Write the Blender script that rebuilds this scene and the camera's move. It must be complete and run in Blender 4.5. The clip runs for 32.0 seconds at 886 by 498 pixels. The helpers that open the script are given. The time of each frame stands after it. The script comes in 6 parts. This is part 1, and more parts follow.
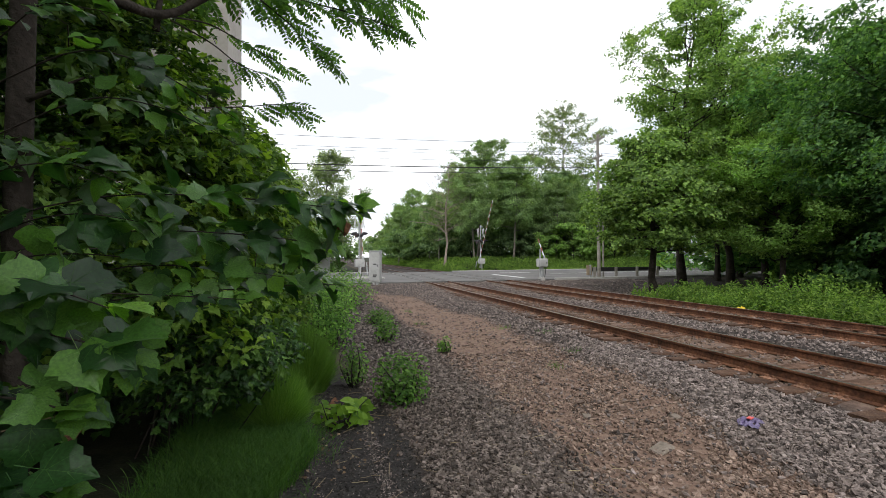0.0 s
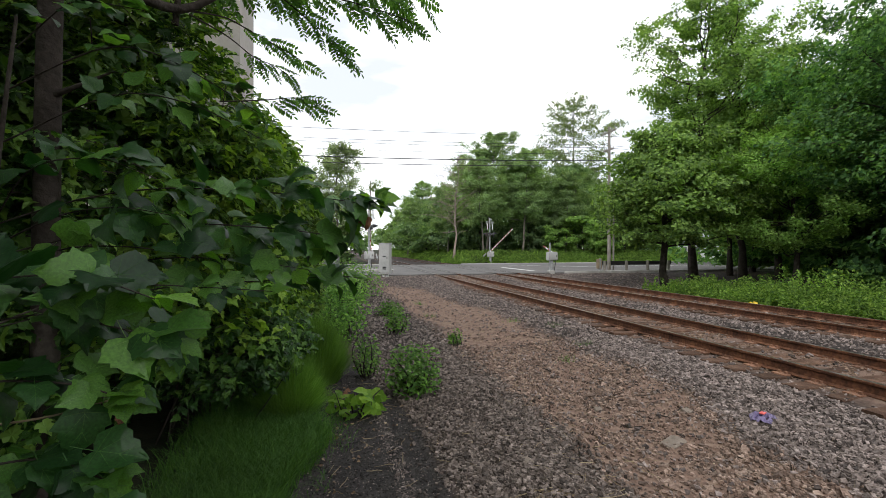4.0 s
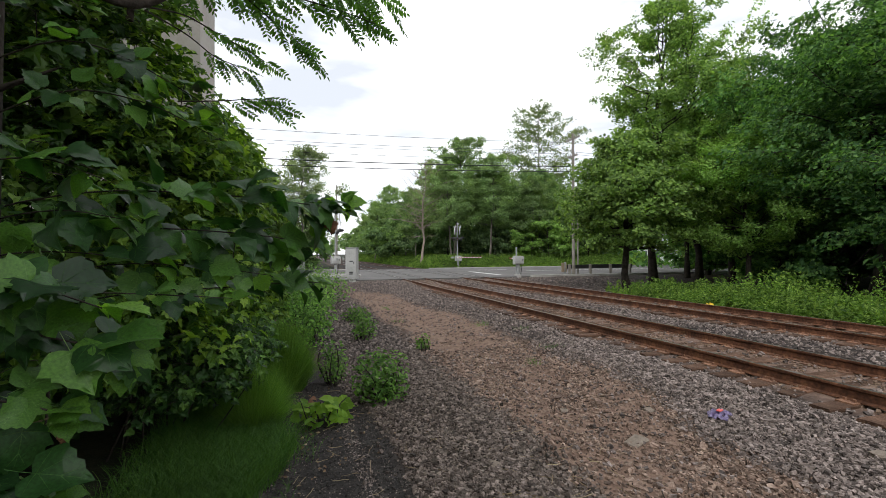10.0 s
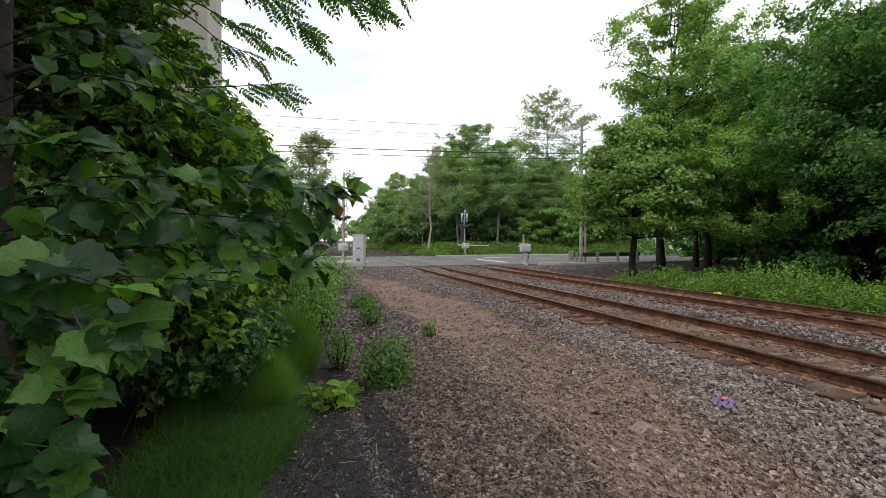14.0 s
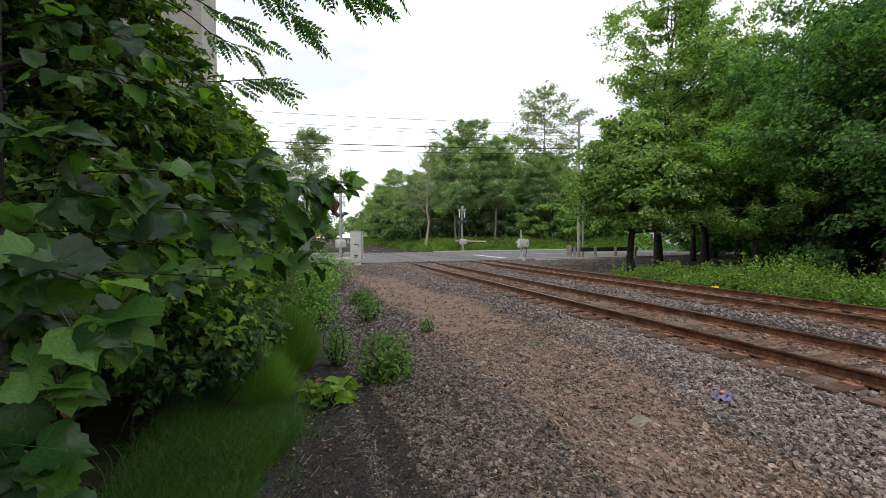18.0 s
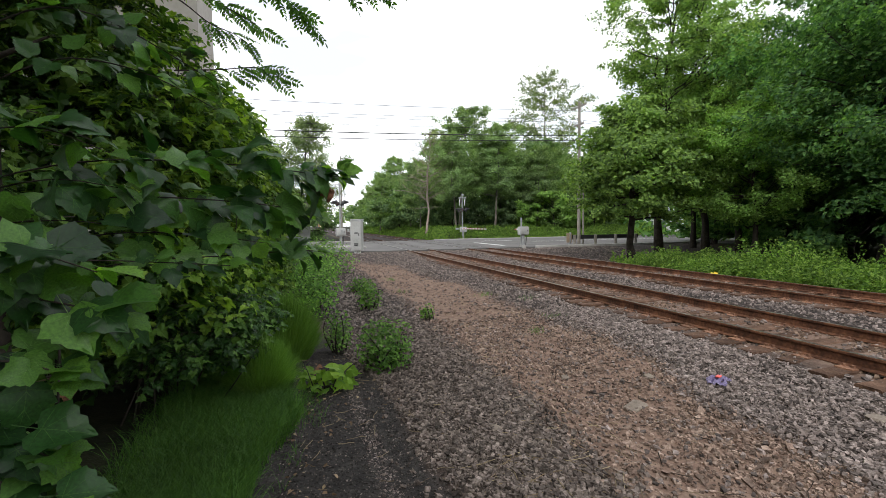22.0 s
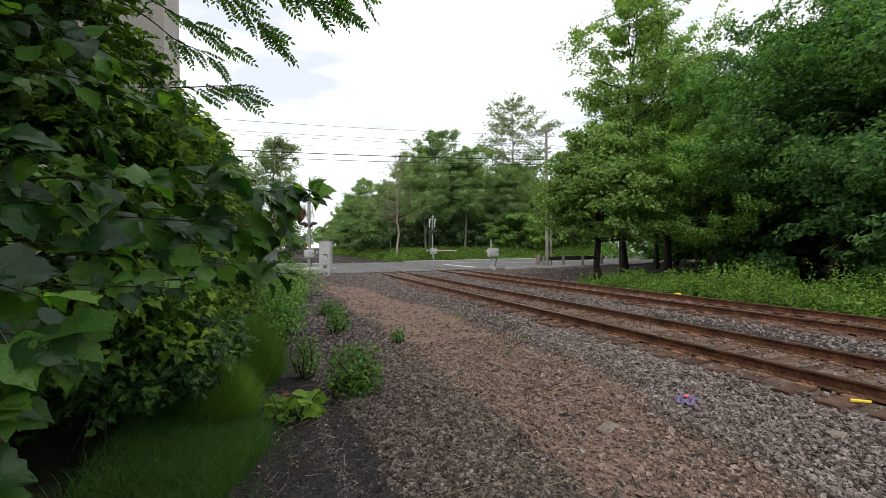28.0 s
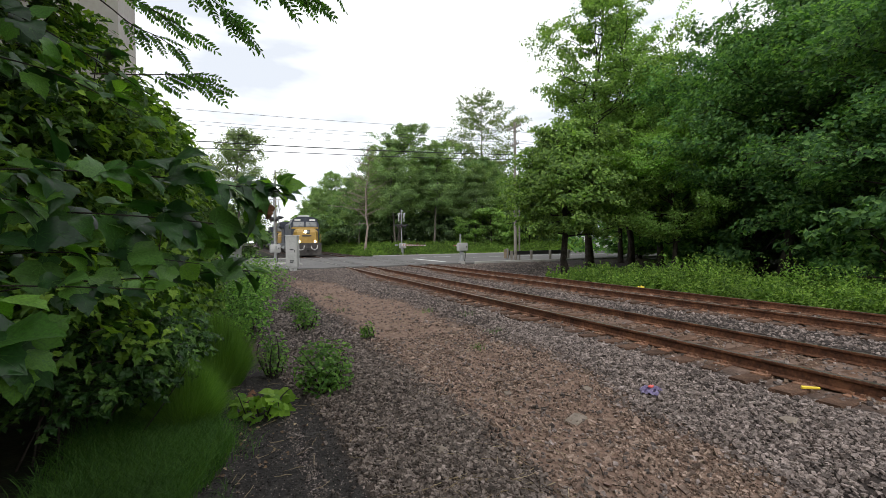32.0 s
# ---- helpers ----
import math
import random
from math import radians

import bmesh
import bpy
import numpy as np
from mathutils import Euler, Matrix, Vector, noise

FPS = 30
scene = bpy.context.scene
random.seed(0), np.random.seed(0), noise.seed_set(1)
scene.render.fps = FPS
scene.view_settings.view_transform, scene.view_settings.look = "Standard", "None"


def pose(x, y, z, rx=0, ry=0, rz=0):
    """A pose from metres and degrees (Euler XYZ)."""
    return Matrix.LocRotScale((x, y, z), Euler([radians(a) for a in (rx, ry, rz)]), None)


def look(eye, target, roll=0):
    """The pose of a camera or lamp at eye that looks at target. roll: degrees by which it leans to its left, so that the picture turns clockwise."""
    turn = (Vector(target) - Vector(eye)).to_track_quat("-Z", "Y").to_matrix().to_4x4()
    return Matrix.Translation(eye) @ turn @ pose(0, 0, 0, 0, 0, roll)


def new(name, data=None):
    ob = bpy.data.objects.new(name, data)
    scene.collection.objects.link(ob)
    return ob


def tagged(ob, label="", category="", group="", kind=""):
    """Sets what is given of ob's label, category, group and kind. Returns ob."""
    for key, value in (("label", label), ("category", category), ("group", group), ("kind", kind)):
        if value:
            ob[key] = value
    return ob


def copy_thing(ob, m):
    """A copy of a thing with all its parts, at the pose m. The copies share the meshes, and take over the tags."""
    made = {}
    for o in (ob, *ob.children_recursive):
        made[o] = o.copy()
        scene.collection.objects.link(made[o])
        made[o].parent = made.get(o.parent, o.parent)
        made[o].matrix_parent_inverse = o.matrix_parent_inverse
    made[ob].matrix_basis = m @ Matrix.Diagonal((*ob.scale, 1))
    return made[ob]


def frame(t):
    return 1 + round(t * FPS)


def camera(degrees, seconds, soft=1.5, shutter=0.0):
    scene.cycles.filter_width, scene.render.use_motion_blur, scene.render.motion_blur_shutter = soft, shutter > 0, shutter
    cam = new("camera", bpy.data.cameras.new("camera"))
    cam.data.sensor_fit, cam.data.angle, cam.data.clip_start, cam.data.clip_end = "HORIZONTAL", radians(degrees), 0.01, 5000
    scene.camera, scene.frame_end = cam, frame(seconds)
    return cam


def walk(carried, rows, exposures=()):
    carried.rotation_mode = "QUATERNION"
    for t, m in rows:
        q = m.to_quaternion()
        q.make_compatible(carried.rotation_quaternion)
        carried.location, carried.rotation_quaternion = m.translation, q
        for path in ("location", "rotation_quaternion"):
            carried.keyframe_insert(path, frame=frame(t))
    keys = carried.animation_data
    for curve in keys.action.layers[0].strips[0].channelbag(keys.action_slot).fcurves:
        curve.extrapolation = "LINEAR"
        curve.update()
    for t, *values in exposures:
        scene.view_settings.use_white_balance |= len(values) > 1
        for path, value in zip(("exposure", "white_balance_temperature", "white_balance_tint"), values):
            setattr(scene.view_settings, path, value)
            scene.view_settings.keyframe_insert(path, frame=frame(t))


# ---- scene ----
# the rail head is at z = 0.35 m; x runs across the tracks, y along them towards the road
cam = camera(87.1, 32.0, soft=0.8)
PATH = [
    (0, (0.035, 0.001, 1.981), (2.463, 9.700, 2.140), -0.44),
    (0.5, (0.037, 0.002, 1.985), (2.424, 9.713, 2.093), -0.34),
    (1, (0.038, -0.005, 1.979), (2.348, 9.724, 2.068), -0.29),
    (1.5, (0.030, -0.002, 1.981), (2.306, 9.735, 2.036), -0.20),
    (2, (0.024, -0.009, 1.985), (2.276, 9.734, 2.022), -0.15),
    (2.5, (0.022, -0.000, 1.979), (2.234, 9.752, 2.020), -0.05),
    (3, (0.007, -0.005, 1.986), (2.150, 9.762, 2.051), 0.01),
    (3.5, (-0.007, -0.010, 1.985), (2.161, 9.752, 1.984), -0.04),
    (5.5, (-0.048, -0.040, 1.997), (2.471, 9.638, 2.031), -0.17),
    (6, (-0.043, -0.039, 1.995), (2.481, 9.637, 2.043), -0.30),
    (6.5, (-0.046, -0.040, 1.989), (2.474, 9.637, 2.056), -0.24),
    (7, (-0.039, -0.038, 1.988), (2.499, 9.635, 2.019), -0.23),
    (7.5, (-0.039, -0.032, 1.991), (2.631, 9.605, 1.974), -0.21),
    (8, (-0.025, -0.011, 1.988), (2.757, 9.594, 2.043), -0.28),
    (8.5, (-0.024, -0.021, 1.989), (2.831, 9.562, 2.083), -0.29),
    (9, (-0.014, -0.014, 1.990), (2.872, 9.560, 2.100), -0.30),
    (9.5, (-0.018, -0.005, 1.990), (2.890, 9.562, 2.102), -0.29),
    (10, (-0.016, -0.002, 1.987), (2.900, 9.563, 2.081), -0.32),
    (10.5, (-0.011, 0.001, 1.984), (2.908, 9.565, 1.986), -0.19),
    (11, (0.017, 0.006, 1.971), (2.919, 9.576, 1.891), -0.07),
    (11.5, (0.011, 0.002, 1.973), (2.885, 9.580, 1.836), -0.02),
    (12, (0.008, 0.003, 1.972), (2.836, 9.593, 1.810), 0.10),
    (12.5, (0.005, 0.005, 1.972), (2.797, 9.605, 1.774), 0.11),
    (13, (0.003, -0.001, 1.975), (2.763, 9.607, 1.711), 0.03),
    (13.5, (-0.002, 0.001, 1.978), (2.759, 9.610, 1.751), 0.04),
    (14, (-0.010, -0.018, 1.981), (2.760, 9.589, 1.805), -0.02),
    (14.5, (-0.019, -0.026, 1.983), (2.779, 9.574, 1.835), -0.13),
    (16.5, (-0.004, -0.005, 1.978), (2.822, 9.585, 1.806), -0.34),
    (17, (-0.002, 0.000, 1.973), (2.821, 9.591, 1.767), -0.39),
    (17.5, (-0.003, 0.000, 1.975), (2.810, 9.593, 1.739), -0.44),
    (18, (-0.003, 0.006, 1.973), (2.812, 9.598, 1.711), -0.38),
    (18.5, (0.003, 0.012, 1.974), (2.817, 9.603, 1.683), -0.41),
    (19, (0.003, 0.013, 1.974), (2.829, 9.600, 1.650), -0.45),
    (19.5, (0.005, 0.017, 1.971), (2.794, 9.613, 1.605), -0.51),
    (20, (0.010, 0.011, 1.970), (2.817, 9.601, 1.571), -0.55),
    (20.5, (-0.001, 0.003, 1.974), (2.821, 9.588, 1.562), -0.58),
    (21, (-0.014, -0.005, 1.974), (2.805, 9.579, 1.541), -0.65),
    (21.5, (0.002, -0.012, 1.971), (2.806, 9.575, 1.504), -0.62),
    (22, (0.018, -0.023, 1.969), (2.816, 9.563, 1.451), -0.71),
    (22.5, (0.027, -0.016, 1.965), (2.826, 9.568, 1.398), -0.67),
    (23, (0.024, -0.007, 1.964), (2.817, 9.576, 1.360), -0.68),
    (23.5, (0.015, -0.000, 1.968), (2.794, 9.584, 1.332), -0.64),
    (24, (0.017, 0.006, 1.965), (2.818, 9.588, 1.377), -0.65),
    (24.5, (0.016, 0.013, 1.967), (2.834, 9.593, 1.451), -0.65),
    (25, (0.019, 0.019, 1.963), (2.870, 9.594, 1.525), -0.67),
    (25.5, (0.028, 0.020, 1.961), (2.899, 9.593, 1.603), -0.59),
    (27.5, (0.017, 0.024, 1.969), (3.382, 9.439, 1.841), -0.68),
    (28, (0.007, 0.020, 1.969), (3.426, 9.417, 1.909), -0.64),
    (28.5, (0.010, 0.016, 1.967), (3.426, 9.415, 1.987), -0.62),
    (29, (0.007, 0.014, 1.968), (3.444, 9.405, 2.037), -0.59),
    (29.5, (-0.009, 0.014, 1.972), (3.559, 9.356, 1.975), -0.57),
    (30, (-0.019, 0.024, 1.977), (3.693, 9.309, 1.923), -0.63),
    (30.5, (-0.018, 0.039, 1.978), (3.788, 9.286, 1.878), -0.64),
    (31, (-0.016, 0.046, 1.979), (3.866, 9.260, 1.823), -0.71),
    (31.5, (-0.005, 0.053, 1.976), (3.955, 9.233, 1.790), -0.72),
    (32, (-0.003, 0.052, 1.979), (4.029, 9.201, 1.791), -0.68),
]
walk(cam, [(t, look(eye, target, roll)) for t, eye, target, roll in PATH], ((0, 0.27), (8, 0.24), (10, 0.16), (11.5, 0.16), (13.5, 0.28), (16, 0.27), (20, 0.3), (24, 0.42), (26, 0.36), (28.5, 0.15), (32, 0.14)))

RAIL_Z = 0.35
TRACKS = (7.13, 11.33)          # centre lines of the two tracks
GAUGE = 1.505                   # between the middles of the rail heads
ROAD = (30.0, 48.5)             # the road's two edges

# ---------------------------------------------------------------- light
world = bpy.data.worlds.new("overcast_sky")
scene.world = world
world.use_nodes = True
wn = world.node_tree.nodes
wl = world.node_tree.links
wn.clear()
w_out = wn.new("ShaderNodeOutputWorld")
w_mix = wn.new("ShaderNodeMixShader")
w_mix.inputs[0].default_value = 0.93
w_sky = wn.new("ShaderNodeTexSky")
w_sky.sky_type = "NISHITA"
w_sky.sun_disc = False
w_sky.sun_elevation = radians(42)
w_sky.sun_rotation = radians(207)
w_blue = wn.new("ShaderNodeBackground")
w_blue.inputs[1].default_value = 0.12
w_cloud = wn.new("ShaderNodeBackground")
w_cloud.inputs[1].default_value = 1.0
w_co = wn.new("ShaderNodeTexCoord")
w_map = wn.new("ShaderNodeMapping")
w_map.inputs["Scale"].default_value = (1.6, 1.6, 5.0)
w_noise = wn.new("ShaderNodeTexNoise")
w_noise.inputs["Scale"].default_value = 1.7
w_noise.inputs["Detail"].default_value = 5
w_ramp = wn.new("ShaderNodeValToRGB")
w_ramp.color_ramp.elements[0].position = 0.36
w_ramp.color_ramp.elements[0].color = (0.80, 0.845, 0.92, 1)
w_ramp.color_ramp.elements[1].position = 0.58
w_ramp.color_ramp.elements[1].color = (1.5, 1.51, 1.52, 1)
for a, b in ((w_co.outputs["Generated"], w_map.inputs[0]), (w_map.outputs[0], w_noise.inputs[0]), (w_noise.outputs[0], w_ramp.inputs[0]),
             (w_ramp.outputs[0], w_cloud.inputs[0]), (w_sky.outputs[0], w_blue.inputs[0]), (w_blue.outputs[0], w_mix.inputs[1]),
             (w_cloud.outputs[0], w_mix.inputs[2]), (w_mix.outputs[0], w_out.inputs[0])):
    wl.new(a, b)
sun = new("sun", bpy.data.lights.new("sun", "SUN"))
sun.data.energy = 1.4
sun.data.angle = radians(35)
sun.data.color = (1.0, 0.97, 0.92)
sun.matrix_world = look((-25, -40, 48), (0, 8, 0))

# ---------------------------------------------------------------- materials


def nodes_of(name):
    m = bpy.data.materials.new(name)
    m.use_nodes = True
    return m, m.node_tree.nodes, m.node_tree.links, m.node_tree.nodes["Principled BSDF"]


def surface(name, colours, scale, rough=0.8, metal=0.0, bump=0.3, fine=8.0, fleck=None, island=0.0, thing=0.0, gloss=0.5):
    """A weathered surface: colours mixed by coarse and fine noise, bump of the fine noise. island, thing: how far
    single pieces of a mesh, or single objects, differ in brightness."""
    m, n, l, p = nodes_of(name)
    co = n.new("ShaderNodeTexCoord")
    big, small = n.new("ShaderNodeTexNoise"), n.new("ShaderNodeTexNoise")
    big.inputs["Scale"].default_value, small.inputs["Scale"].default_value = scale, scale * fine
    big.inputs["Detail"].default_value = small.inputs["Detail"].default_value = 6
    big.inputs["Roughness"].default_value = 0.65
    l.new(co.outputs["Object"], big.inputs[0])
    l.new(co.outputs["Object"], small.inputs[0])
    add = n.new("ShaderNodeMath")
    add.operation = "MULTIPLY_ADD"
    add.inputs[1].default_value = 0.45
    l.new(small.outputs[0], add.inputs[0])
    l.new(big.outputs[0], add.inputs[2])
    ramp = n.new("ShaderNodeValToRGB")
    l.new(add.outputs[0], ramp.inputs[0])
    el = ramp.color_ramp.elements
    while len(el) < len(colours):
        el.new(0.5)
    for i, c in enumerate(colours):
        el[i].position = 0.48 + 0.48 * i / max(1, len(colours) - 1)
        el[i].color = (*c, 1)
    out = ramp.outputs[0]
    for amount, node, socket in ((island, "ShaderNodeNewGeometry", "Random Per Island"), (thing, "ShaderNodeObjectInfo", "Random")):
        if amount:
            r = n.new(node)
            mr = n.new("ShaderNodeMapRange")
            mr.inputs[3].default_value, mr.inputs[4].default_value = 1 - amount, 1 + amount
            l.new(r.outputs[socket], mr.inputs[0])
            hsv = n.new("ShaderNodeHueSaturation")
            l.new(mr.outputs[0], hsv.inputs["Value"])
            l.new(out, hsv.inputs["Color"])
            out = hsv.outputs[0]
    l.new(out, p.inputs["Base Color"])
    p.inputs["Roughness"].default_value = rough
    p.inputs["Metallic"].default_value = metal
    p.inputs["Specular IOR Level"].default_value = gloss
    if bump:
        b = n.new("ShaderNodeBump")
        b.inputs["Strength"].default_value = bump
        b.inputs["Distance"].default_value = 0.02
        l.new(small.outputs[0], b.inputs["Height"])
        l.new(b.outputs[0], p.inputs["Normal"])
    return m


def foliage(name, dark, mid, light, rough=0.55, through_light=0.4, by="island", gloss=0.2):
    """Leaves: each leaf its own green, light shining partly through."""
    m, n, l, p = nodes_of(name)
    r = n.new("ShaderNodeNewGeometry" if by == "island" else "ShaderNodeObjectInfo")
    ramp = n.new("ShaderNodeValToRGB")
    el = ramp.color_ramp.elements
    el.new(0.5)
    for e, pos, c in zip(el, (0.0, 0.55, 1.0), (dark, mid, light)):
        e.position, e.color = pos, (*c, 1)
    l.new(r.outputs["Random Per Island" if by == "island" else "Random"], ramp.inputs[0])
    co, noise_tex = n.new("ShaderNodeTexCoord"), n.new("ShaderNodeTexNoise")
    noise_tex.inputs["Scale"].default_value = 0.55 if by == "island" else 16
    noise_tex.inputs["Detail"].default_value = 4
    l.new(co.outputs["Object"], noise_tex.inputs[0])
    mr = n.new("ShaderNodeMapRange")
    mr.inputs[1].default_value, mr.inputs[2].default_value = 0.3, 0.7
    mr.inputs[3].default_value, mr.inputs[4].default_value = 0.72, 1.28
    l.new(noise_tex.outputs[0], mr.inputs[0])
    each, vary = n.new("ShaderNodeObjectInfo"), n.new("ShaderNodeMapRange")
    vary.inputs[3].default_value, vary.inputs[4].default_value = 0.78, 1.2
    l.new(each.outputs["Random"], vary.inputs[0])
    both = n.new("ShaderNodeMath")
    both.operation = "MULTIPLY"
    l.new(mr.outputs[0], both.inputs[0])
    l.new(vary.outputs[0], both.inputs[1])
    hsv = n.new("ShaderNodeHueSaturation")
    l.new(both.outputs[0], hsv.inputs["Value"])
    l.new(ramp.outputs[0], hsv.inputs["Color"])
    l.new(hsv.outputs[0], p.inputs["Base Color"])
    p.inputs["Roughness"].default_value = rough
    p.inputs["Specular IOR Level"].default_value = gloss
    t = n.new("ShaderNodeBsdfTranslucent")
    warm = n.new("ShaderNodeMix")
    warm.data_type = "RGBA"
    warm.blend_type = "MULTIPLY"
    warm.inputs[0].default_value = 1
    warm.inputs[7].default_value = (1.5, 1.6, 0.55, 1)
    l.new(hsv.outputs[0], warm.inputs[6])
    l.new(warm.outputs[2], t.inputs[0])
    mix = n.new("ShaderNodeMixShader")
    mix.inputs[0].default_value = through_light
    l.new(p.outputs[0], mix.inputs[1])
    l.new(t.outputs[0], mix.inputs[2])
    l.new(mix.outputs[0], n["Material Output"].inputs[0])
    return m


def glow(name, colour, strength):
    m, n, l, p = nodes_of(name)
    p.inputs["Emission Color"].default_value = (*colour, 1)
    p.inputs["Emission Strength"].default_value = strength
    return m


M_STONE = surface("ballast_stone", ((0.075, 0.06, 0.054), (0.165, 0.134, 0.122), (0.27, 0.226, 0.209)), 9, rough=0.9, bump=0.2, island=0.68, gloss=0.25)
# darker, browner ballast colour for the band beside the path
M_DARK_BALLAST = surface("dark_brown_ballast", ((0.05175, 0.04025, 0.0345), (0.1207, 0.09775, 0.0851), (0.23, 0.1898, 0.1702)), 9, rough=0.95, bump=0.2, island=0.65, gloss=0.2)
M_TAR_GRIT = surface("dark_path_grit", ((0.018, 0.016, 0.015), (0.045, 0.04, 0.037), (0.09, 0.08, 0.074)), 9, rough=0.95, bump=0.2, island=0.6, gloss=0.2)
M_BROWN_STONE = surface("dirty_stone", ((0.09324, 0.06149, 0.04746), (0.192, 0.1362, 0.1085), (0.3071, 0.2361, 0.1921)), 9, rough=0.95, bump=0.2, island=0.6, gloss=0.2)
M_RUST = surface("rusty_rail_side", ((0.03, 0.013, 0.008), (0.095, 0.04, 0.021), (0.2, 0.09, 0.048)), 3, rough=0.85, metal=0.1, bump=0.25, gloss=0.3)
M_HEAD = surface("worn_rail_head", ((0.14, 0.12, 0.11), (0.3, 0.27, 0.25), (0.5, 0.48, 0.46)), 2, rough=0.28, metal=0.85, bump=0.03)
M_PLATE = surface("rusty_plate", ((0.09, 0.042, 0.026), (0.19, 0.095, 0.056), (0.28, 0.15, 0.09)), 12, rough=0.9, bump=0.3, thing=0.3)
M_TIE = surface("weathered_tie_wood", ((0.032, 0.018, 0.012), (0.08, 0.046, 0.031), (0.15, 0.092, 0.064)), 4, rough=0.95, bump=0.6, fine=12, thing=0.35, gloss=0.2)
M_ROAD = surface("grey_asphalt", ((0.0756, 0.0714, 0.06888), (0.1092, 0.1042, 0.1008), (0.1512, 0.1453, 0.1411)), 0.5, rough=0.9, bump=0.3, fine=60)
M_ROAD_PAINT = surface("worn_white_road_paint", ((0.45, 0.45, 0.44), (0.7, 0.7, 0.69)), 2, rough=0.8, bump=0.1)
M_RUBBER = surface("crossing_rubber", ((0.035, 0.034, 0.034), (0.075, 0.072, 0.07)), 3, rough=0.8, bump=0.2)
M_CONCRETE = surface("pale_concrete", ((0.22, 0.215, 0.20), (0.33, 0.32, 0.30), (0.42, 0.41, 0.39)), 1.3, rough=0.9, bump=0.25, fine=14)
M_CABINET = surface("grey_painted_aluminium", ((0.336, 0.336, 0.328), (0.44, 0.44, 0.432), (0.496, 0.496, 0.488)), 1.5, rough=0.5, bump=0.04, fine=9, metal=0.15)
M_GALV = surface("galvanised_steel", ((0.224, 0.232, 0.232), (0.336, 0.344, 0.344), (0.44, 0.448, 0.448)), 5, rough=0.5, metal=0.5, bump=0.05)
M_WHITE = surface("white_reflective_sheet", ((0.62, 0.62, 0.61), (0.78, 0.78, 0.77)), 2, rough=0.5, bump=0.02)
M_RED = surface("red_reflective_sheet", ((0.30, 0.07, 0.06), (0.42, 0.12, 0.10)), 3, rough=0.5, bump=0.02)
M_BLACK = surface("black_painted_metal", ((0.012, 0.012, 0.013), (0.03, 0.03, 0.032)), 4, rough=0.5, bump=0.05)
M_POLE = surface("grey_weathered_pole_wood", ((0.14, 0.12, 0.10), (0.24, 0.22, 0.19), (0.33, 0.31, 0.28)), 2, rough=0.95, bump=0.5, fine=14)
M_BARK = surface("dark_bark", ((0.014, 0.011, 0.009), (0.033, 0.027, 0.022), (0.065, 0.055, 0.046)), 3, rough=0.95, bump=0.8, fine=9, gloss=0.15)
M_GREY_BARK = surface("grey_bark", ((0.06, 0.05, 0.042), (0.12, 0.105, 0.088), (0.2, 0.18, 0.155)), 2, rough=0.95, bump=0.6, fine=9)
M_DEAD_WOOD = surface("reddish_grey_dead_wood", ((0.16, 0.12, 0.10), (0.26, 0.205, 0.175), (0.36, 0.3, 0.26)), 2, rough=0.95, bump=0.5, fine=9)
M_LEAF_BROAD = foliage("broad_green_leaf", (0.01186, 0.0442, 0.013), (0.02964, 0.0884, 0.0208), (0.08892, 0.195, 0.0338), rough=0.38, by="thing", through_light=0.4, gloss=0.4)
# lighter copy of the broad leaf: backlight of the branch tips put into its colour
M_LEAF_TIP = foliage("backlit_broad_leaf", (0.05, 0.13, 0.02), (0.085, 0.19, 0.03), (0.14, 0.27, 0.045), rough=0.45, by="thing", through_light=0.55, gloss=0.2)
# dark green, darkened further: shade inside the bank is put into this colour
M_LEAF_HEDGE = foliage("dark_shaded_hedge_leaf", (0.008, 0.026, 0.006), (0.026, 0.068, 0.014), (0.085, 0.165, 0.03), rough=0.42, through_light=0.2, gloss=0.22)
M_LEAF_FROND = foliage("feather_leaf", (0.05, 0.115, 0.022), (0.09, 0.20, 0.04), (0.15, 0.30, 0.065), rough=0.55, through_light=0.65)
M_LEAF_BRIGHT = foliage("bright_tree_leaf", (0.0972, 0.1782, 0.0486), (0.1944, 0.324, 0.08856), (0.3024, 0.4644, 0.135), through_light=0.5)
M_LEAF_MID = foliage("green_tree_leaf", (0.06, 0.125, 0.04), (0.125, 0.235, 0.068), (0.21, 0.345, 0.105), through_light=0.5)
M_LEAF_OLIVE = foliage("olive_tree_leaf", (0.05059, 0.09555, 0.02811), (0.1294, 0.2136, 0.05621), (0.2248, 0.3372, 0.09555), through_light=0.45)
M_LEAF_DARK = foliage("dark_tree_leaf", (0.02941, 0.07843, 0.02941), (0.08039, 0.1765, 0.05686), (0.1765, 0.3137, 0.09804), through_light=0.5)
# woods leaves paler and greyer: distance haze is put into their colour
M_LEAF_WOODS = foliage("hazy_woods_leaf", (0.108, 0.1702, 0.07925), (0.2053, 0.3053, 0.1427), (0.3132, 0.4344, 0.2115), through_light=0.5)
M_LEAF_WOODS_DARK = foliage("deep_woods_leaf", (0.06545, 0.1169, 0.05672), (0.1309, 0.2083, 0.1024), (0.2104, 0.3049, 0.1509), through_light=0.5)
M_RUSTY_STONE = surface("rust_stained_stone", ((0.065, 0.042, 0.03), (0.155, 0.107, 0.078), (0.27, 0.2, 0.15)), 9, rough=0.95, bump=0.2, island=0.55, gloss=0.2)
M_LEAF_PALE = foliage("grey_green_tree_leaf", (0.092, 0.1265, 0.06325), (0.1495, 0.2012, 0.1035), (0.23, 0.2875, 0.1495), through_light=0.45)
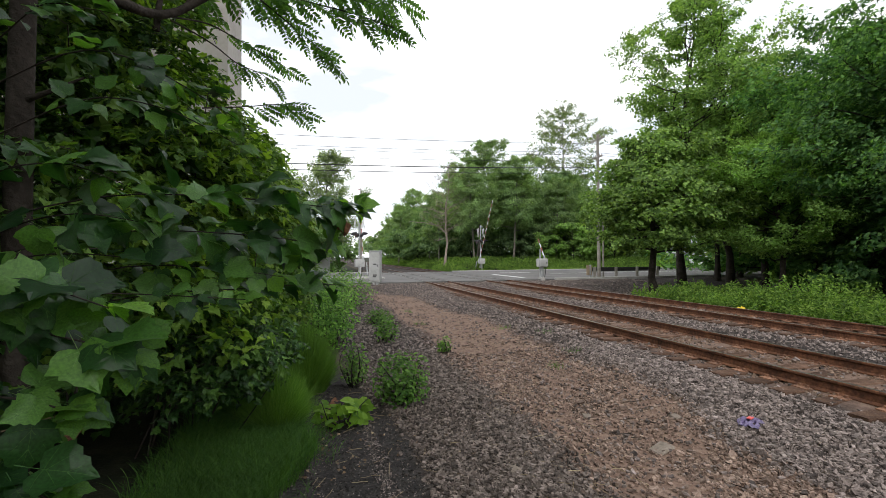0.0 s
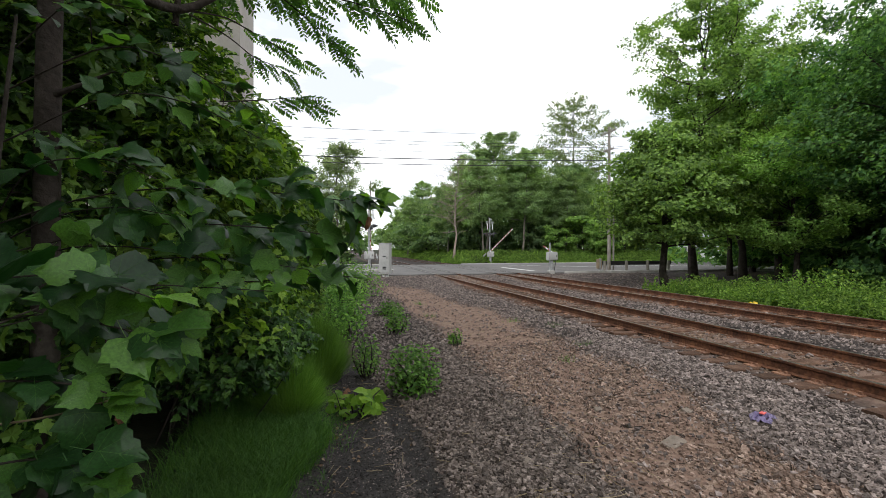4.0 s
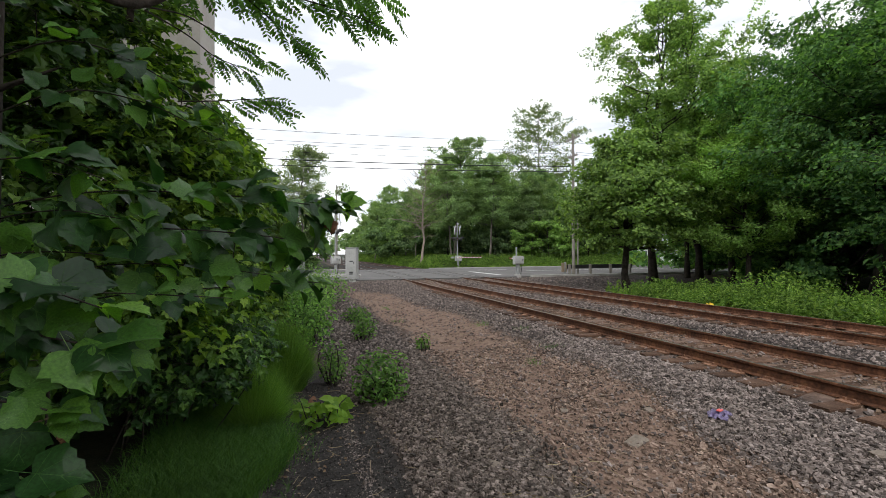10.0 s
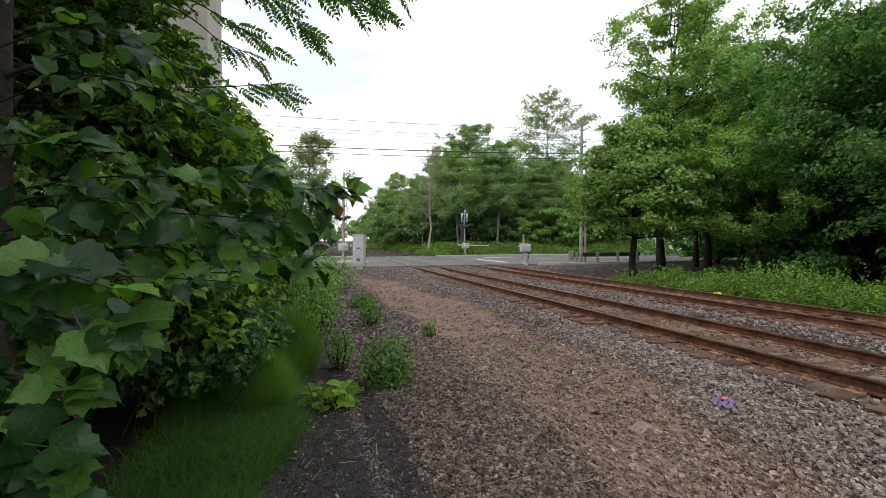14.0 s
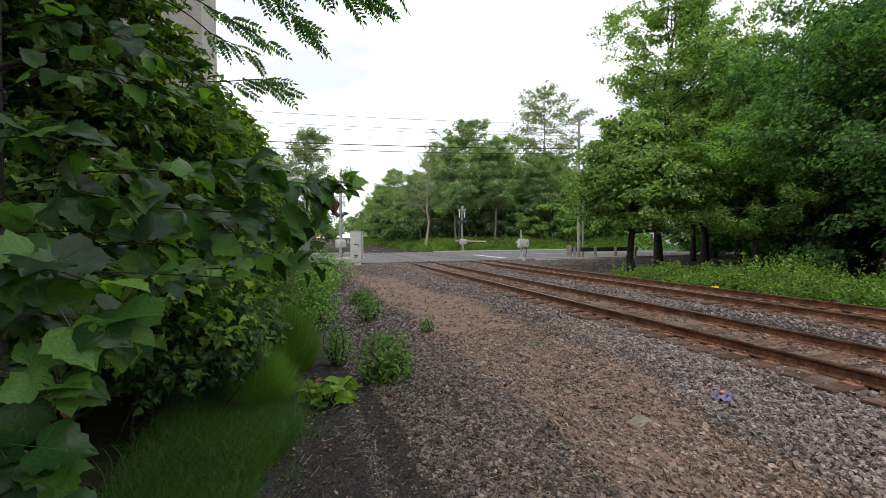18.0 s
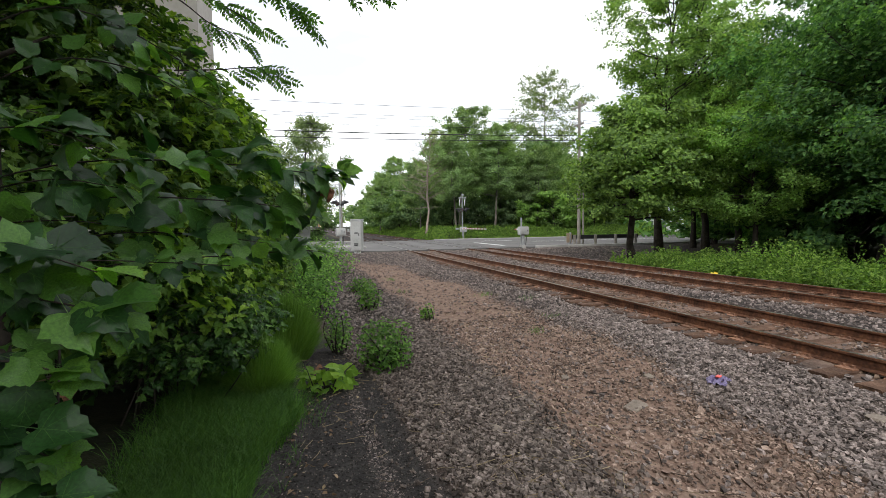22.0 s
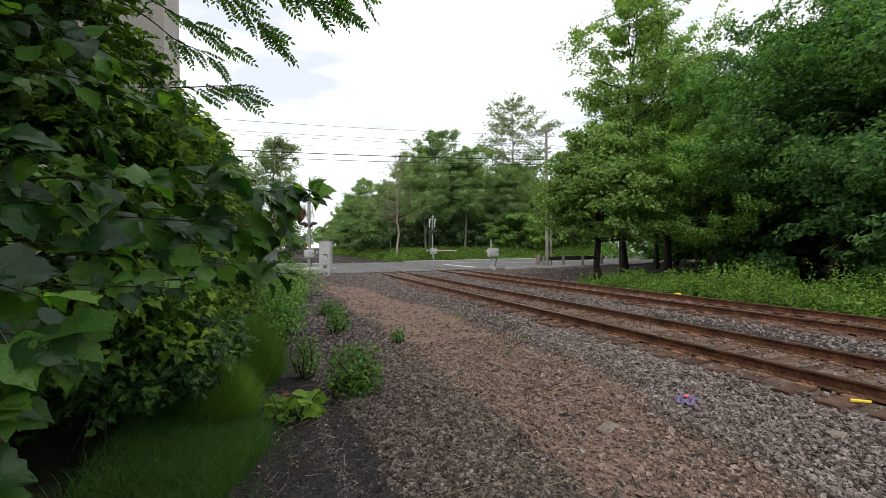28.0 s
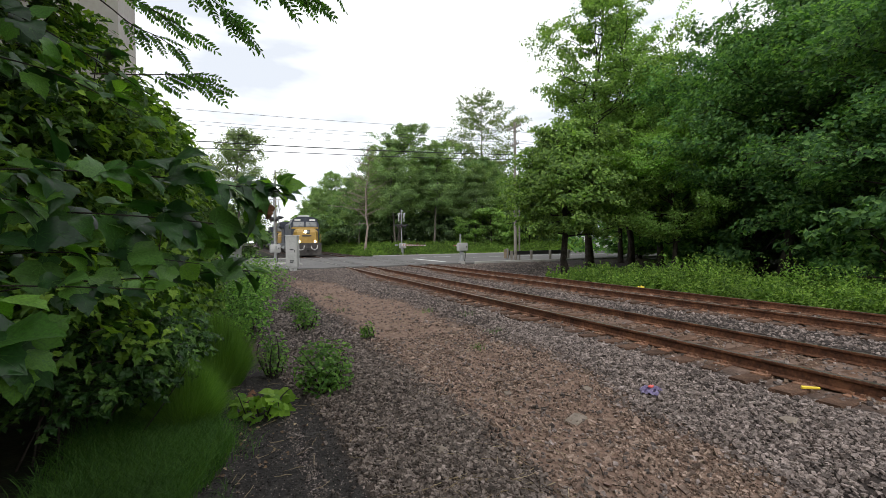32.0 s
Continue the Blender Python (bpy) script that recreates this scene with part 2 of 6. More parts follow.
M_WEED = foliage("fresh_weed_leaf", (0.05063, 0.1068, 0.0225), (0.1406, 0.2475, 0.04725), (0.27, 0.405, 0.09567), through_light=0.45)
M_GRASS = foliage("fine_grass", (0.03, 0.08, 0.016), (0.06, 0.14, 0.028), (0.11, 0.22, 0.05), through_light=0.4)
M_SEEDLING = foliage("lime_green_seedling_leaf", (0.11, 0.22, 0.025), (0.19, 0.34, 0.04), (0.28, 0.44, 0.06), through_light=0.45)
M_LEAF_SHRUB = foliage("shrub_leaf", (0.0456, 0.108, 0.024), (0.102, 0.21, 0.0456), (0.186, 0.342, 0.078), through_light=0.45)
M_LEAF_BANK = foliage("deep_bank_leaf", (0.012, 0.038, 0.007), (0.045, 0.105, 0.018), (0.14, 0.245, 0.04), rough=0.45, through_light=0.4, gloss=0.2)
M_LEAF_FRESH = foliage("fresh_bush_leaf", (0.03, 0.075, 0.012), (0.1, 0.19, 0.03), (0.2, 0.31, 0.055), rough=0.45, through_light=0.35, gloss=0.2)
M_MOUND = foliage("fine_light_grass", (0.06, 0.13, 0.025), (0.12, 0.24, 0.045), (0.19, 0.33, 0.075), through_light=0.45)
# sky light on the bank's outer leaves is put into this lighter colour
M_LEAF_SUNNY = foliage("sky_lit_small_leaf", (0.023, 0.06325, 0.0115), (0.09775, 0.1898, 0.0299), (0.2645, 0.4025, 0.06325), rough=0.45, through_light=0.45, gloss=0.2)
M_DEAD_WEED = foliage("dark_dead_weed", (0.035, 0.024, 0.016), (0.07, 0.05, 0.033), (0.13, 0.10, 0.065), through_light=0.1)
M_DRY = foliage("dry_stalk", (0.14, 0.10, 0.06), (0.22, 0.17, 0.11), (0.32, 0.26, 0.17), through_light=0.1)
M_DEAD_LEAF = surface("dead_brown_leaf", ((0.04, 0.014, 0.007), (0.13, 0.05, 0.022), (0.27, 0.13, 0.05)), 14, rough=0.7, bump=0.2)
M_WALL_PALE = surface("pale_rendered_wall", ((0.336, 0.304, 0.272), (0.416, 0.384, 0.352), (0.464, 0.44, 0.408)), 0.5, rough=0.9, bump=0.15, fine=20)
M_SIDING = surface("white_house_siding", ((0.55, 0.56, 0.57), (0.7, 0.71, 0.72)), 0.6, rough=0.7, bump=0.05)
M_ROOF = surface("grey_shingle", ((0.08, 0.08, 0.085), (0.16, 0.16, 0.165)), 2, rough=0.95, bump=0.4)
M_YELLOW = surface("yellow_locomotive_paint", ((0.24, 0.145, 0.03), (0.34, 0.215, 0.05), (0.40, 0.27, 0.08)), 0.8, rough=0.45, bump=0.03, fine=10)
M_NAVY = surface("dark_blue_locomotive_paint", ((0.012, 0.016, 0.028), (0.03, 0.036, 0.055), (0.06, 0.065, 0.08)), 0.8, rough=0.5, bump=0.03, fine=10)
M_GRIME = surface("grimy_underframe", ((0.02, 0.018, 0.017), (0.05, 0.045, 0.042), (0.09, 0.08, 0.072)), 1.5, rough=0.85, bump=0.2)
M_GREY_ROOF = surface("grey_roof_paint", ((0.16, 0.18, 0.19), (0.25, 0.27, 0.28), (0.34, 0.36, 0.37)), 1.5, rough=0.5, bump=0.03)
M_LIGHT = glow("lit_headlamp", (1.0, 0.72, 0.36), 14)
M_RED_LENS = surface("dark_red_lens", ((0.10, 0.008, 0.008), (0.18, 0.015, 0.012)), 5, rough=0.2, bump=0.0)
M_GLASS = surface("dark_window_glass", ((0.16, 0.17, 0.18), (0.24, 0.25, 0.26)), 0.7, rough=0.06, bump=0.0, gloss=1.0)
M_PLASTIC_BAG = surface("crumpled_foil_plastic", ((0.05, 0.04, 0.12), (0.13, 0.10, 0.21), (0.33, 0.29, 0.4)), 14, rough=0.35, bump=0.4)
M_PINK = surface("pink_red_print", ((0.6, 0.08, 0.08), (0.75, 0.15, 0.13)), 10, rough=0.5, bump=0.1)
M_YELLOW_PLASTIC = surface("yellow_plastic", ((0.65, 0.48, 0.03), (0.8, 0.6, 0.06)), 6, rough=0.45, bump=0.05)
M_WOOD = surface("raw_grey_timber", ((0.2, 0.15, 0.1), (0.34, 0.27, 0.19)), 3, rough=0.9, bump=0.3)

# ---------------------------------------------------------------- helpers


def mesh_of(name, verts, faces, mats=(), smooth=False, index=None):
    """A mesh from numpy arrays: verts (n, 3), faces (k, 3 or 4)."""
    me = bpy.data.meshes.new(name)
    verts = np.asarray(verts, dtype=np.float32)
    faces = np.asarray(faces, dtype=np.int32)
    k = faces.shape[1]
    me.vertices.add(len(verts))
    me.vertices.foreach_set("co", verts.ravel())
    me.loops.add(faces.size)
    me.loops.foreach_set("vertex_index", faces.ravel())
    me.polygons.add(len(faces))
    me.polygons.foreach_set("loop_start", np.arange(0, faces.size, k, dtype=np.int32))
    if index is not None:
        me.polygons.foreach_set("material_index", np.asarray(index, dtype=np.int32))
    me.polygons.foreach_set("use_smooth", np.full(len(faces), smooth))
    for m in mats:
        me.materials.append(m)
    me.update(calc_edges=True)
    me.validate()
    return me


def bm_mesh(name, bm, material, smooth=False):
    bmesh.ops.recalc_face_normals(bm, faces=bm.faces)
    me = bpy.data.meshes.new(name)
    bm.to_mesh(me)
    bm.free()
    for m in (material if isinstance(material, (list, tuple)) else [material]):
        me.materials.append(m)
    if smooth:
        me.polygons.foreach_set("use_smooth", np.full(len(me.polygons), True))
    return me


def part(name, bm, material, parent, label="", at=None, smooth=False):
    """Links a bmesh, or a mesh, as one object under a thing or a part."""
    me = bm_mesh(name, bm, material, smooth) if isinstance(bm, bmesh.types.BMesh) else bm
    ob = new(name, me)
    ob.parent = parent
    if at is not None:
        ob.matrix_basis = at
    if label:
        ob["label"] = label
    return ob


def thing(name, label, category, at=None, group="", kind=""):
    ob = new(name)
    ob.empty_display_size = 0.2
    if at is not None:
        ob.matrix_basis = at
    return tagged(ob, label, category, group, kind)


def box(x0, x1, y0, y1, z0, z1, bevel=0.0, bm=None, segments=1):
    bm = bm or bmesh.new()
    v = bmesh.ops.create_cube(bm, size=1)["verts"]
    for q in v:
        q.co = (x0 + (q.co.x + 0.5) * (x1 - x0), y0 + (q.co.y + 0.5) * (y1 - y0), z0 + (q.co.z + 0.5) * (z1 - z0))
    if bevel:
        edges = list({e for q in v for e in q.link_edges})
        bmesh.ops.bevel(bm, geom=edges, offset=bevel, segments=segments, affect="EDGES")
    return bm


def rod(a, b, r0, r1=None, sides=8, bm=None):
    """A round bar from a to b."""
    bm = bm or bmesh.new()
    a, b = Vector(a), Vector(b)
    d = b - a
    m = Matrix.Translation((a + b) / 2) @ d.to_track_quat("Z", "Y").to_matrix().to_4x4()
    bmesh.ops.create_cone(bm, cap_ends=True, segments=sides, radius1=r0, radius2=r0 if r1 is None else r1, depth=d.length, matrix=m)
    return bm


def prism(points, axis, lo, hi, bm=None):
    """A flat outline (list of pairs) pushed along x or y."""
    bm = bm or bmesh.new()
    place = (lambda u, w, s: (s, u, w)) if axis == "x" else (lambda u, w, s: (u, s, w))
    a = [bm.verts.new(place(u, w, lo)) for u, w in points]
    b = [bm.verts.new(place(u, w, hi)) for u, w in points]
    bm.faces.new(a)
    bm.faces.new(b[::-1])
    for i in range(len(a)):
        j = (i + 1) % len(a)
        bm.faces.new((a[i], b[i], b[j], a[j]))
    return bm


def tube(points, radii, sides=6):
    """verts and quads of a bending tapered tube, in numpy."""
    pts = np.asarray(points, float)
    d = np.gradient(pts, axis=0)
    d /= np.linalg.norm(d, axis=1)[:, None] + 1e-9
    ref = np.where(np.abs(d[:, 2:3]) > 0.9, [[1.0, 0, 0]], [[0, 0, 1.0]])
    u = np.cross(d, ref)
    u /= np.linalg.norm(u, axis=1)[:, None] + 1e-9
    w = np.cross(d, u)
    a = np.linspace(0, 2 * np.pi, sides, endpoint=False)
    ring = u[:, None] * np.cos(a)[None, :, None] + w[:, None] * np.sin(a)[None, :, None]
    verts = (pts[:, None] + ring * np.asarray(radii)[:, None, None]).reshape(-1, 3)
    i = np.arange(len(pts) - 1)[:, None] * sides
    j = np.arange(sides)[None]
    k = (j + 1) % sides
    faces = np.stack([i + j, i + k, i + sides + k, i + sides + j], -1).reshape(-1, 4)
    return verts, faces


def gather(pieces):
    """Joins (verts, faces) pieces."""
    vs, fs, n = [], [], 0
    for v, f in pieces:
        vs.append(v)
        fs.append(np.asarray(f) + n)
        n += len(v)
    return np.concatenate(vs), np.concatenate(fs)


def soft_noise(x, y, size, seed):
    """Smooth value noise, 0 to 1."""
    rng = np.random.default_rng(seed)
    table = rng.random((64, 64))
    gx, gy = np.asarray(x) / size, np.asarray(y) / size
    ix, iy = np.floor(gx).astype(int), np.floor(gy).astype(int)
    fx, fy = gx - ix, gy - iy
    fx, fy = fx * fx * (3 - 2 * fx), fy * fy * (3 - 2 * fy)
    t = lambda a, b: table[(ix + a) % 64, (iy + b) % 64]
    return (t(0, 0) * (1 - fx) + t(1, 0) * fx) * (1 - fy) + (t(0, 1) * (1 - fx) + t(1, 1) * fx) * fy


def frames_for(normals, rng):
    """Two directions square to each normal, turned at random."""
    n = normals / (np.linalg.norm(normals, axis=1)[:, None] + 1e-9)
    r = rng.normal(size=n.shape)
    u = np.cross(n, r)
    u /= np.linalg.norm(u, axis=1)[:, None] + 1e-9
    return n, u, np.cross(n, u)


def leaves(centres, normals, sizes, rng, shape="diamond", aspect=0.62):
    """Many small folded leaves: verts and triangles."""
    n, u, w = frames_for(normals, rng)
    s = np.asarray(sizes)[:, None]
    if shape == "diamond":
        outline = ((-0.5, 0, 0.0), (0.05, -0.5 * aspect, 0.10), (0.5, 0, -0.06), (0.05, 0.5 * aspect, 0.10))
        tri = np.array([[0, 1, 2], [0, 2, 3]])
    elif shape == "clump":     # a spray of five lobes
        outline = ((0, 0, 0.06), (0.5, 0.0, -0.05), (0.16, 0.13, 0.02), (0.17, 0.47, -0.05), (-0.07, 0.19, 0.02), (-0.4, 0.3, -0.06),
                   (-0.2, 0.0, 0.02), (-0.4, -0.3, -0.06), (-0.07, -0.19, 0.02), (0.17, -0.47, -0.05), (0.16, -0.13, 0.02))
        tri = np.array([[0, i, i % 10 + 1] for i in range(1, 11)])
    elif shape == "lobed":     # a broad shallow-lobed leaf
        outline = ((0, 0.0, 0.0), (-0.32, 0.0, 0.0), (-0.36, 0.26, 0.07), (-0.12, 0.48, 0.04), (0.05, 0.36, 0.09), (0.24, 0.34, 0.03), (0.56, 0.0, -0.12),
                   (0.24, -0.34, 0.03), (0.05, -0.36, 0.09), (-0.12, -0.48, 0.04), (-0.36, -0.26, 0.07))
        tri = np.array([[0, i, i % 10 + 1] for i in range(1, 11)])
    else:                      # a blade
        outline = ((-0.06, 0, 0), (0.06, 0, 0), (0.0, 1, 0))
        tri = np.array([[0, 1, 2]])
    v = np.stack([centres + s * (a * u + b * w + c * n) for a, b, c in outline], 1)
    k = len(outline)
    f = (np.arange(len(centres))[:, None, None] * k + tri[None]).reshape(-1, 3)
    return v.reshape(-1, 3), f


# ---------------------------------------------------------------- the ground


def ground_z(x, y):
    x, y = np.asarray(x, float), np.asarray(y, float)
    base = np.interp(x, (-60, -7, -2.0, -0.5, 0.9, 1.7, 2.5, 3.3, 4.1, 4.9, 5.5, 5.9, 6.3, 8.0, 8.4, 8.8, 9.7, 10.1, 10.5, 12.2, 12.6, 12.9, 13.5, 14.6, 18, 70),
                     (0.9, 0.45, 0.12, 0.0, 0.0, 0.09, 0.03, -0.03, 0.05, 0.12, 0.15, 0.13, 0.158, 0.158, 0.13, 0.17, 0.17, 0.13, 0.158, 0.158, 0.13, 0.15, 0.06, 0.0, 0.05, 0.3))
    rise = np.clip((y - 23) / 6.0, 0, 1)
    rise = rise * rise * (3 - 2 * rise)
    base = base + (np.maximum(base, 0.27) - base) * rise
    base = np.where((y > ROAD[0] - 0.6) & (y < ROAD[1] + 0.6), 0.24, base)
    base = base + 0.85 * np.clip((x - 13.3) / 2.6, 0, 1) * np.clip((y - ROAD[1] - 1.2) / 4, 0, 1) * np.clip((200 - y) / 60, 0, 1)
    rough = 0.05 * (soft_noise(x, y, 0.9, 1) - 0.5) + 0.025 * (soft_noise(x, y, 0.3, 2) - 0.5) + 0.012 * (soft_noise(x, y, 0.13, 3) - 0.5)
    return base + rough * np.where((y > ROAD[0] - 0.8) & (y < ROAD[1] + 0.8), 0.0, 1.0)


def zones(x, y):
    """How far the ground is dark path, gravel, and green (coloured near-black for shade), 0 to 1 each; bare dirt
    elsewhere.
    """
    wob = 0.9 * (soft_noise(x, y, 1.3, 5) - 0.5) + 0.35 * (soft_noise(x, y, 0.35, 6) - 0.5)
    edge = np.interp(y, (2, 3.3, 4.5, 6.0, 8, 10), (1.3, 1.2, 1.15, 1.05, 0.6, 0.35)) + 0.2 * wob
    path = np.clip((edge - x) / 0.3, 0, 1) * np.clip((12 - y + wob) / 2, 0, 1)
    lo = np.interp(y, (2, 4, 6, 9, 14, 22, 30), (1.95, 2.05, 2.1, 2.1, 1.9, 1.7, 1.2)) + 0.5 * wob
    hi = np.interp(y, (2, 3.5, 6.3, 9, 14, 22, 30), (3.9, 4.3, 4.95, 4.9, 4.8, 4.2, 2.0)) + 0.5 * wob
    between = np.clip(1.25 - np.abs(np.abs(x - 9.23) - 2.1), 0, 0.4) / 0.4 * (y < 30)
    dirt = np.clip((x - lo) / 0.5, 0, 1) * np.clip((hi - x) / 0.4, 0, 1) * np.clip((27 - y) / 4, 0.0, 1)
    dirt = np.maximum(dirt, 0.8 * between)
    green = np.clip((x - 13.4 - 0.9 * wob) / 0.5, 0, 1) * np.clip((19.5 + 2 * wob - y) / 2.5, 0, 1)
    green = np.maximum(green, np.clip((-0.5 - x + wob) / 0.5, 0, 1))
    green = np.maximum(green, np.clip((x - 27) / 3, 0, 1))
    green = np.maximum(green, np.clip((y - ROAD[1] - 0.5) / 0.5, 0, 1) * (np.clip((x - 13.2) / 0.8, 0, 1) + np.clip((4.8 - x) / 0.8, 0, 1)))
    gravel = np.clip(1 - dirt, 0, 1) * (1 - path) * (1 - green)
    return path, gravel, green


def spread(lo, hi, fine_lo, fine_hi, step, coarse):
    out = list(np.arange(fine_lo, fine_hi, step))
    s, v = step, fine_hi
    while v < hi:
        out.append(v)
        s *= coarse
        v += s
    out.append(hi)
    s, v = step, fine_lo - step
    while v > lo:
        out.append(v)
        s *= coarse
        v -= s
    out.append(lo)
    return np.unique(np.array(out))


def build_ground():
    gx = spread(-1800, 1800, -2.2, 14.0, 0.085, 1.13)
    gy = spread(-1800, 1800, 1.6, 16.0, 0.085, 1.045)
    xx, yy = np.meshgrid(gx, gy)
    zz = ground_z(xx, yy)
    path, gravel, green = zones(xx, yy)
    verts = np.stack([xx, yy, zz], -1).reshape(-1, 3)
    nx = len(gx)
    i = (np.arange(len(gy) - 1)[:, None] * nx + np.arange(nx - 1)[None]).ravel()
    faces = np.stack([i, i + 1, i + nx + 1, i + nx], -1)
    m, n, l, p = nodes_of("trackside_ground")
    at = n.new("ShaderNodeAttribute")
    at.attribute_name = "zone"
    sep = n.new("ShaderNodeSeparateColor")
    l.new(at.outputs["Color"], sep.inputs[0])
    co = n.new("ShaderNodeTexCoord")
    out = None

    def tone(colours, scale, detail=8):
        t = n.new("ShaderNodeTexNoise")
        t.inputs["Scale"].default_value, t.inputs["Detail"].default_value = scale, detail
        t.inputs["Roughness"].default_value = 0.75
        l.new(co.outputs["Object"], t.inputs[0])
        r = n.new("ShaderNodeValToRGB")
        r.color_ramp.elements.new(0.5)
        for e, pos, c in zip(r.color_ramp.elements, (0.33, 0.5, 0.68), colours):
            e.position, e.color = pos, (*c, 1)
        l.new(t.outputs[0], r.inputs[0])
        return r.outputs[0]

    dirt = tone(((0.1, 0.064, 0.048), (0.185, 0.122, 0.093), (0.275, 0.196, 0.152)), 9)
    tar = tone(((0.015, 0.0135, 0.013), (0.03, 0.027, 0.026), (0.06, 0.054, 0.05)), 7)
    vor = n.new("ShaderNodeTexVoronoi")
    vor.inputs["Scale"].default_value = 26
    l.new(co.outputs["Object"], vor.inputs[0])
    # bed below the gravel, darkened to stand for shade in the gaps between stones
    grey = n.new("ShaderNodeValToRGB")
    for e, pos, c in zip(grey.color_ramp.elements, (0.1, 0.9), ((0.014, 0.011, 0.010), (0.06, 0.048, 0.044))):
        e.position, e.color = pos, (*c, 1)
    bw = n.new("ShaderNodeRGBToBW")
    l.new(vor.outputs["Color"], bw.inputs[0])
    l.new(bw.outputs[0], grey.inputs[0])
    # green zone: shade under bushes and trees is put into this near-black colour
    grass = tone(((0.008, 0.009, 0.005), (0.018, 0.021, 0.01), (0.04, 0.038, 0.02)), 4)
    out = dirt
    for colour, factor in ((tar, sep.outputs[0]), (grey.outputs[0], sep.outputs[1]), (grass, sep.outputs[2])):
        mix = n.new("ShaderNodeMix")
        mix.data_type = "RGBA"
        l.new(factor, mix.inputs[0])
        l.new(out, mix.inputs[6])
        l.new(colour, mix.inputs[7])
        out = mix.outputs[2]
    l.new(out, p.inputs["Base Color"])
    p.inputs["Roughness"].default_value = 0.95
    p.inputs["Specular IOR Level"].default_value = 0.2
    fine = n.new("ShaderNodeTexNoise")
    fine.inputs["Scale"].default_value, fine.inputs["Detail"].default_value = 40, 8
    l.new(co.outputs["Object"], fine.inputs[0])
    b = n.new("ShaderNodeBump")
    b.inputs["Strength"].default_value, b.inputs["Distance"].default_value = 0.7, 0.02
    l.new(fine.outputs[0], b.inputs["Height"])
    l.new(b.outputs[0], p.inputs["Normal"])
    me = mesh_of("ground", verts, faces, [m], smooth=True)
    col = me.color_attributes.new("zone", "FLOAT_COLOR", "POINT")
    col.data.foreach_set("color", np.stack([path, gravel, green, np.ones_like(path)], -1).astype(np.float32).ravel())
    tagged(new("ground", me), "stony trackside ground of dirt, gravel and dark path", "ground", kind="structure")


build_ground()


def stones(name, label, material, count, area, size, seed, keep, sink=0.35, flat=0.6):
    """Loose angular stones over an area (x0, x1, y0, y1) where keep(x, y) allows them."""
    rng = np.random.default_rng(seed)
    cube = np.array([(a, b, c) for a in (-1, 1) for b in (-1, 1) for c in (-1, 1)], float)
    tri = np.array([(0, 1, 3), (0, 3, 2), (4, 6, 7), (4, 7, 5), (0, 4, 5), (0, 5, 1), (2, 3, 7), (2, 7, 6), (0, 2, 6), (0, 6, 4), (1, 5, 7), (1, 7, 3)])
    x, y = rng.uniform(area[0], area[1], count), rng.uniform(area[2], area[3], count)
    ok = rng.random(count) < keep(x, y)
    x, y = x[ok], y[ok]
    k = len(x)
    s = rng.uniform(size[0], size[1], k) * 0.43 * rng.choice((0.6, 0.8, 1, 1.25), k)
    shape = cube[None] * rng.uniform(0.35, 1.1, (k, 8, 3))
    shape = shape * np.stack([rng.uniform(0.8, 1.35, k), rng.uniform(0.6, 1.0, k), rng.uniform(0.35, 1, k) * flat], -1)[:, None]
    a, b = rng.uniform(0, 2 * np.pi, k), rng.normal(0, 0.6, k)
    c, d = np.cos(b)[:, None], np.sin(b)[:, None]
    px, pz = shape[..., 0] * c - shape[..., 2] * d, shape[..., 0] * d + shape[..., 2] * c
    c, d = np.cos(a)[:, None], np.sin(a)[:, None]
    qx, qy = px * c - shape[..., 1] * d, px * d + shape[..., 1] * c
    z = ground_z(x, y) + s * sink
    v = np.stack([x[:, None] + qx * s[:, None], y[:, None] + qy * s[:, None], z[:, None] + pz * s[:, None]], -1).reshape(-1, 3)
    f = (np.arange(k)[:, None, None] * 8 + tri[None]).reshape(-1, 3)
    tagged(new(name, mesh_of(name, v, f, [material])), label, "stones", kind="stuff")


def on_gravel(x, y):
    path, gravel, green = zones(x, y)
    return gravel * (0.55 + 0.45 * (soft_noise(x, y, 0.8, 19) > 0.35)) + 0.02 * path + 0.05 * np.clip(1 - path - gravel - green, 0, 1)


def on_dirt(x, y):
    path, gravel, green = zones(x, y)
    return np.clip(1 - path - gravel - green, 0, 1) * (0.35 + 0.65 * (soft_noise(x, y, 0.7, 9) > 0.5)) + 0.04 * path


stones("gravel", "small dark brown ballast stones beside the path", M_DARK_BALLAST, 52000, (0.5, 2.5, 2.0, 9.0), (0.024, 0.055), 19, on_gravel, 0.5, 0.9)
stones("gravel", "grey crushed ballast stones beside the tracks", M_STONE, 50000, (2.5, 5.9, 2.0, 9.0), (0.03, 0.06), 11, on_gravel, 0.5, 0.9)
stones("gravel", "grey crushed ballast stones beside the tracks", M_STONE, 44000, (0.3, 6.0, 9.0, 29.8), (0.036, 0.074), 12, on_gravel, 0.4, 0.95)
stones("gravel", "grey crushed ballast stones between the tracks", M_STONE, 50000, (5.6, 14.2, 2.0, 29.8), (0.036, 0.074), 13, on_gravel, 0.4, 0.95)
stones("gravel", "rust-stained ballast between the rails", M_RUSTY_STONE, 34000, (6.1, 12.4, 1.5, 29.8), (0.03, 0.065), 18, on_dirt, 0.35, 0.8)
stones("gravel", "dark gravel beside the road", M_STONE, 12000, (13.4, 21.0, 18.0, 29.8), (0.04, 0.09), 20, on_gravel, 0.2, 0.8)
stones("rubble", "brown dusty stones lying in the dirt", M_BROWN_STONE, 52000, (1.4, 5.4, 2.0, 9.0), (0.014, 0.05), 14, on_dirt, 0.4, 0.9)
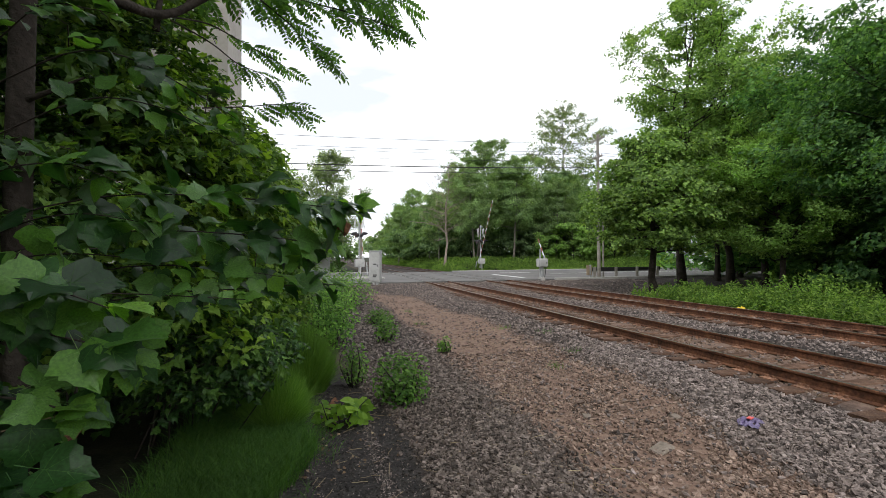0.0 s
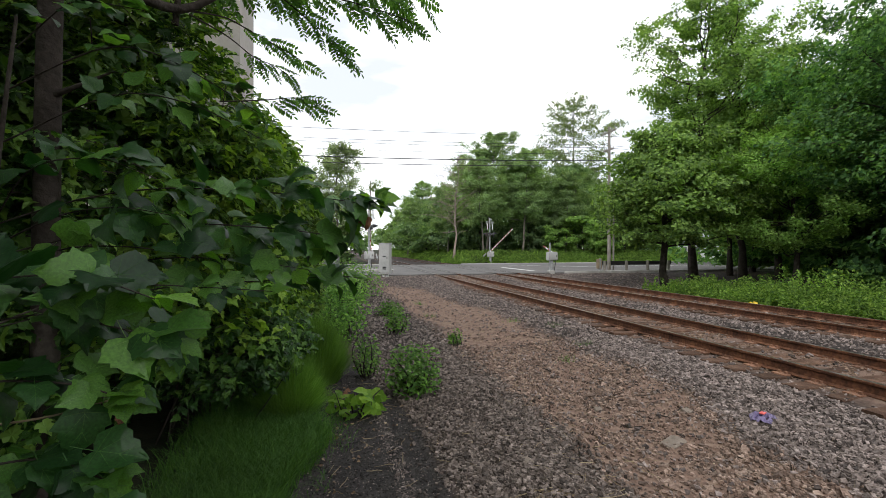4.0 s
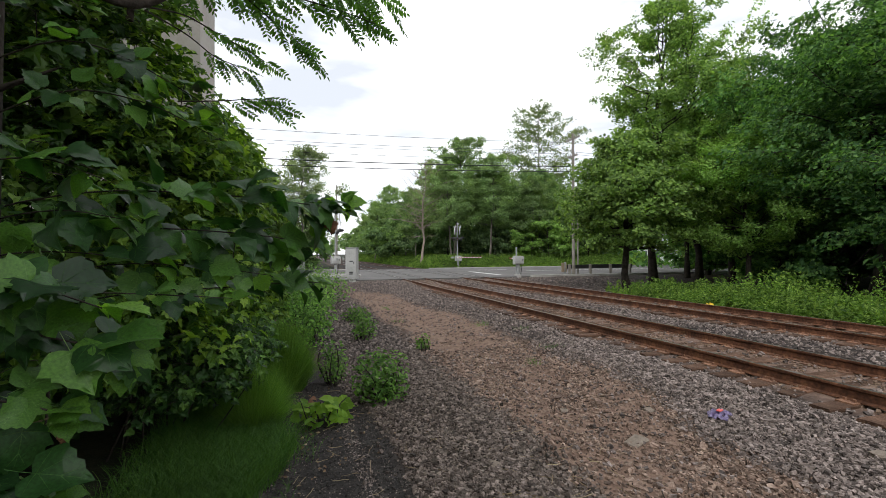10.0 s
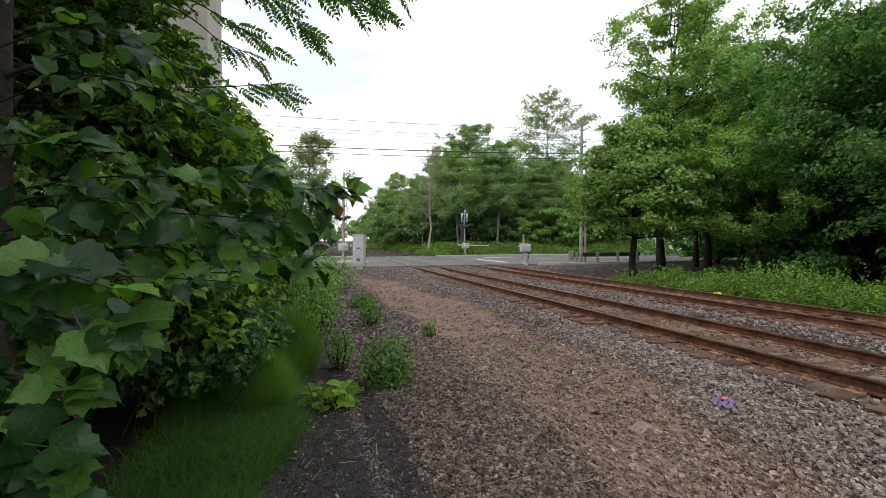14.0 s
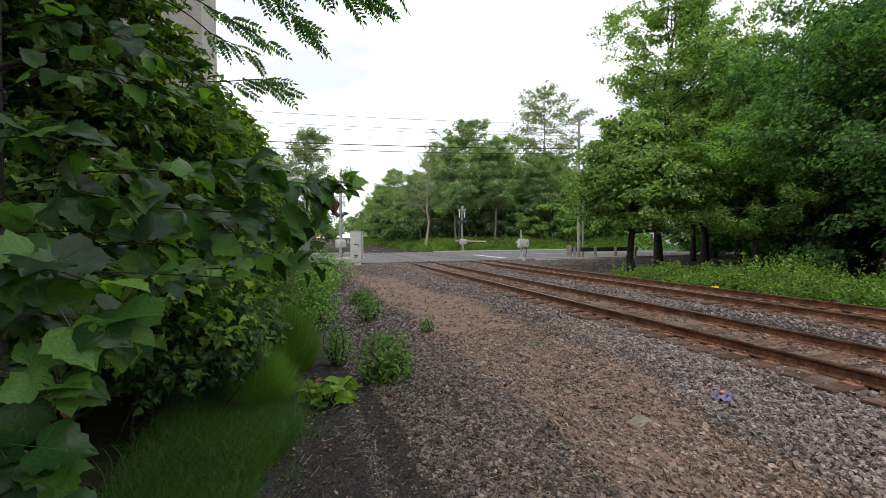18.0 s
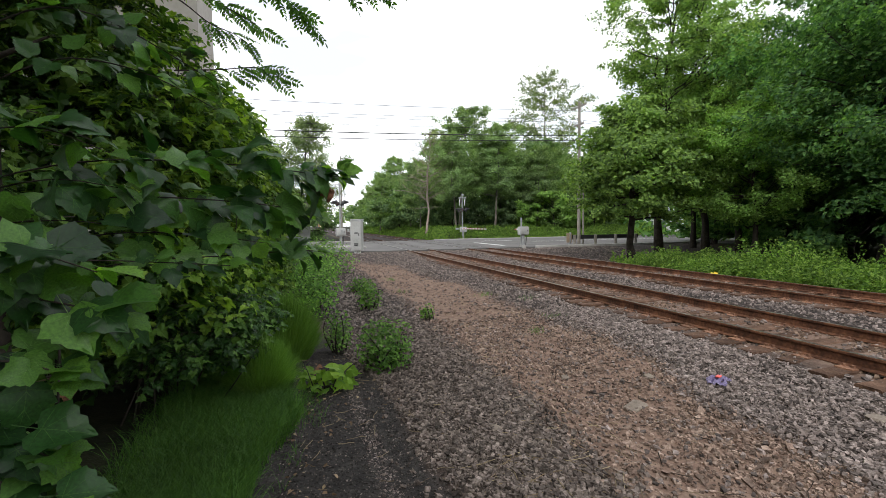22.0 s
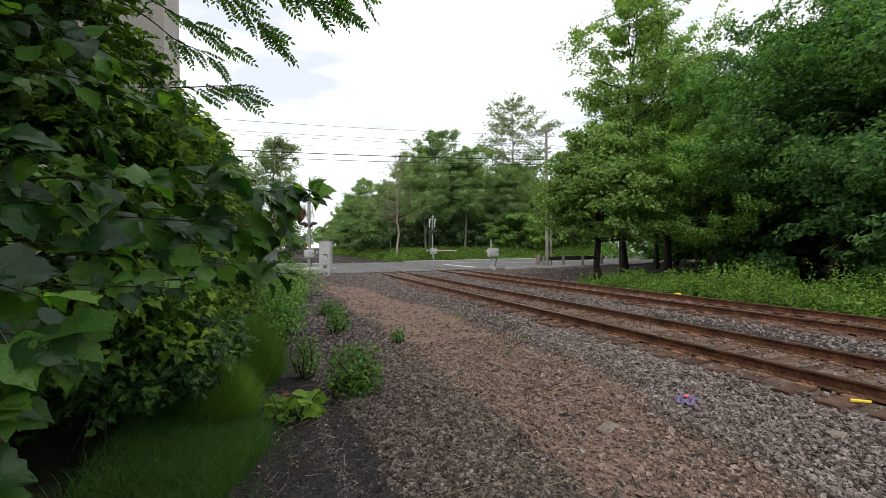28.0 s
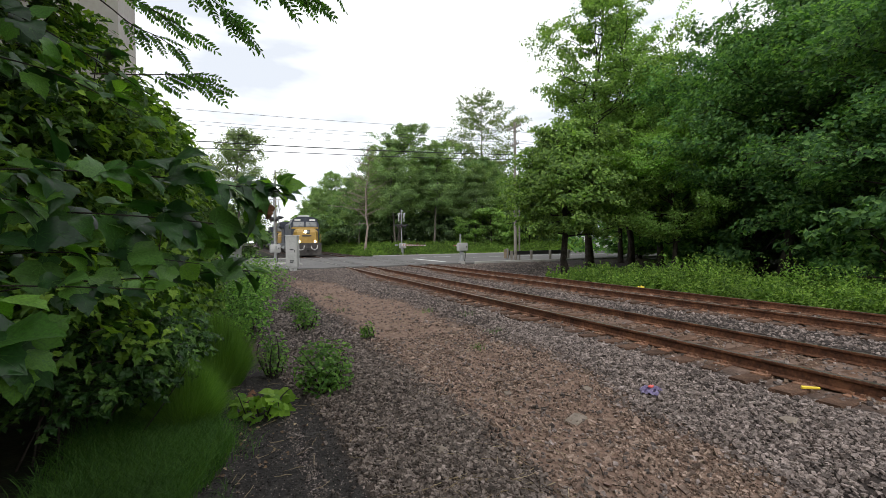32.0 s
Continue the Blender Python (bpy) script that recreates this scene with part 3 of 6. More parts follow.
stones("rubble", "larger flat brown stones lying in the dirt", M_BROWN_STONE, 1500, (1.6, 5.4, 2.0, 10.0), (0.05, 0.11), 17, on_dirt, 0.2, 0.5)
stones("rubble", "brown dusty stones lying in the dirt", M_BROWN_STONE, 9000, (1.2, 5.2, 9.0, 26.0), (0.02, 0.07), 15, on_dirt, 0.2, 0.6)
stones("gravel", "grey crushed ballast stones beside the tracks", M_STONE, 22000, (0.5, 5.9, -6.0, 2.0), (0.03, 0.066), 111, on_gravel, 0.38, 0.72)
stones("rubble", "brown dusty stones lying in the dirt", M_BROWN_STONE, 16000, (1.4, 5.4, -6.0, 2.0), (0.016, 0.056), 114, on_dirt, 0.3, 0.75)
stones("gravel", "grey crushed ballast stones between the tracks", M_STONE, 9000, (5.6, 14.2, -6.0, 2.0), (0.036, 0.074), 113, on_gravel, 0.4, 0.95)
stones("grit", "pale worn streak of fine grit along the path", M_STONE, 16000, (0.2, 0.85, 2.0, 6.4), (0.01, 0.024), 116, lambda x, y: np.clip(1 - np.abs(x - 0.63 + 0.045 * (y - 2.0)) / 0.11, 0, 1) * zones(x, y)[0], 0.1, 0.4)
stones("grit", "dark coarse grit of the path", M_TAR_GRIT, 22000, (-0.4, 1.7, 2.0, 7.5), (0.01, 0.03), 216, lambda x, y: zones(x, y)[0], 0.15, 0.6)
stones("grit", "small grey grit on the dark path", M_STONE, 5000, (-0.4, 1.7, 2.0, 8.0), (0.006, 0.018), 16, lambda x, y: zones(x, y)[0])


# ---------------------------------------------------------------- road and crossing


def build_road():
    y0, y1 = ROAD
    z = RAIL_Z - 0.006
    bm = prism(((y0, 0.1), (y0, z - 0.015), (y0 + 0.25, z), (y1 - 0.1, z), (y1, z - 0.02), (y1, 0.1)), "x", -400, 400)
    tagged(new("road", bm_mesh("road", bm, M_ROAD)), "grey asphalt road crossing both tracks", "road", kind="structure")
    for x in (TRACKS[0] - GAUGE / 2, TRACKS[0] + GAUGE / 2, TRACKS[1] - GAUGE / 2, TRACKS[1] + GAUGE / 2):
        for side in (-1, 1):
            c = x + side * 0.125
            tagged(new("crossing_strip", bm_mesh("crossing_strip", box(c - 0.075, c + 0.075, y0 - 0.1, y1 + 0.1, 0.2, RAIL_Z - 0.001), M_RUBBER)),
                   "dark rubber strip along a rail in the crossing", "crossing strip", "strips in the crossing", "structure")
    # kerbs with their pale tops
    for x0, x1, y in ((13.2, 120, y1 + 0.02), (-120, 4.9, y1 + 0.02), (15.6, 120, y0 - 0.24)):
        k = prism(((y, 0.1), (y, z + 0.05), (y + 0.03, z + 0.08), (y + 0.15, z + 0.08), (y + 0.17, z + 0.05), (y + 0.17, 0.1)), "x", x0, x1)
        tagged(new("kerb", bm_mesh("kerb", k, M_CONCRETE)), "pale concrete kerb along the road", "kerb", "kerbs", "structure")
    marks = ((14.2, 14.6, y0 + 2.6, y0 + 9.0), (16.3, 19.5, y0 + 12.3, y0 + 12.6), (-1.2, -0.65, y0 + 9.5, y1 - 0.6), (20.0, 60, y0 + 9.1, y0 + 9.25), (-60, -1.5, y0 + 9.1, y0 + 9.25))
    for a, b, c, d in marks:
        tagged(new("road_marking", bm_mesh("road_marking", box(a, b, c, d, z - 0.01, z + 0.004), M_ROAD_PAINT)), "worn white painted line on the road", "road marking",
               "road markings", "structure")


build_road()


# ---------------------------------------------------------------- tracks
RAIL_PROFILE = ((-0.07, -0.172), (0.07, -0.172), (0.07, -0.16), (0.012, -0.142), (0.009, -0.05), (0.034, -0.034), (0.036, -0.008), (0.028, 0.0),
                (-0.028, 0.0), (-0.036, -0.008), (-0.034, -0.034), (-0.009, -0.05), (-0.012, -0.142), (-0.07, -0.16))


def rail_mesh(y0, y1, step):
    ys = np.arange(y0, y1 + 0.01, step)
    prof = np.array(RAIL_PROFILE)
    k = len(prof)
    v = np.stack([np.tile(prof[:, 0], len(ys)), np.repeat(ys, k), np.tile(prof[:, 1], len(ys))], -1)
    i = np.arange(len(ys) - 1)[:, None] * k
    j = np.arange(k)[None]
    f = np.stack([i + j, i + k + j, i + k + (j + 1) % k, i + (j + 1) % k], -1).reshape(-1, 4)
    idx = np.tile(((np.arange(k) == 7)).astype(int), len(ys) - 1)
    me = mesh_of("rail", v, f, [M_RUST, M_HEAD], index=idx)
    return me


def tie_mesh(seed):
    rng = random.Random(seed)
    bm = bmesh.new()
    w = 0.115 + rng.uniform(-0.006, 0.01)
    xs = [-1.3 - rng.uniform(-0.04, 0.05), -0.95, -0.5, 0, 0.5, 0.95, 1.3 + rng.uniform(-0.04, 0.05)]
    rings = []
    for x in xs:
        a, b, t = (rng.uniform(-0.008, 0.008) for _ in range(3))
        rings.append([bm.verts.new(q) for q in ((x, -w + a, -0.18), (x, -w + a, -0.015), (x, -w + a + 0.014, t * 0.5), (x, w + b - 0.014, t * 0.5), (x, w + b, -0.015), (x, w + b, -0.18))])
    bm.faces.new(rings[0])
    bm.faces.new(rings[-1][::-1])
    for a, b in zip(rings, rings[1:]):
        for i in range(6):
            bm.faces.new((a[i], b[i], b[(i + 1) % 6], a[(i + 1) % 6]))
    return bm_mesh("tie", bm, M_TIE)


def plate_mesh():
    bm = box(-0.19, 0.19, -0.1, 0.1, 0.0, 0.018)
    for x in (-0.095, 0.095):
        for y in (-0.05, 0.05):
            box(x - 0.016, x + 0.016, y - 0.016, y + 0.016, 0.018, 0.05, bm=bm)
    return bm_mesh("tie_plate", bm, M_PLATE)


def build_tracks():
    ties = [tie_mesh(i) for i in range(6)]
    plate = plate_mesh()
    near, far = rail_mesh(-30, 60, 1.0), rail_mesh(60, 900, 20.0)
    rng = random.Random(4)
    for cx, label in zip(TRACKS, ("rusty railway track on wooden ties, nearer line", "rusty railway track on wooden ties, further line")):
        track = thing("railway_track", label, "railway track", pose(cx, 0, 0), "two railway lines")
        for side in (-1, 1):
            r = part("rail", near, None, track, "rusty rail with a worn bright head", pose(side * GAUGE / 2, 0, RAIL_Z))
            part("rail", far, None, track, "", pose(side * GAUGE / 2, 0, RAIL_Z))
        y = 0.9
        while y < ROAD[0] - 0.2:
            turn = rng.uniform(-1.2, 1.2)
            t = part("tie", ties[rng.randrange(6)], None, track, "", pose(rng.uniform(-0.04, 0.04), y, 0.178 + rng.uniform(-0.008, 0.004), 0, 0, turn))
            for side in (-1, 1):
                part("tie_plate", plate, None, track, "", pose(side * GAUGE / 2, y, 0.170))
            y += 0.497 + rng.uniform(-0.03, 0.03)
        pieces = []
        cube = np.array([(a, b, c) for a in (-1, 1) for b in (-1, 1) for c in (-1, 1)], float)
        quads = np.array([(0, 1, 3, 2), (4, 6, 7, 5), (0, 4, 5, 1), (2, 3, 7, 6), (0, 2, 6, 4), (1, 5, 7, 3)])
        for y in np.arange(ROAD[1] + 0.4, 140, 0.5):
            pieces.append((cube * (1.3, 0.115, 0.09) + (0, y, 0.088), quads))
        for y in np.arange(-15, 0.7, 0.5):
            pieces.append((cube * (1.3, 0.115, 0.09) + (0, y, 0.088), quads))
        v, f = gather(pieces)
        tagged(part("far_ties", mesh_of("far_ties", v, f, [M_TIE]), None, track), kind="stuff")


build_tracks()


# ---------------------------------------------------------------- trees


def tree_wood_and_tips(rng, height, spread_r, trunk_r, base, limbs, lean=0.0, droop=0.0, bare=0.0, lift=1.0):
    """Trunk, limbs and boughs as tubes, and the points at which the leaf clumps sit."""
    pieces, tips = [], []
    n = 9
    zs = np.linspace(0, height * 0.93, n)
    wob = np.cumsum(rng.normal(0, height * 0.012, (n, 2)), axis=0)
    wob -= wob[0]
    trunk = np.column_stack([wob[:, 0] + lean * zs, wob[:, 1], zs])
    trunk[0, 2] = -0.3
    rad = trunk_r * (1 - np.linspace(0, 1, n)) ** 0.8 + 0.03
    rad[0] *= 1.5
    pieces.append(tube(trunk, rad, 9))
    for k in range(limbs):
        u = (k + rng.uniform(0, 0.9)) / limbs
        h = base + (height * 0.97 - base) * u
        root = np.array([np.interp(h, zs, trunk[:, 0]), np.interp(h, zs, trunk[:, 1]), min(h, zs[-1])])
        a = k * 2.4 + rng.uniform(-0.5, 0.5)
        reach = spread_r * (np.sin(np.pi * min(1, (u * 0.84 + 0.16) ** 0.8)) * 0.92 + 0.12) * rng.uniform(0.65, 1.15)
        rise = lift * reach * (0.25 + 0.75 * u) * rng.uniform(0.5, 1.1) - droop * reach
        d = np.array([np.cos(a), np.sin(a), 0])
        s = np.linspace(0, 1, 6)
        limb = root + d * (reach * s)[:, None] + np.array([0, 0, 1]) * (rise * s ** 1.3)[:, None] + np.cumsum(rng.normal(0, reach * 0.055, (6, 3)), axis=0)
        r0 = max(0.03, np.interp(h, zs, rad) * 0.3)
        pieces.append(tube(limb, r0 * (1 - s) ** 0.9 + 0.01, 5))
        for j in range(int(4 + reach * 1.6)):
            v = rng.uniform(0.25, 1.0)
            q = np.array([np.interp(v, s, limb[:, c]) for c in range(3)])
            b = a + rng.choice((-1, 1)) * rng.uniform(0.3, 1.5)
            ln = reach * rng.uniform(0.16, 0.42) + 0.25
            e = q + ln * np.array([np.cos(b), np.sin(b), rng.uniform(-0.25, 0.6)])
            t = np.linspace(0, 1, 3)[:, None]
            mid = q + (e - q) * t + np.array([0, 0, 0.08]) * np.sin(t * np.pi) * ln
            pieces.append(tube(mid, (0.013, 0.009, 0.005), 4))
            if rng.random() > bare:
                tips.append((e, ln))
                tips.append(((q + e) / 2, ln * 0.8))
                if ln > 1.1:
                    tips.append((q * 0.25 + e * 0.75 + rng.normal(0, 0.15, 3), ln * 0.7))
        if rng.random() > bare:
            tips.append((limb[-1], reach * 0.3))
    return gather(pieces), tips


def crown_mesh(rng, tips, per_tip, leaf, material, shape="diamond", puff=0.5, aspect=0.62, flat=0.5):
    c, nrm, size = [], [], []
    for p, ln in tips:
        k = max(3, int(per_tip * rng.uniform(0.5, 1.4)))
        r = (puff + 0.12 * ln) * rng.uniform(0.7, 1.2)
        off = rng.normal(0, 1, (k, 3))
        off /= np.linalg.norm(off, axis=1)[:, None]
        off *= (rng.random(k) ** 0.45)[:, None] * r * np.array([1, 1, flat])
        c.append(p + off)
        side = np.array([p[0], p[1], 0.0])
        nn = rng.normal(0, 0.55, (k, 3)) + np.array([0, 0, 0.85]) + 0.4 * off / r + 0.7 * side / (np.linalg.norm(side) + 0.5)
        nrm.append(nn)
        size.append(leaf * rng.uniform(0.6, 1.3, k))
    v, f = leaves(np.concatenate(c), np.concatenate(nrm), np.concatenate(size), rng, shape, aspect)
    return mesh_of("crown", v, f, [material])


def tree(seed, label, height, spread_r, trunk_r, base, limbs, per_tip, leaf, material, bark, group, at, **kw):
    rng = np.random.default_rng(seed)
    shape, puff, flat = kw.pop("shape", "diamond"), kw.pop("puff", 0.5), kw.pop("flat", 0.5)
    (v, f), tips = tree_wood_and_tips(rng, height, spread_r, trunk_r, base, limbs, **kw)
    t = thing("tree", label, "tree", at, group)
    part("trunk", mesh_of("trunk", v, f, [bark], smooth=True), None, t)
    if tips:
        part("crown", crown_mesh(rng, tips, per_tip, leaf, material, shape, puff, flat=flat), None, t)
    return t


def at_ground(x, y, turn=0.0, size=1.0, tall=1.0, sink=0.05):
    return pose(x, y, float(ground_z(x, y)) - sink, 0, 0, turn) @ Matrix.Diagonal((size, size, size * tall, 1))


def build_right_trees():
    g = "trees beside the further track"
    tree(21, "broad green tree with a low dense crown beside the track", 7.6, 3.2, 0.16, 2.1, 52, 46, 0.2, M_LEAF_OLIVE, M_BARK, g, at_ground(16.2, 20.3, 40), droop=0.1, puff=0.42, flat=0.6)
    a = tree(22, "tall bright green tree with an open crown", 18.5, 3.8, 0.2, 4.5, 50, 26, 0.21, M_LEAF_BRIGHT, M_BARK, g, at_ground(21.4, 24.4), puff=0.34, flat=0.8, lift=1.5)
    b = tree(23, "dense dark green tree hanging low over the weeds", 11.7, 5.0, 0.2, 2.7, 46, 42, 0.2, M_LEAF_DARK, M_BARK, g, at_ground(22.6, 13.2, 80), droop=0.12, puff=0.46, flat=0.7)
    c = tree(24, "green tree in a row of trees by the track", 12.0, 4.4, 0.16, 2.6, 40, 40, 0.2, M_LEAF_BRIGHT, M_BARK, g, at_ground(25.4, 22.2), puff=0.42, flat=0.8, lift=1.4)
    for src, x, y, turn, size, tall in ((a, 24.0, 23.4, 200, 0.9, 1.0), (c, 25.6, 26.0, 210, 0.9, 1.1), (b, 26.5, 17.0, 200, 1.05, 1.05), (b, 21.6, 7.6, 300, 0.95, 1.0), (b, 26.5, 11.0, 20, 1.05, 1.0),
                                     (b, 30.5, 16.0, 250, 1.3, 1.05), (b, 22.5, 2.6, 150, 0.95, 1), (c, 27.5, 5.0, 300, 0.95, 1), (c, 20.9, 17.6, 130, 0.7, 0.95),
                                     (b, 33.0, 20.5, 10, 1.1, 1), (c, 34.0, 12.0, 90, 1.0, 1), (c, 29.5, 28.0, 130, 0.9, 0.9), (b, 38.0, 24.0, 70, 1.2, 1)):
        copy_thing(src, at_ground(x, y, turn, size, tall))
    # bare crown rising over the others
    tree(25, "half-bare tree with dead grey branches rising above the others", 16.0, 4.5, 0.2, 8, 22, 5, 0.22, M_LEAF_MID, M_GREY_BARK, g, at_ground(29.5, 19.0), bare=0.85, lift=1.3)
    # undergrowth
    s = tree(26, "low leafy undergrowth bush", 3.0, 2.2, 0.05, 0.2, 16, 26, 0.26, M_LEAF_DARK, M_BARK, "undergrowth", at_ground(18.5, 7.0), puff=0.4)
    for x, y, turn, size in ((24, 15.5, 80, 1.3), (27.5, 20, 120, 1.3), (30, 25, 10, 1.4), (24.5, 9, 200, 1.4), (32, 30, 90, 1.4), (23.5, 18, 300, 0.9), (28, 13, 10, 1.6),
                             (34, 17, 10, 1.7), (35, 23, 70, 1.7), (31, 9, 70, 1.7)):
        copy_thing(s, at_ground(x, y, turn, size))


def build_woods():
    g = "woods beyond the road"
    rows = []
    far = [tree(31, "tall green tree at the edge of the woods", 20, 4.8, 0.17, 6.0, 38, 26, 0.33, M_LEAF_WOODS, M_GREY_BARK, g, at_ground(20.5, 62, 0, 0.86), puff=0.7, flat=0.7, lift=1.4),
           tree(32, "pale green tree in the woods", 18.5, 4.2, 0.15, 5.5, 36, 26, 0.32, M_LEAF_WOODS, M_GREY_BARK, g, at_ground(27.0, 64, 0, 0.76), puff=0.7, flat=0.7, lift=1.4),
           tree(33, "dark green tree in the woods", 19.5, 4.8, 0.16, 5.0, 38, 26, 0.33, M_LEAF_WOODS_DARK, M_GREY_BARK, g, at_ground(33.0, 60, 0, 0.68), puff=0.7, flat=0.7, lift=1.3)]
    rng = random.Random(7)
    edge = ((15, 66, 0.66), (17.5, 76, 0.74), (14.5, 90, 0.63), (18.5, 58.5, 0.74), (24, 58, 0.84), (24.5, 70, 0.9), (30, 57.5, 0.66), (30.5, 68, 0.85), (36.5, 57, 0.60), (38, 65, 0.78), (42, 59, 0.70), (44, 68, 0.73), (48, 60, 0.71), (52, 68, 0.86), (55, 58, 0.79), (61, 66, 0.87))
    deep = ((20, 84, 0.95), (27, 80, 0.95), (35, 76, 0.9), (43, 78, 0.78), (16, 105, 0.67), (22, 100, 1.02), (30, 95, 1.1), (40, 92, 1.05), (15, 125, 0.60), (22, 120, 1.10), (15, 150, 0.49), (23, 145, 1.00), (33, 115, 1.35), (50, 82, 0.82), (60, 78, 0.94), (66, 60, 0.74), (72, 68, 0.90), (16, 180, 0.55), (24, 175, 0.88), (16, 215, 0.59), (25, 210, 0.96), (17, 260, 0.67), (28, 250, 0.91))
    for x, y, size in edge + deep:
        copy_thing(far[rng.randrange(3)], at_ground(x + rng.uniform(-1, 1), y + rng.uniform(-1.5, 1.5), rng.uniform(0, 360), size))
    # the woods on the other side of the line, mostly hidden
    for x, y in ((-3.5, 66), (-6, 75), (-2, 92), (-4, 110), (-2, 140), (-3, 175), (-3, 215), (-9, 60), (-2.5, 260), (0, 330), (5, 420), (14, 420), (22, 380), (12, 520), (2, 520), (8, 640), (18, 600)):
        copy_thing(far[rng.randrange(3)], at_ground(x, y, rng.uniform(0, 360), rng.uniform(0.5, 0.68)))
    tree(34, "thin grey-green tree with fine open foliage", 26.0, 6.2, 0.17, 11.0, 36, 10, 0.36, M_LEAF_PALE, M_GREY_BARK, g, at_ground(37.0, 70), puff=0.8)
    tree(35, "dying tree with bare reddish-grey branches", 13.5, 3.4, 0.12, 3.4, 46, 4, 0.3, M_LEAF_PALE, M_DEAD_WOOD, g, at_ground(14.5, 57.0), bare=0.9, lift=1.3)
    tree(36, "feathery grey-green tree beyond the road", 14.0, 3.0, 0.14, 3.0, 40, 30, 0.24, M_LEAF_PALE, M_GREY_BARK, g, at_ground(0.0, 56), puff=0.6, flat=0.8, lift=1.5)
    s = tree(37, "leafy shrub at the foot of the woods", 5.0, 2.6, 0.06, 0.3, 16, 22, 0.36, M_LEAF_BRIGHT, M_BARK, "shrubs below the woods", at_ground(31.5, 55), puff=0.6)
    d = tree(38, "dark shrub at the foot of the woods", 4.0, 2.8, 0.06, 0.3, 16, 22, 0.36, M_LEAF_WOODS_DARK, M_BARK, "shrubs below the woods", at_ground(26, 60), puff=0.6)
    for x, y, src, size in ((33.5, 54, s, 0.8), (28.5, 57, s, 0.7), (38, 55.5, d, 1.1), (21, 66, d, 1.2), (24, 64, d, 1), (29, 63, d, 1.2), (17, 70, d, 1.3), (34, 64, d, 1.4), (40, 62, d, 1.4), (45, 57, s, 1), (-3, 53, d, 1.2), (-7, 55, d, 1.4), (-1.0, 58.5, d, 1.2), (-12, 54, d, 1.6), (-5, 51.5, s, 0.9), (-18, 56, d, 1.8), (-25, 55, d, 1.8),
                            (50, 62, d, 1.6), (16, 82, d, 1.4), (57, 63, d, 1.6), (17, 98, d, 1.5), (64, 70, d, 1.6), (19, 115, d, 1.6), (20, 140, d, 2), (21, 170, d, 2)):
        copy_thing(src, at_ground(x, y, rng.uniform(0, 360), size))


def build_far_woods():
    """The depth of the woods behind its edge, leaves past counting."""
    rng = np.random.default_rng(39)
    k = 40000
    x, y = rng.uniform(15, 120, k), rng.uniform(68, 125, k)
    top = np.clip((x - 8) * 0.55, 3, 10) + 5 * soft_noise(x, y, 6.0, 40)
    z = (0.4 + 0.6 * rng.random(k) ** 0.8) * top * 1.15
    c = np.column_stack([x, y, z])
    n = rng.normal(0, 0.7, (k, 3)) + np.array([0, -0.5, 0.6])
    v, f = leaves(c, n, 0.75 * rng.uniform(0.6, 1.4, k), rng, "diamond", 0.8)
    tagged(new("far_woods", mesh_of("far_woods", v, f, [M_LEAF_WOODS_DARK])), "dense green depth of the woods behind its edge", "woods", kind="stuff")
    k = 16000
    x, y = rng.uniform(18, 120, k), rng.uniform(84, 125, k)
    c = np.column_stack([x, y, rng.random(k) * 7])
    v, f = leaves(c, rng.normal(0, 0.7, (k, 3)) + np.array([0, -0.5, 0.6]), 0.8 * rng.uniform(0.6, 1.4, k), rng, "diamond", 0.8)
    tagged(new("far_undergrowth", mesh_of("far_undergrowth", v, f, [M_LEAF_WOODS_DARK])), "dark undergrowth deep in the woods", "undergrowth", kind="stuff")
    k = 16000
    x, y = rng.uniform(24, 75, k), rng.uniform(2, 48, k)
    ok = (x > 36) | (y < 2)
    x, y = x[ok], y[ok]
    z = rng.random(len(x)) * (3 + 5 * soft_noise(x, y, 5.0, 41))
    n = rng.normal(0, 0.7, (len(x), 3)) + np.array([-0.5, 0, 0.6])
    v, f = leaves(np.column_stack([x, y, z]), n, 0.6 * rng.uniform(0.6, 1.4, len(x)), rng, "diamond", 0.8)
    tagged(new("thicket", mesh_of("thicket", v, f, [M_LEAF_DARK])), "dark green thicket deep behind the trees", "thicket", kind="stuff")


build_right_trees()
build_woods()
build_far_woods()


# ---------------------------------------------------------------- weeds and grass


def weeds(name, label, material, count, where, height, leaf, seed, per=16, shape="diamond", category="weeds"):
    """Upright weeds: leaves up a short stalk. where(rng, n): the places."""
    rng = np.random.default_rng(seed)
    x, y = where(rng, count)
    z = ground_z(x, y)
    h = height * (0.3 + 0.9 * rng.random(len(x)) ** 1.6) * (0.6 + 0.8 * soft_noise(x, y, 1.6, seed))
    t = rng.random((len(x), per)) ** 0.8
    a = rng.uniform(0, 2 * np.pi, (len(x), per))
    r = (0.10 + 0.30 * (1 - t)) * h[:, None] * rng.uniform(0.3, 1, t.shape)
    lean = rng.normal(0, 0.12, (len(x), 2))
    c = np.stack([x[:, None] + r * np.cos(a) + lean[:, :1] * t * h[:, None], y[:, None] + r * np.sin(a) + lean[:, 1:] * t * h[:, None], z[:, None] + t * h[:, None]], -1)
    n = np.stack([np.cos(a), np.sin(a), np.full_like(a, 0.9)], -1) + rng.normal(0, 0.4, (*a.shape, 3))
    v, f = leaves(c.reshape(-1, 3), n.reshape(-1, 3), (leaf * rng.uniform(0.6, 1.4, a.shape)).ravel(), rng, shape, 0.5)
    tagged(new(name, mesh_of(name, v, f, [material])), label, category, kind="stuff")


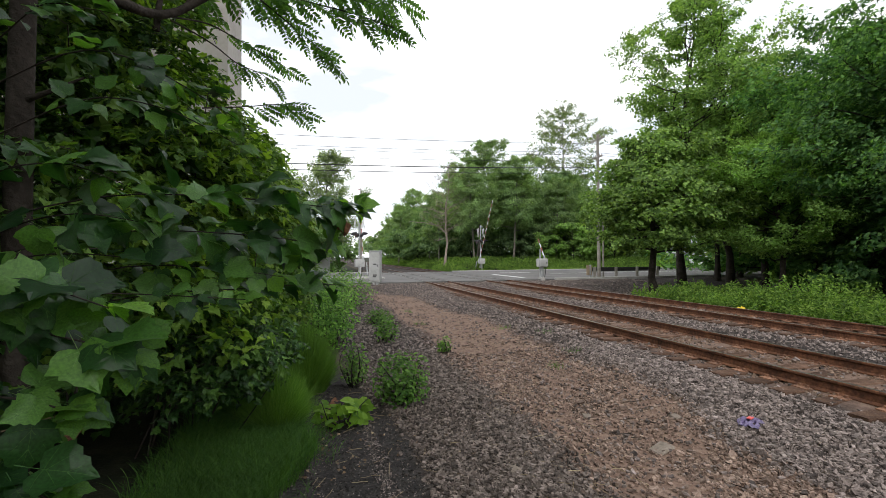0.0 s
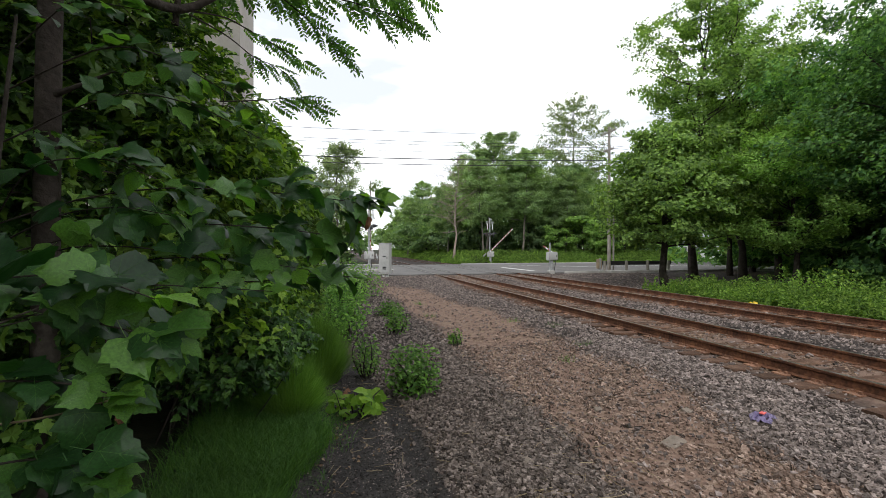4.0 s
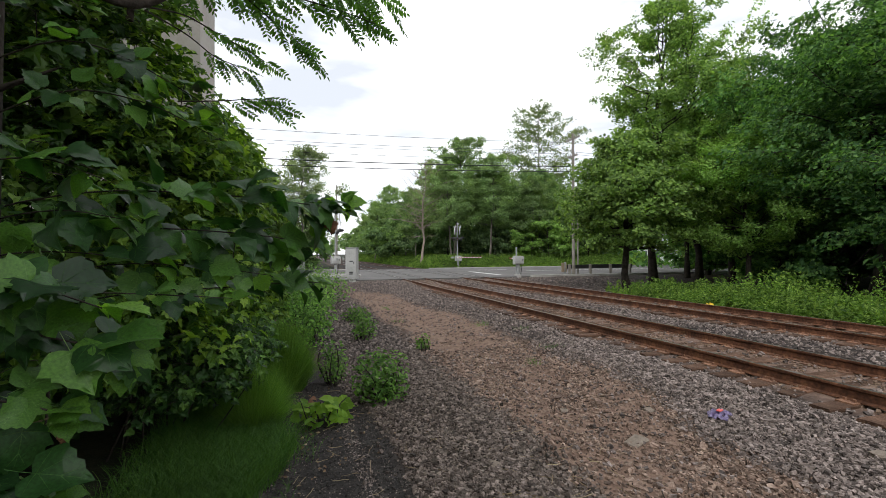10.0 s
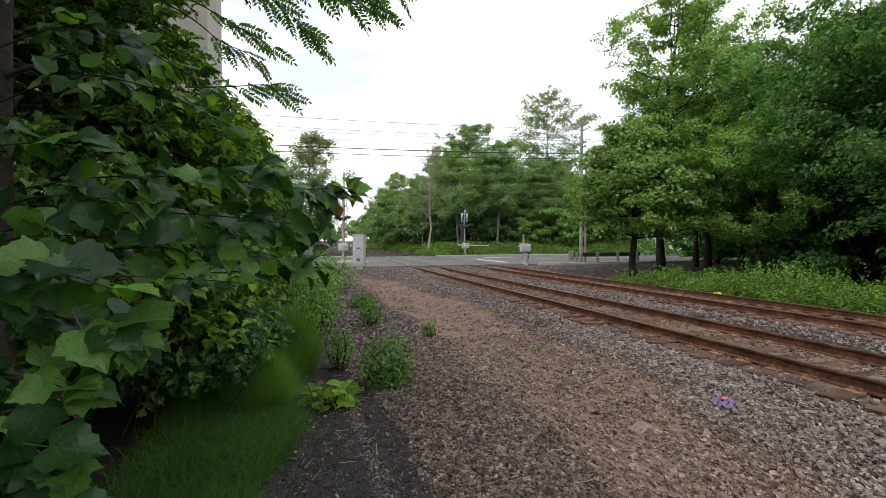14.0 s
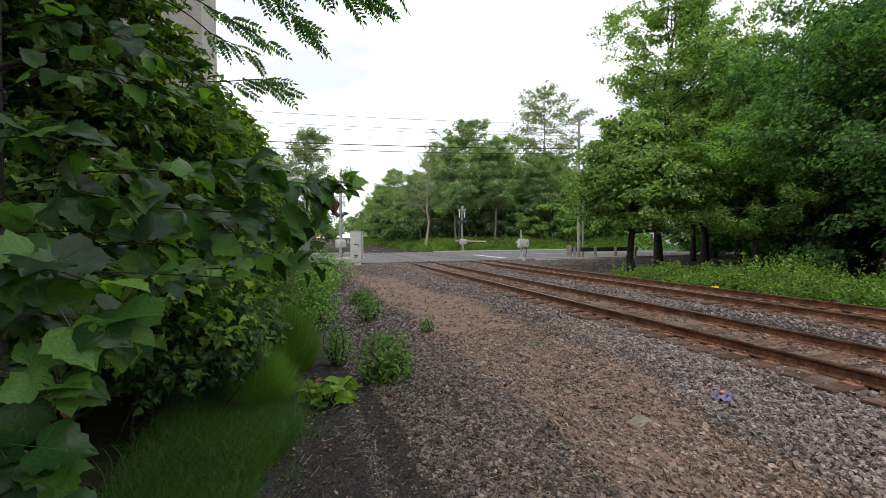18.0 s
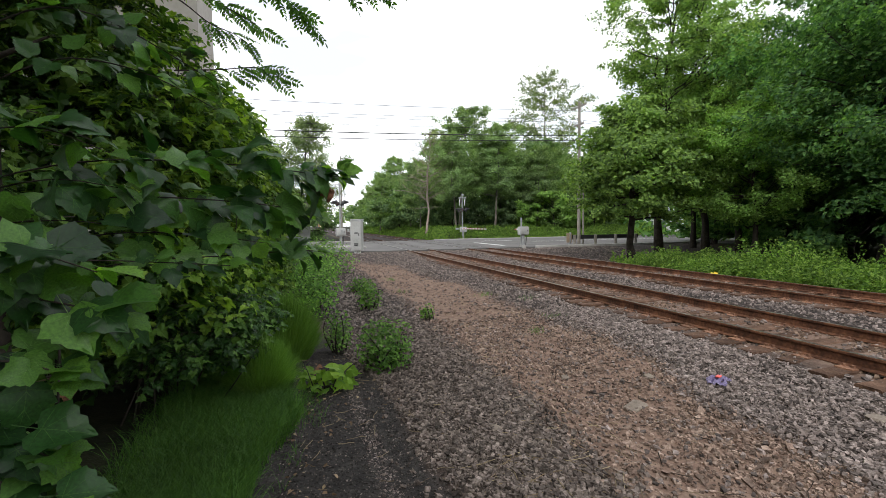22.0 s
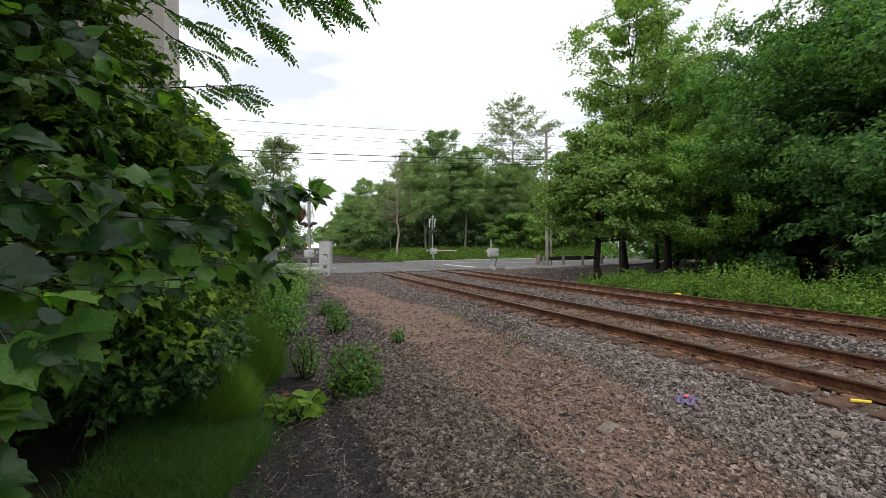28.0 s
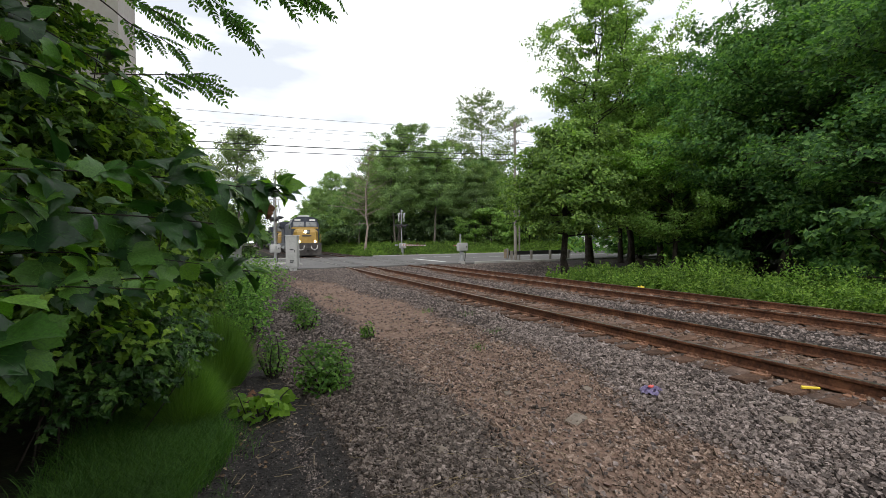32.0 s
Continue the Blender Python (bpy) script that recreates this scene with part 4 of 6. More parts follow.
def in_box(x0, x1, y0, y1, keep=None):
    def pick(rng, n):
        x, y = rng.uniform(x0, x1, n), rng.uniform(y0, y1, n)
        if keep is not None:
            ok = rng.random(n) < keep(x, y)
            x, y = x[ok], y[ok]
        return x, y
    return pick


def blades(name, label, material, count, where, height, width, seed, bend=0.5):
    """Thin grass blades of three bending pieces."""
    rng = np.random.default_rng(seed)
    x, y = where(rng, count)
    k = len(x)
    z = ground_z(x, y) - 0.01
    h = height * rng.uniform(0.4, 1.2, k)
    a, w = rng.uniform(0, 2 * np.pi, k), width * rng.uniform(0.6, 1.3, k)
    lean = bend * rng.uniform(0.2, 1.2, k) * h
    d = np.stack([np.cos(a), np.sin(a)], -1)
    b = rng.uniform(0, 2 * np.pi, k)
    s = np.stack([np.cos(b), np.sin(b)], -1) * w[:, None]
    rows = []
    for t in (0.0, 0.45, 0.8):
        mid = np.stack([x, y], -1) + d * (lean * t ** 1.8)[:, None]
        zz = z + h * t * (1 - 0.25 * bend * t)
        for sign in (-1, 1):
            rows.append(np.column_stack([mid + sign * s * (1 - 0.6 * t), zz]))
    rows.append(np.column_stack([np.stack([x, y], -1) + d * lean[:, None], z + h * (1 - 0.25 * bend)]))
    v = np.stack(rows, 1)
    tri = np.array([[0, 1, 3], [0, 3, 2], [2, 3, 5], [2, 5, 4], [4, 5, 6]])
    f = (np.arange(k)[:, None, None] * 7 + tri[None]).reshape(-1, 3)
    tagged(new(name, mesh_of(name, v.reshape(-1, 3), f, [material])), label, "grass", kind="stuff")


def grass_mound(label, material, count, cx, cy, radius, height, seed):
    """A rounded cushion of fine grass, its blades leaning outwards."""
    rng = np.random.default_rng(seed)
    a, r = rng.uniform(0, 2 * np.pi, count), rng.random(count) ** 0.55
    out = np.stack([np.cos(a), np.sin(a)], -1)
    root = np.array([cx, cy]) + out * (radius * 0.7 * r)[:, None]
    h = height * np.sqrt(1 - 0.85 * r * r) * rng.uniform(0.5, 1.1, count) * (0.85 + 0.3 * soft_noise(root[:, 0], root[:, 1], 0.25, seed))
    z = ground_z(root[:, 0], root[:, 1]) - 0.01
    side = rng.uniform(0, 2 * np.pi, count)
    side = np.stack([np.cos(side), np.sin(side)], -1) * (0.0022 * rng.uniform(0.6, 1.4, count))[:, None]
    bend = out * (0.5 * radius * r)[:, None] + rng.normal(0, 0.09, (count, 2))
    rows = []
    for q in (0.0, 0.45, 0.8):
        for sign in (-1, 1):
            rows.append(np.column_stack([root + bend * q ** 1.8 + sign * side * (1 - 0.6 * q), z + h * q]))
    rows.append(np.column_stack([root + bend, z + h]))
    tri = np.array([[0, 1, 3], [0, 3, 2], [2, 3, 5], [2, 5, 4], [4, 5, 6]])
    f = (np.arange(count)[:, None, None] * 7 + tri[None]).reshape(-1, 3)
    tagged(new("grass", mesh_of("grass", np.stack(rows, 1).reshape(-1, 3), f, [material])), label, "grass", kind="stuff")


def verge_edge(x, y):
    return zones(x, y)[2]


weeds("weeds", "bright green weeds along the further track", M_WEED, 4600, in_box(13.2, 17.8, 3.0, 20.0, lambda x, y: verge_edge(x, y) * np.clip((x - 13.3) / 1.2 + 0.25, 0, 1)), 0.62, 0.11, 41, per=24)
weeds("weeds", "taller weeds in front of the dark trees", M_WEED, 420, in_box(15.2, 17.6, 2.0, 15.0), 0.95, 0.10, 42, per=36)
weeds("weeds", "tall green weeds on the verge beyond the road", M_WEED, 5200, in_box(13.0, 50.0, 49.4, 58.0), 0.62, 0.17, 43, per=20)
weeds("weeds", "tall green weeds along the line beyond the road", M_WEED, 5200, in_box(13.1, 19.0, 58.0, 130.0), 0.6, 0.26, 44, per=14)
blades("grass", "thin green grass by the road", M_WEED, 12000, in_box(19, 44, 49.0, 52.5), 0.45, 0.012, 45)


# ---------------------------------------------------------------- crossing equipment
MAST_ANGLES = ((0, 54), (0.5, 45), (1, 38), (2, 30.5), (3, 23), (3.5, 21), (4.5, 15), (5.5, 10), (6, 8), (7, 5), (8, 2.5), (10, 0.5), (12, 0), (32, 0))


def gate_arm(parent, at, length, towards, tip_light=True):
    """A striped barrier arm, lying along its own x, on its pivot."""
    arm = part("gate_arm", box(-0.15, 0.5, -0.05, 0.05, -0.06, 0.06, 0.01), M_GALV, parent, "white and red striped barrier arm", at)
    k = max(3, int(length / 0.45))
    step = (length - 0.5) / k
    for i in range(k):
        taper = 0.06 - 0.025 * i / k
        part("stripe", box(0.5 + i * step, 0.5 + (i + 1) * step, -0.018, 0.018, -taper, taper), M_WHITE if i % 2 == 0 else M_RED, arm)
    for s in (-1, 1) if length > 3 else ():
        part("counterweight", box(-1.15, -0.1, s * 0.24 - 0.03, s * 0.24 + 0.03, -0.10, 0.10, 0.015), M_GALV, arm)
    if tip_light:
        for d in (0.4, 0.7, 0.97):
            part("arm_lamp", rod((length * d, -0.06, 0.11), (length * d, 0.06, 0.11), 0.05), M_RED_LENS, arm)
    return arm


def gate_stand(name, label, x, y, z, turn, mast_h, arm_len, heads):
    g = thing(name, label, "crossing signal", pose(x, y, z), "crossing gates")
    w = 0.3 if heads else 0.16
    part("foundation", box(-w, w, -w, 0.42, -0.4, 0.06, 0.03), M_CONCRETE, g)
    part("pedestal", rod((0, 0, 0.05), (0, 0, 0.75), 0.11, 0.09, 10), M_GALV, g)
    m = part("mechanism_box", box(-0.36, 0.36, -0.22, 0.22, 0.76, 1.36, 0.05, segments=2), M_CABINET, g, "grey gate mechanism box")
    part("cover", box(-0.30, 0.30, -0.242, -0.218, 0.82, 1.3, 0.01), M_CABINET, m)
    part("hinge", rod((-0.31, -0.24, 0.85), (-0.31, -0.24, 1.27), 0.02), M_GALV, m)
    part("latch", box(0.2, 0.26, -0.265, -0.24, 1.02, 1.12, 0.008), M_BLACK, m)
    part("cable", rod((0.12, -0.12, 0.05), (0.2, -0.2, 0.75), 0.025), M_BLACK, g)
    part("mast", rod((0, 0.3, 0.0), (0, 0.3, mast_h), 0.065, 0.06, 10), M_GALV, g)
    if heads:
        part("mast_cap", rod((0, 0.3, mast_h), (0, 0.3, mast_h + 0.12), 0.08, 0.03, 10), M_GALV, g)
        for k in range(4):
            s = (-1, 1)[k % 2]
            tilt = (-1, 1)[k // 2]
            c = box(-0.62, 0.62, -0.012, 0.012, -0.11, 0.11)
            bmesh.ops.rotate(c, verts=c.verts, cent=(0, 0, 0), matrix=Matrix.Rotation(radians(45 * tilt), 3, "Y"))
            bmesh.ops.rotate(c, verts=c.verts, cent=(0, 0, 0), matrix=Matrix.Rotation(radians(90), 3, "Z"))
            part("crossbuck", c, M_WHITE, g, "white crossbuck board", pose(0.30 * s + 0.026 * tilt, 0.3, mast_h - 0.75, 0, 0, -12))
        bar = part("light_bar", rod((0, -0.35, mast_h - 1.75), (0, 0.95, mast_h - 1.75), 0.03), M_GALV, g)
        part("cross_arm", rod((-0.5, 0.3, mast_h - 0.32), (0.5, 0.3, mast_h - 0.32), 0.025), M_GALV, g)
        for s in (-0.35, 0.95):
            for side in (-1, 1):
                h = part("lamp_head", rod((0.06 * side, s, mast_h - 1.75), (0.22 * side, s, mast_h - 1.75), 0.12, 0.15, 14), M_BLACK, bar, "black round signal lamp")
                part("backplate", rod((0.22 * side, s, mast_h - 1.75), (0.235 * side, s, mast_h - 1.75), 0.26, 0.26, 18), M_BLACK, h)
                part("lens", rod((0.236 * side, s, mast_h - 1.75), (0.246 * side, s, mast_h - 1.75), 0.12, 0.12, 14), M_RED_LENS, h)
                part("hood", rod((0.24 * side, s, mast_h - 1.62), (0.6 * side, s, mast_h - 1.64), 0.13, 0.05, 10), M_BLACK, h)
        part("bell", rod((0, 0.3, mast_h - 0.05), (0.2, 0.3, mast_h - 0.05), 0.12, 0.1, 12), M_GALV, g)
    arm = gate_arm(g, pose(0, 0, 1.15) @ pose(0, 0, 0, 0, 0, turn) @ pose(0, 0, 0, 0, -54, 0), arm_len, turn, arm_len > 3)
    return g, (arm, pose(0.27 if turn > 0 else -0.27, 0, 1.15, 0, 0, turn))


GATES = [gate_stand("crossing_gate", "grey crossing signal mast with crossbuck, lamps and a lowering gate arm", 17.0, 49.9, 0.36, -90, 5.0, 7.7, True),
         gate_stand("crossing_gate", "grey gate mechanism with a short white arm by the kerb", 14.75, 30.1, 0.42, 90, 2.0, 2.0, False),
         gate_stand("crossing_gate", "grey crossing gate mechanism behind the signal cabinet", 2.45, 35.4, 0.47, 90, 4.9, 7.6, True)]


def build_cabinet():
    c = thing("signal_cabinet", "tall pale grey signal cabinet on a white pedestal", "signal cabinet", pose(2.98, 28.9, 0.22, 0, 0, -20))
    part("base", box(-0.42, 0.48, -0.4, 0.4, -0.15, 0.06, 0.02), M_CONCRETE, c)
    for x in (-0.1, 0.12):
        part("pedestal", box(x - 0.08, x + 0.08, -0.1, 0.1, 0.04, 0.25, 0.01), M_WHITE, c)
    b = part("body", box(-0.33, 0.33, -0.28, 0.28, 0.24, 2.1, 0.02), M_CABINET, c)
    part("roof_cap", box(-0.36, 0.36, -0.31, 0.31, 2.1, 2.15, 0.015), M_CABINET, c)
    d = part("door", box(-0.29, 0.29, -0.305, -0.282, 0.34, 2.04, 0.008), M_CABINET, c)
    part("handle", box(0.16, 0.2, -0.335, -0.305, 1.15, 1.3, 0.006), M_BLACK, d)
    for z, w in ((1.28, 0.22), (0.62, 0.24), (0.52, 0.2)):
        part("marking", box(-0.1, -0.1 + w, -0.309, -0.304, z, z + 0.07), M_BLACK, d, "dark illegible lettering")
    part("side_door", box(-0.352, -0.33, -0.24, 0.24, 0.34, 2.04, 0.008), M_CABINET, c)
    for z in (0.55, 1.9):
        part("hinge", rod((-0.36, 0.2, z - 0.06), (-0.36, 0.2, z + 0.06), 0.015), M_GALV, c)
    part("kick_plate", box(0.45, 0.8, -0.3, 0.2, 0.0, 0.05), M_WOOD, c)
    t = thing("equipment_shed", "pale grey railway equipment shed beyond the road", "shed", pose(-1.0, 55.0, 0.3))
    part("wall", box(-1.4, 1.4, -1.6, 1.6, 0, 2.6, 0.02), M_CABINET, t)
    part("roof", box(-1.55, 1.55, -1.75, 1.75, 2.6, 2.75, 0.02), M_GREY_ROOF, t)
    part("door", box(-0.4, 0.5, -1.63, -1.6, 0.1, 2.1), M_CABINET, t)
    part("panel", box(1.4, 1.42, -0.9, 0.4, 0.9, 1.7), M_CONCRETE, t)
    k = tagged(new("pavement", bm_mesh("pavement", box(-8, 4.2, 34.4, 36.6, 0.1, 0.47, 0.03), M_CONCRETE)), "pale concrete pavement slab below the gate", "pavement", kind="structure")


build_cabinet()


def build_poles():
    def pole(x, y, h, r, arms, label):
        p = thing("utility_pole", label, "utility pole", pose(x, y, float(ground_z(x, y))), "utility poles")
        part("shaft", rod((0, 0, -0.5), (0.03, 0, h), r, r * 0.7, 12), M_POLE, p)
        for z, w in arms:
            a = part("crossarm", box(-0.05, 0.05, -w, w, z - 0.06, z + 0.06, 0.01), M_POLE, p)
            for s in (-0.9, -0.45, 0.45, 0.9):
                part("insulator", rod((0, s * w, z + 0.06), (0, s * w, z + 0.2), 0.04, 0.03), M_GALV, a)
        return p
    pole(19.55, 30.6, 10.7, 0.13, ((10.3, 0.9), (9.0, 0.6)), "grey wooden utility pole beside the road")
    pole(20.3, 31.2, 7.0, 0.07, (), "thin grey metal pole beside the road")
    pole(5.3, 74.0, 12.5, 0.14, ((12.0, 1.2), (10.8, 1.2), (9.4, 1.0)), "grey wooden line pole beyond the crossing")
    pole(4.6, 112.0, 13.5, 0.14, ((13.0, 1.2), (11.8, 1.2)), "grey wooden line pole beyond the crossing")
    pole(-32.0, 31.0, 10.7, 0.16, ((10.3, 0.9),), "grey wooden utility pole beside the road")
    pole(62.0, 31.0, 10.7, 0.16, ((10.3, 0.9),), "grey wooden utility pole beside the road")
    spans = ((10.35, 0.012, -0.8), (10.1, 0.012, 0.8), (9.75, 0.011, 0.2), (8.75, 0.03, 0.0), (8.35, 0.022, -0.1), (9.35, 0.011, 0.5))
    for z, r, dy in spans:
        for x0, x1 in ((-32, 19.55), (19.55, 62)):
            t = np.linspace(0, 1, 25)
            pts = np.column_stack([x0 + (x1 - x0) * t, np.full(25, 30.8 + dy), z - 0.25 - 2.2 * (t * (1 - t)) * (abs(x1 - x0) / 50) ** 2])
            v, f = tube(pts, np.full(25, r), 5)
            tagged(new("overhead_wire", mesh_of("overhead_wire", v, f, [M_BLACK])), "dark overhead wire sagging along the road", "wire", "overhead wires")


build_poles()


def build_guard_rail():
    g = thing("guard_rail", "dark guard rail on short posts beside the road", "guard rail", pose(19.0, 30.9, 0.28))
    part("beam", prism(((-0.03, 0.55), (0.03, 0.5), (-0.02, 0.62), (0.03, 0.72), (-0.03, 0.8), (-0.06, 0.8), (-0.06, 0.5)), "x", 0, 6.0), M_BLACK, g)
    for x in (0.3, 2.1, 3.9, 5.7):
        part("post", box(x - 0.08, x + 0.08, -0.22, -0.06, -0.3, 0.82, 0.01), M_POLE, g)
    part("end_board", box(-0.35, 0.1, -0.1, -0.05, 0.25, 0.95, 0.01), M_WOOD, g, "bare timber end board")
    part("end_post", box(-0.1, 0.0, -0.12, 0.0, -0.3, 1.0, 0.01), M_GALV, g)


build_guard_rail()


def building(name, label, x0, x1, y0, y1, h, ridge, wall_m, windows, floors=2):
    b = thing(name, label, "building", pose(x0, y0, 0))
    w, d = x1 - x0, y1 - y0
    part("wall", prism(((0, -0.5), (w, -0.5), (w, h), (w / 2, h + ridge), (0, h)), "y", 0, d), wall_m, b)
    for s in (-1, 1):
        a = math.atan2(ridge, w / 2)
        ln = math.hypot(w / 2, ridge) + 0.4
        r = box(0, ln, -0.4, d + 0.4, 0.02, 0.16)
        part("roof", r, M_ROOF, b, "", pose(w / 2, 0, h + ridge, 0, math.degrees(a), 0) if s > 0 else pose(w / 2, d, h + ridge, 0, math.degrees(a), 180))
    for i in range(windows):
        for k in range(floors):
            cx = w * (i + 0.5) / windows
            f = part("window", box(cx - 0.55, cx + 0.55, -0.06, 0.0, 0.9 + 2.8 * k, 2.3 + 2.8 * k, 0.01), M_WHITE, b)
            part("pane", box(cx - 0.46, cx + 0.46, -0.075, -0.061, 1.0 + 2.8 * k, 2.2 + 2.8 * k), M_GLASS, f)
            cy = d * (i + 0.5) / windows
            f = part("window", box(-0.06, 0.0, cy - 0.55, cy + 0.55, 0.9 + 2.8 * k, 2.3 + 2.8 * k, 0.01), M_WHITE, b)
            part("pane", box(-0.075, -0.061, cy - 0.46, cy + 0.46, 1.0 + 2.8 * k, 2.2 + 2.8 * k), M_GLASS, f)
    return b


building("house", "white clapboard house seen through the trees", 46.0, 56.0, 50.5, 60.0, 5.6, 2.6, M_SIDING, 4)
building("house", "white house far behind the trees", 60.0, 69.0, 38.0, 47.0, 5.2, 2.4, M_SIDING, 4)
building("tall_building", "pale rendered tall building behind the hedge", -13.0, -2.62, 14.0, 16.2, 12.5, 0.4, M_WALL_PALE, 0)


# ---------------------------------------------------------------- the train


def truck(parent, y, tag=True):
    t = part("truck", box(-0.98, 0.98, y - 1.9, y + 1.9, 0.45, 0.85, 0.05), M_GRIME, parent)
    for dy in (-1.5, 0, 1.5):
        for s in (-1, 1):
            part("wheel", rod((s * 0.68, y + dy, 0.5), (s * 0.82, y + dy, 0.5), 0.5, 0.5, 18), M_GRIME, t)
    return t


def locomotive(lit):
    """Front at y = 0, body towards +y, rail head at z = 0."""
    g = thing("freight_locomotive", "yellow and dark blue diesel locomotive with lit headlamps" if lit else "dark blue diesel locomotive coupled behind", "locomotive")
    f = part("frame", box(-1.5, 1.5, 0.6, 22.0, 1.05, 1.5, 0.04), M_NAVY, g)
    part("plow", prism(((-1.45, 0.12), (1.45, 0.12), (1.5, 0.85), (-1.5, 0.85)), "y", 0.15, 0.6), M_GRIME, g, "dark snow plow")
    part("pilot", box(-1.52, 1.52, 0.35, 0.75, 0.8, 1.5, 0.03), M_GRIME, g)
    part("coupler", box(-0.18, 0.18, -0.45, 0.4, 0.72, 1.02, 0.04), M_GRIME, g)
    # the nose, chamfered at its upper corners and leaning back
    n = bmesh.new()
    lower = [(-1.25, 1.0), (1.25, 1.0), (1.25, 2.9), (-1.25, 2.9)]
    rings = []
    for z, half, front in ((1.5, 1.05, 0.95), (2.75, 1.02, 1.0), (3.02, 0.9, 1.12), (3.14, 0.7, 1.4)):
        rings.append([n.verts.new(q) for q in ((-half, front, z), (half, front, z), (half + 0.28, front + 0.45, z - (0 if z < 3 else 0.05)), (half + 0.28, 2.9, z), (-half - 0.28, 2.9, z), (-half - 0.28, front + 0.45, z - (0 if z < 3 else 0.05)))])
    n.faces.new(rings[0][::-1])
    n.faces.new(rings[-1])
    for a, b in zip(rings, rings[1:]):
        for i in range(6):
            n.faces.new((a[i], a[(i + 1) % 6], b[(i + 1) % 6], b[i]))
    nose = part("nose", n, M_YELLOW, g, "yellow nose")
    part("stripe", box(-0.5, 0.5, 0.93, 0.99, 2.24, 2.38), M_NAVY, nose, "dark blue letters band with plain bars")
    part("nose_door", box(-0.38, 0.3, 0.955, 0.985, 1.55, 2.15, 0.01), M_YELLOW, nose)
    # the cab, its roof cut off at the corners
    cab = part("cab", prism(((-1.55, 1.5), (1.55, 1.5), (1.55, 3.7), (1.3, 4.25), (0.8, 4.5), (-0.8, 4.5), (-1.3, 4.25), (-1.55, 3.7)), "y", 2.3, 5.3), M_NAVY, g, "dark blue cab")
    part("brow", prism(((-1.5, 3.14), (1.5, 3.14), (1.48, 3.3), (-1.48, 3.3)), "y", 2.22, 2.32), M_YELLOW, cab)
    for s in (-1, 1):
        w = part("windshield", box(min(s * 0.1, s * 1.3), max(s * 0.1, s * 1.3), 2.25, 2.3, 3.36, 3.95, 0.04), M_GLASS, cab)
        part("wiper", rod((s * 0.7, 2.23, 3.36), (s * 0.5, 2.23, 3.75), 0.012), M_BLACK, w)
        part("number_board", box(min(s * 0.5, s * 1.15), max(s * 0.5, s * 1.15), 2.24, 2.3, 4.05, 4.22, 0.01), M_WHITE, cab)
        part("side_window", box(min(s * 1.55, s * 1.57), max(s * 1.55, s * 1.57), 3.2, 4.6, 3.2, 3.75), M_GLASS, cab)
        part("handrail", rod((s * 1.5, 0.7, 1.5), (s * 1.5, 0.7, 2.5), 0.025), M_YELLOW, g, "yellow handrail")
        part("step_well", box(min(s * 1.1, s * 1.52), max(s * 1.1, s * 1.52), 0.7, 1.4, 0.55, 1.5, 0.02), M_YELLOW, g)
        part("walkway_rail", rod((s * 1.5, 5.4, 2.45), (s * 1.5, 21.6, 2.45), 0.025), M_YELLOW, g)
        part("hose", tube_mesh([(s * 0.35, 0.33, 1.2), (s * 0.45, 0.12, 0.85), (s * 0.75, 0.1, 0.72), (s * 1.0, 0.15, 0.9), (s * 1.05, 0.33, 1.25)], 0.035, M_WHITE), None, g, "pale air hose")
        part("ditch_light_housing", box(s * 0.85 - 0.17, s * 0.85 + 0.17, 0.6, 0.86, 1.5, 1.82, 0.03), M_YELLOW, g)
        part("ditch_light", rod((s * 0.85, 0.52, 1.66), (s * 0.85, 0.6, 1.66), 0.11, 0.11, 16), M_LIGHT if lit else M_GLASS, g, "lit ditch lamp" if lit else "")
    part("cab_air_unit", box(-0.6, 0.6, 3.0, 4.6, 4.5, 4.72, 0.05), M_CABINET, cab, "pale roof air unit")
    part("headlight_housing", box(-0.34, 0.34, 0.97, 1.3, 2.52, 2.98, 0.04), M_NAVY, nose)
    part("headlight", rod((-0.15, 0.88, 2.76), (-0.15, 0.97, 2.76), 0.13, 0.13, 16), M_LIGHT if lit else M_GLASS, nose, "lit headlamp" if lit else "")
    part("headlight", rod((0.17, 0.9, 2.76), (0.17, 0.97, 2.76), 0.13, 0.13, 16), M_GLASS, nose, "unlit headlamp")
    part("long_hood", prism(((-0.95, 1.5), (0.95, 1.5), (0.95, 3.9), (0.7, 4.2), (-0.7, 4.2), (-0.95, 3.9)), "y", 5.3, 17.0), M_NAVY, g, "dark blue engine hood")
    part("radiator", prism(((-1.0, 1.5), (1.0, 1.5), (1.0, 3.5), (1.55, 3.9), (1.55, 4.5), (-1.55, 4.5), (-1.55, 3.9), (-1.0, 3.5)), "y", 17.0, 21.5), M_NAVY, g, "flared radiator section")
    part("exhaust", box(-0.4, 0.4, 10, 11.2, 4.2, 4.5, 0.03), M_GRIME, g)
    part("fuel_tank", box(-1.4, 1.4, 8.0, 14.0, 0.35, 1.05, 0.1), M_GRIME, g)
    truck(g, 3.6)
    truck(g, 18.6)
    return g


def tube_mesh(points, r, material):
    v, f = tube(np.array(points), np.full(len(points), r), 6)
    return mesh_of("tube", v, f, [material], smooth=True)


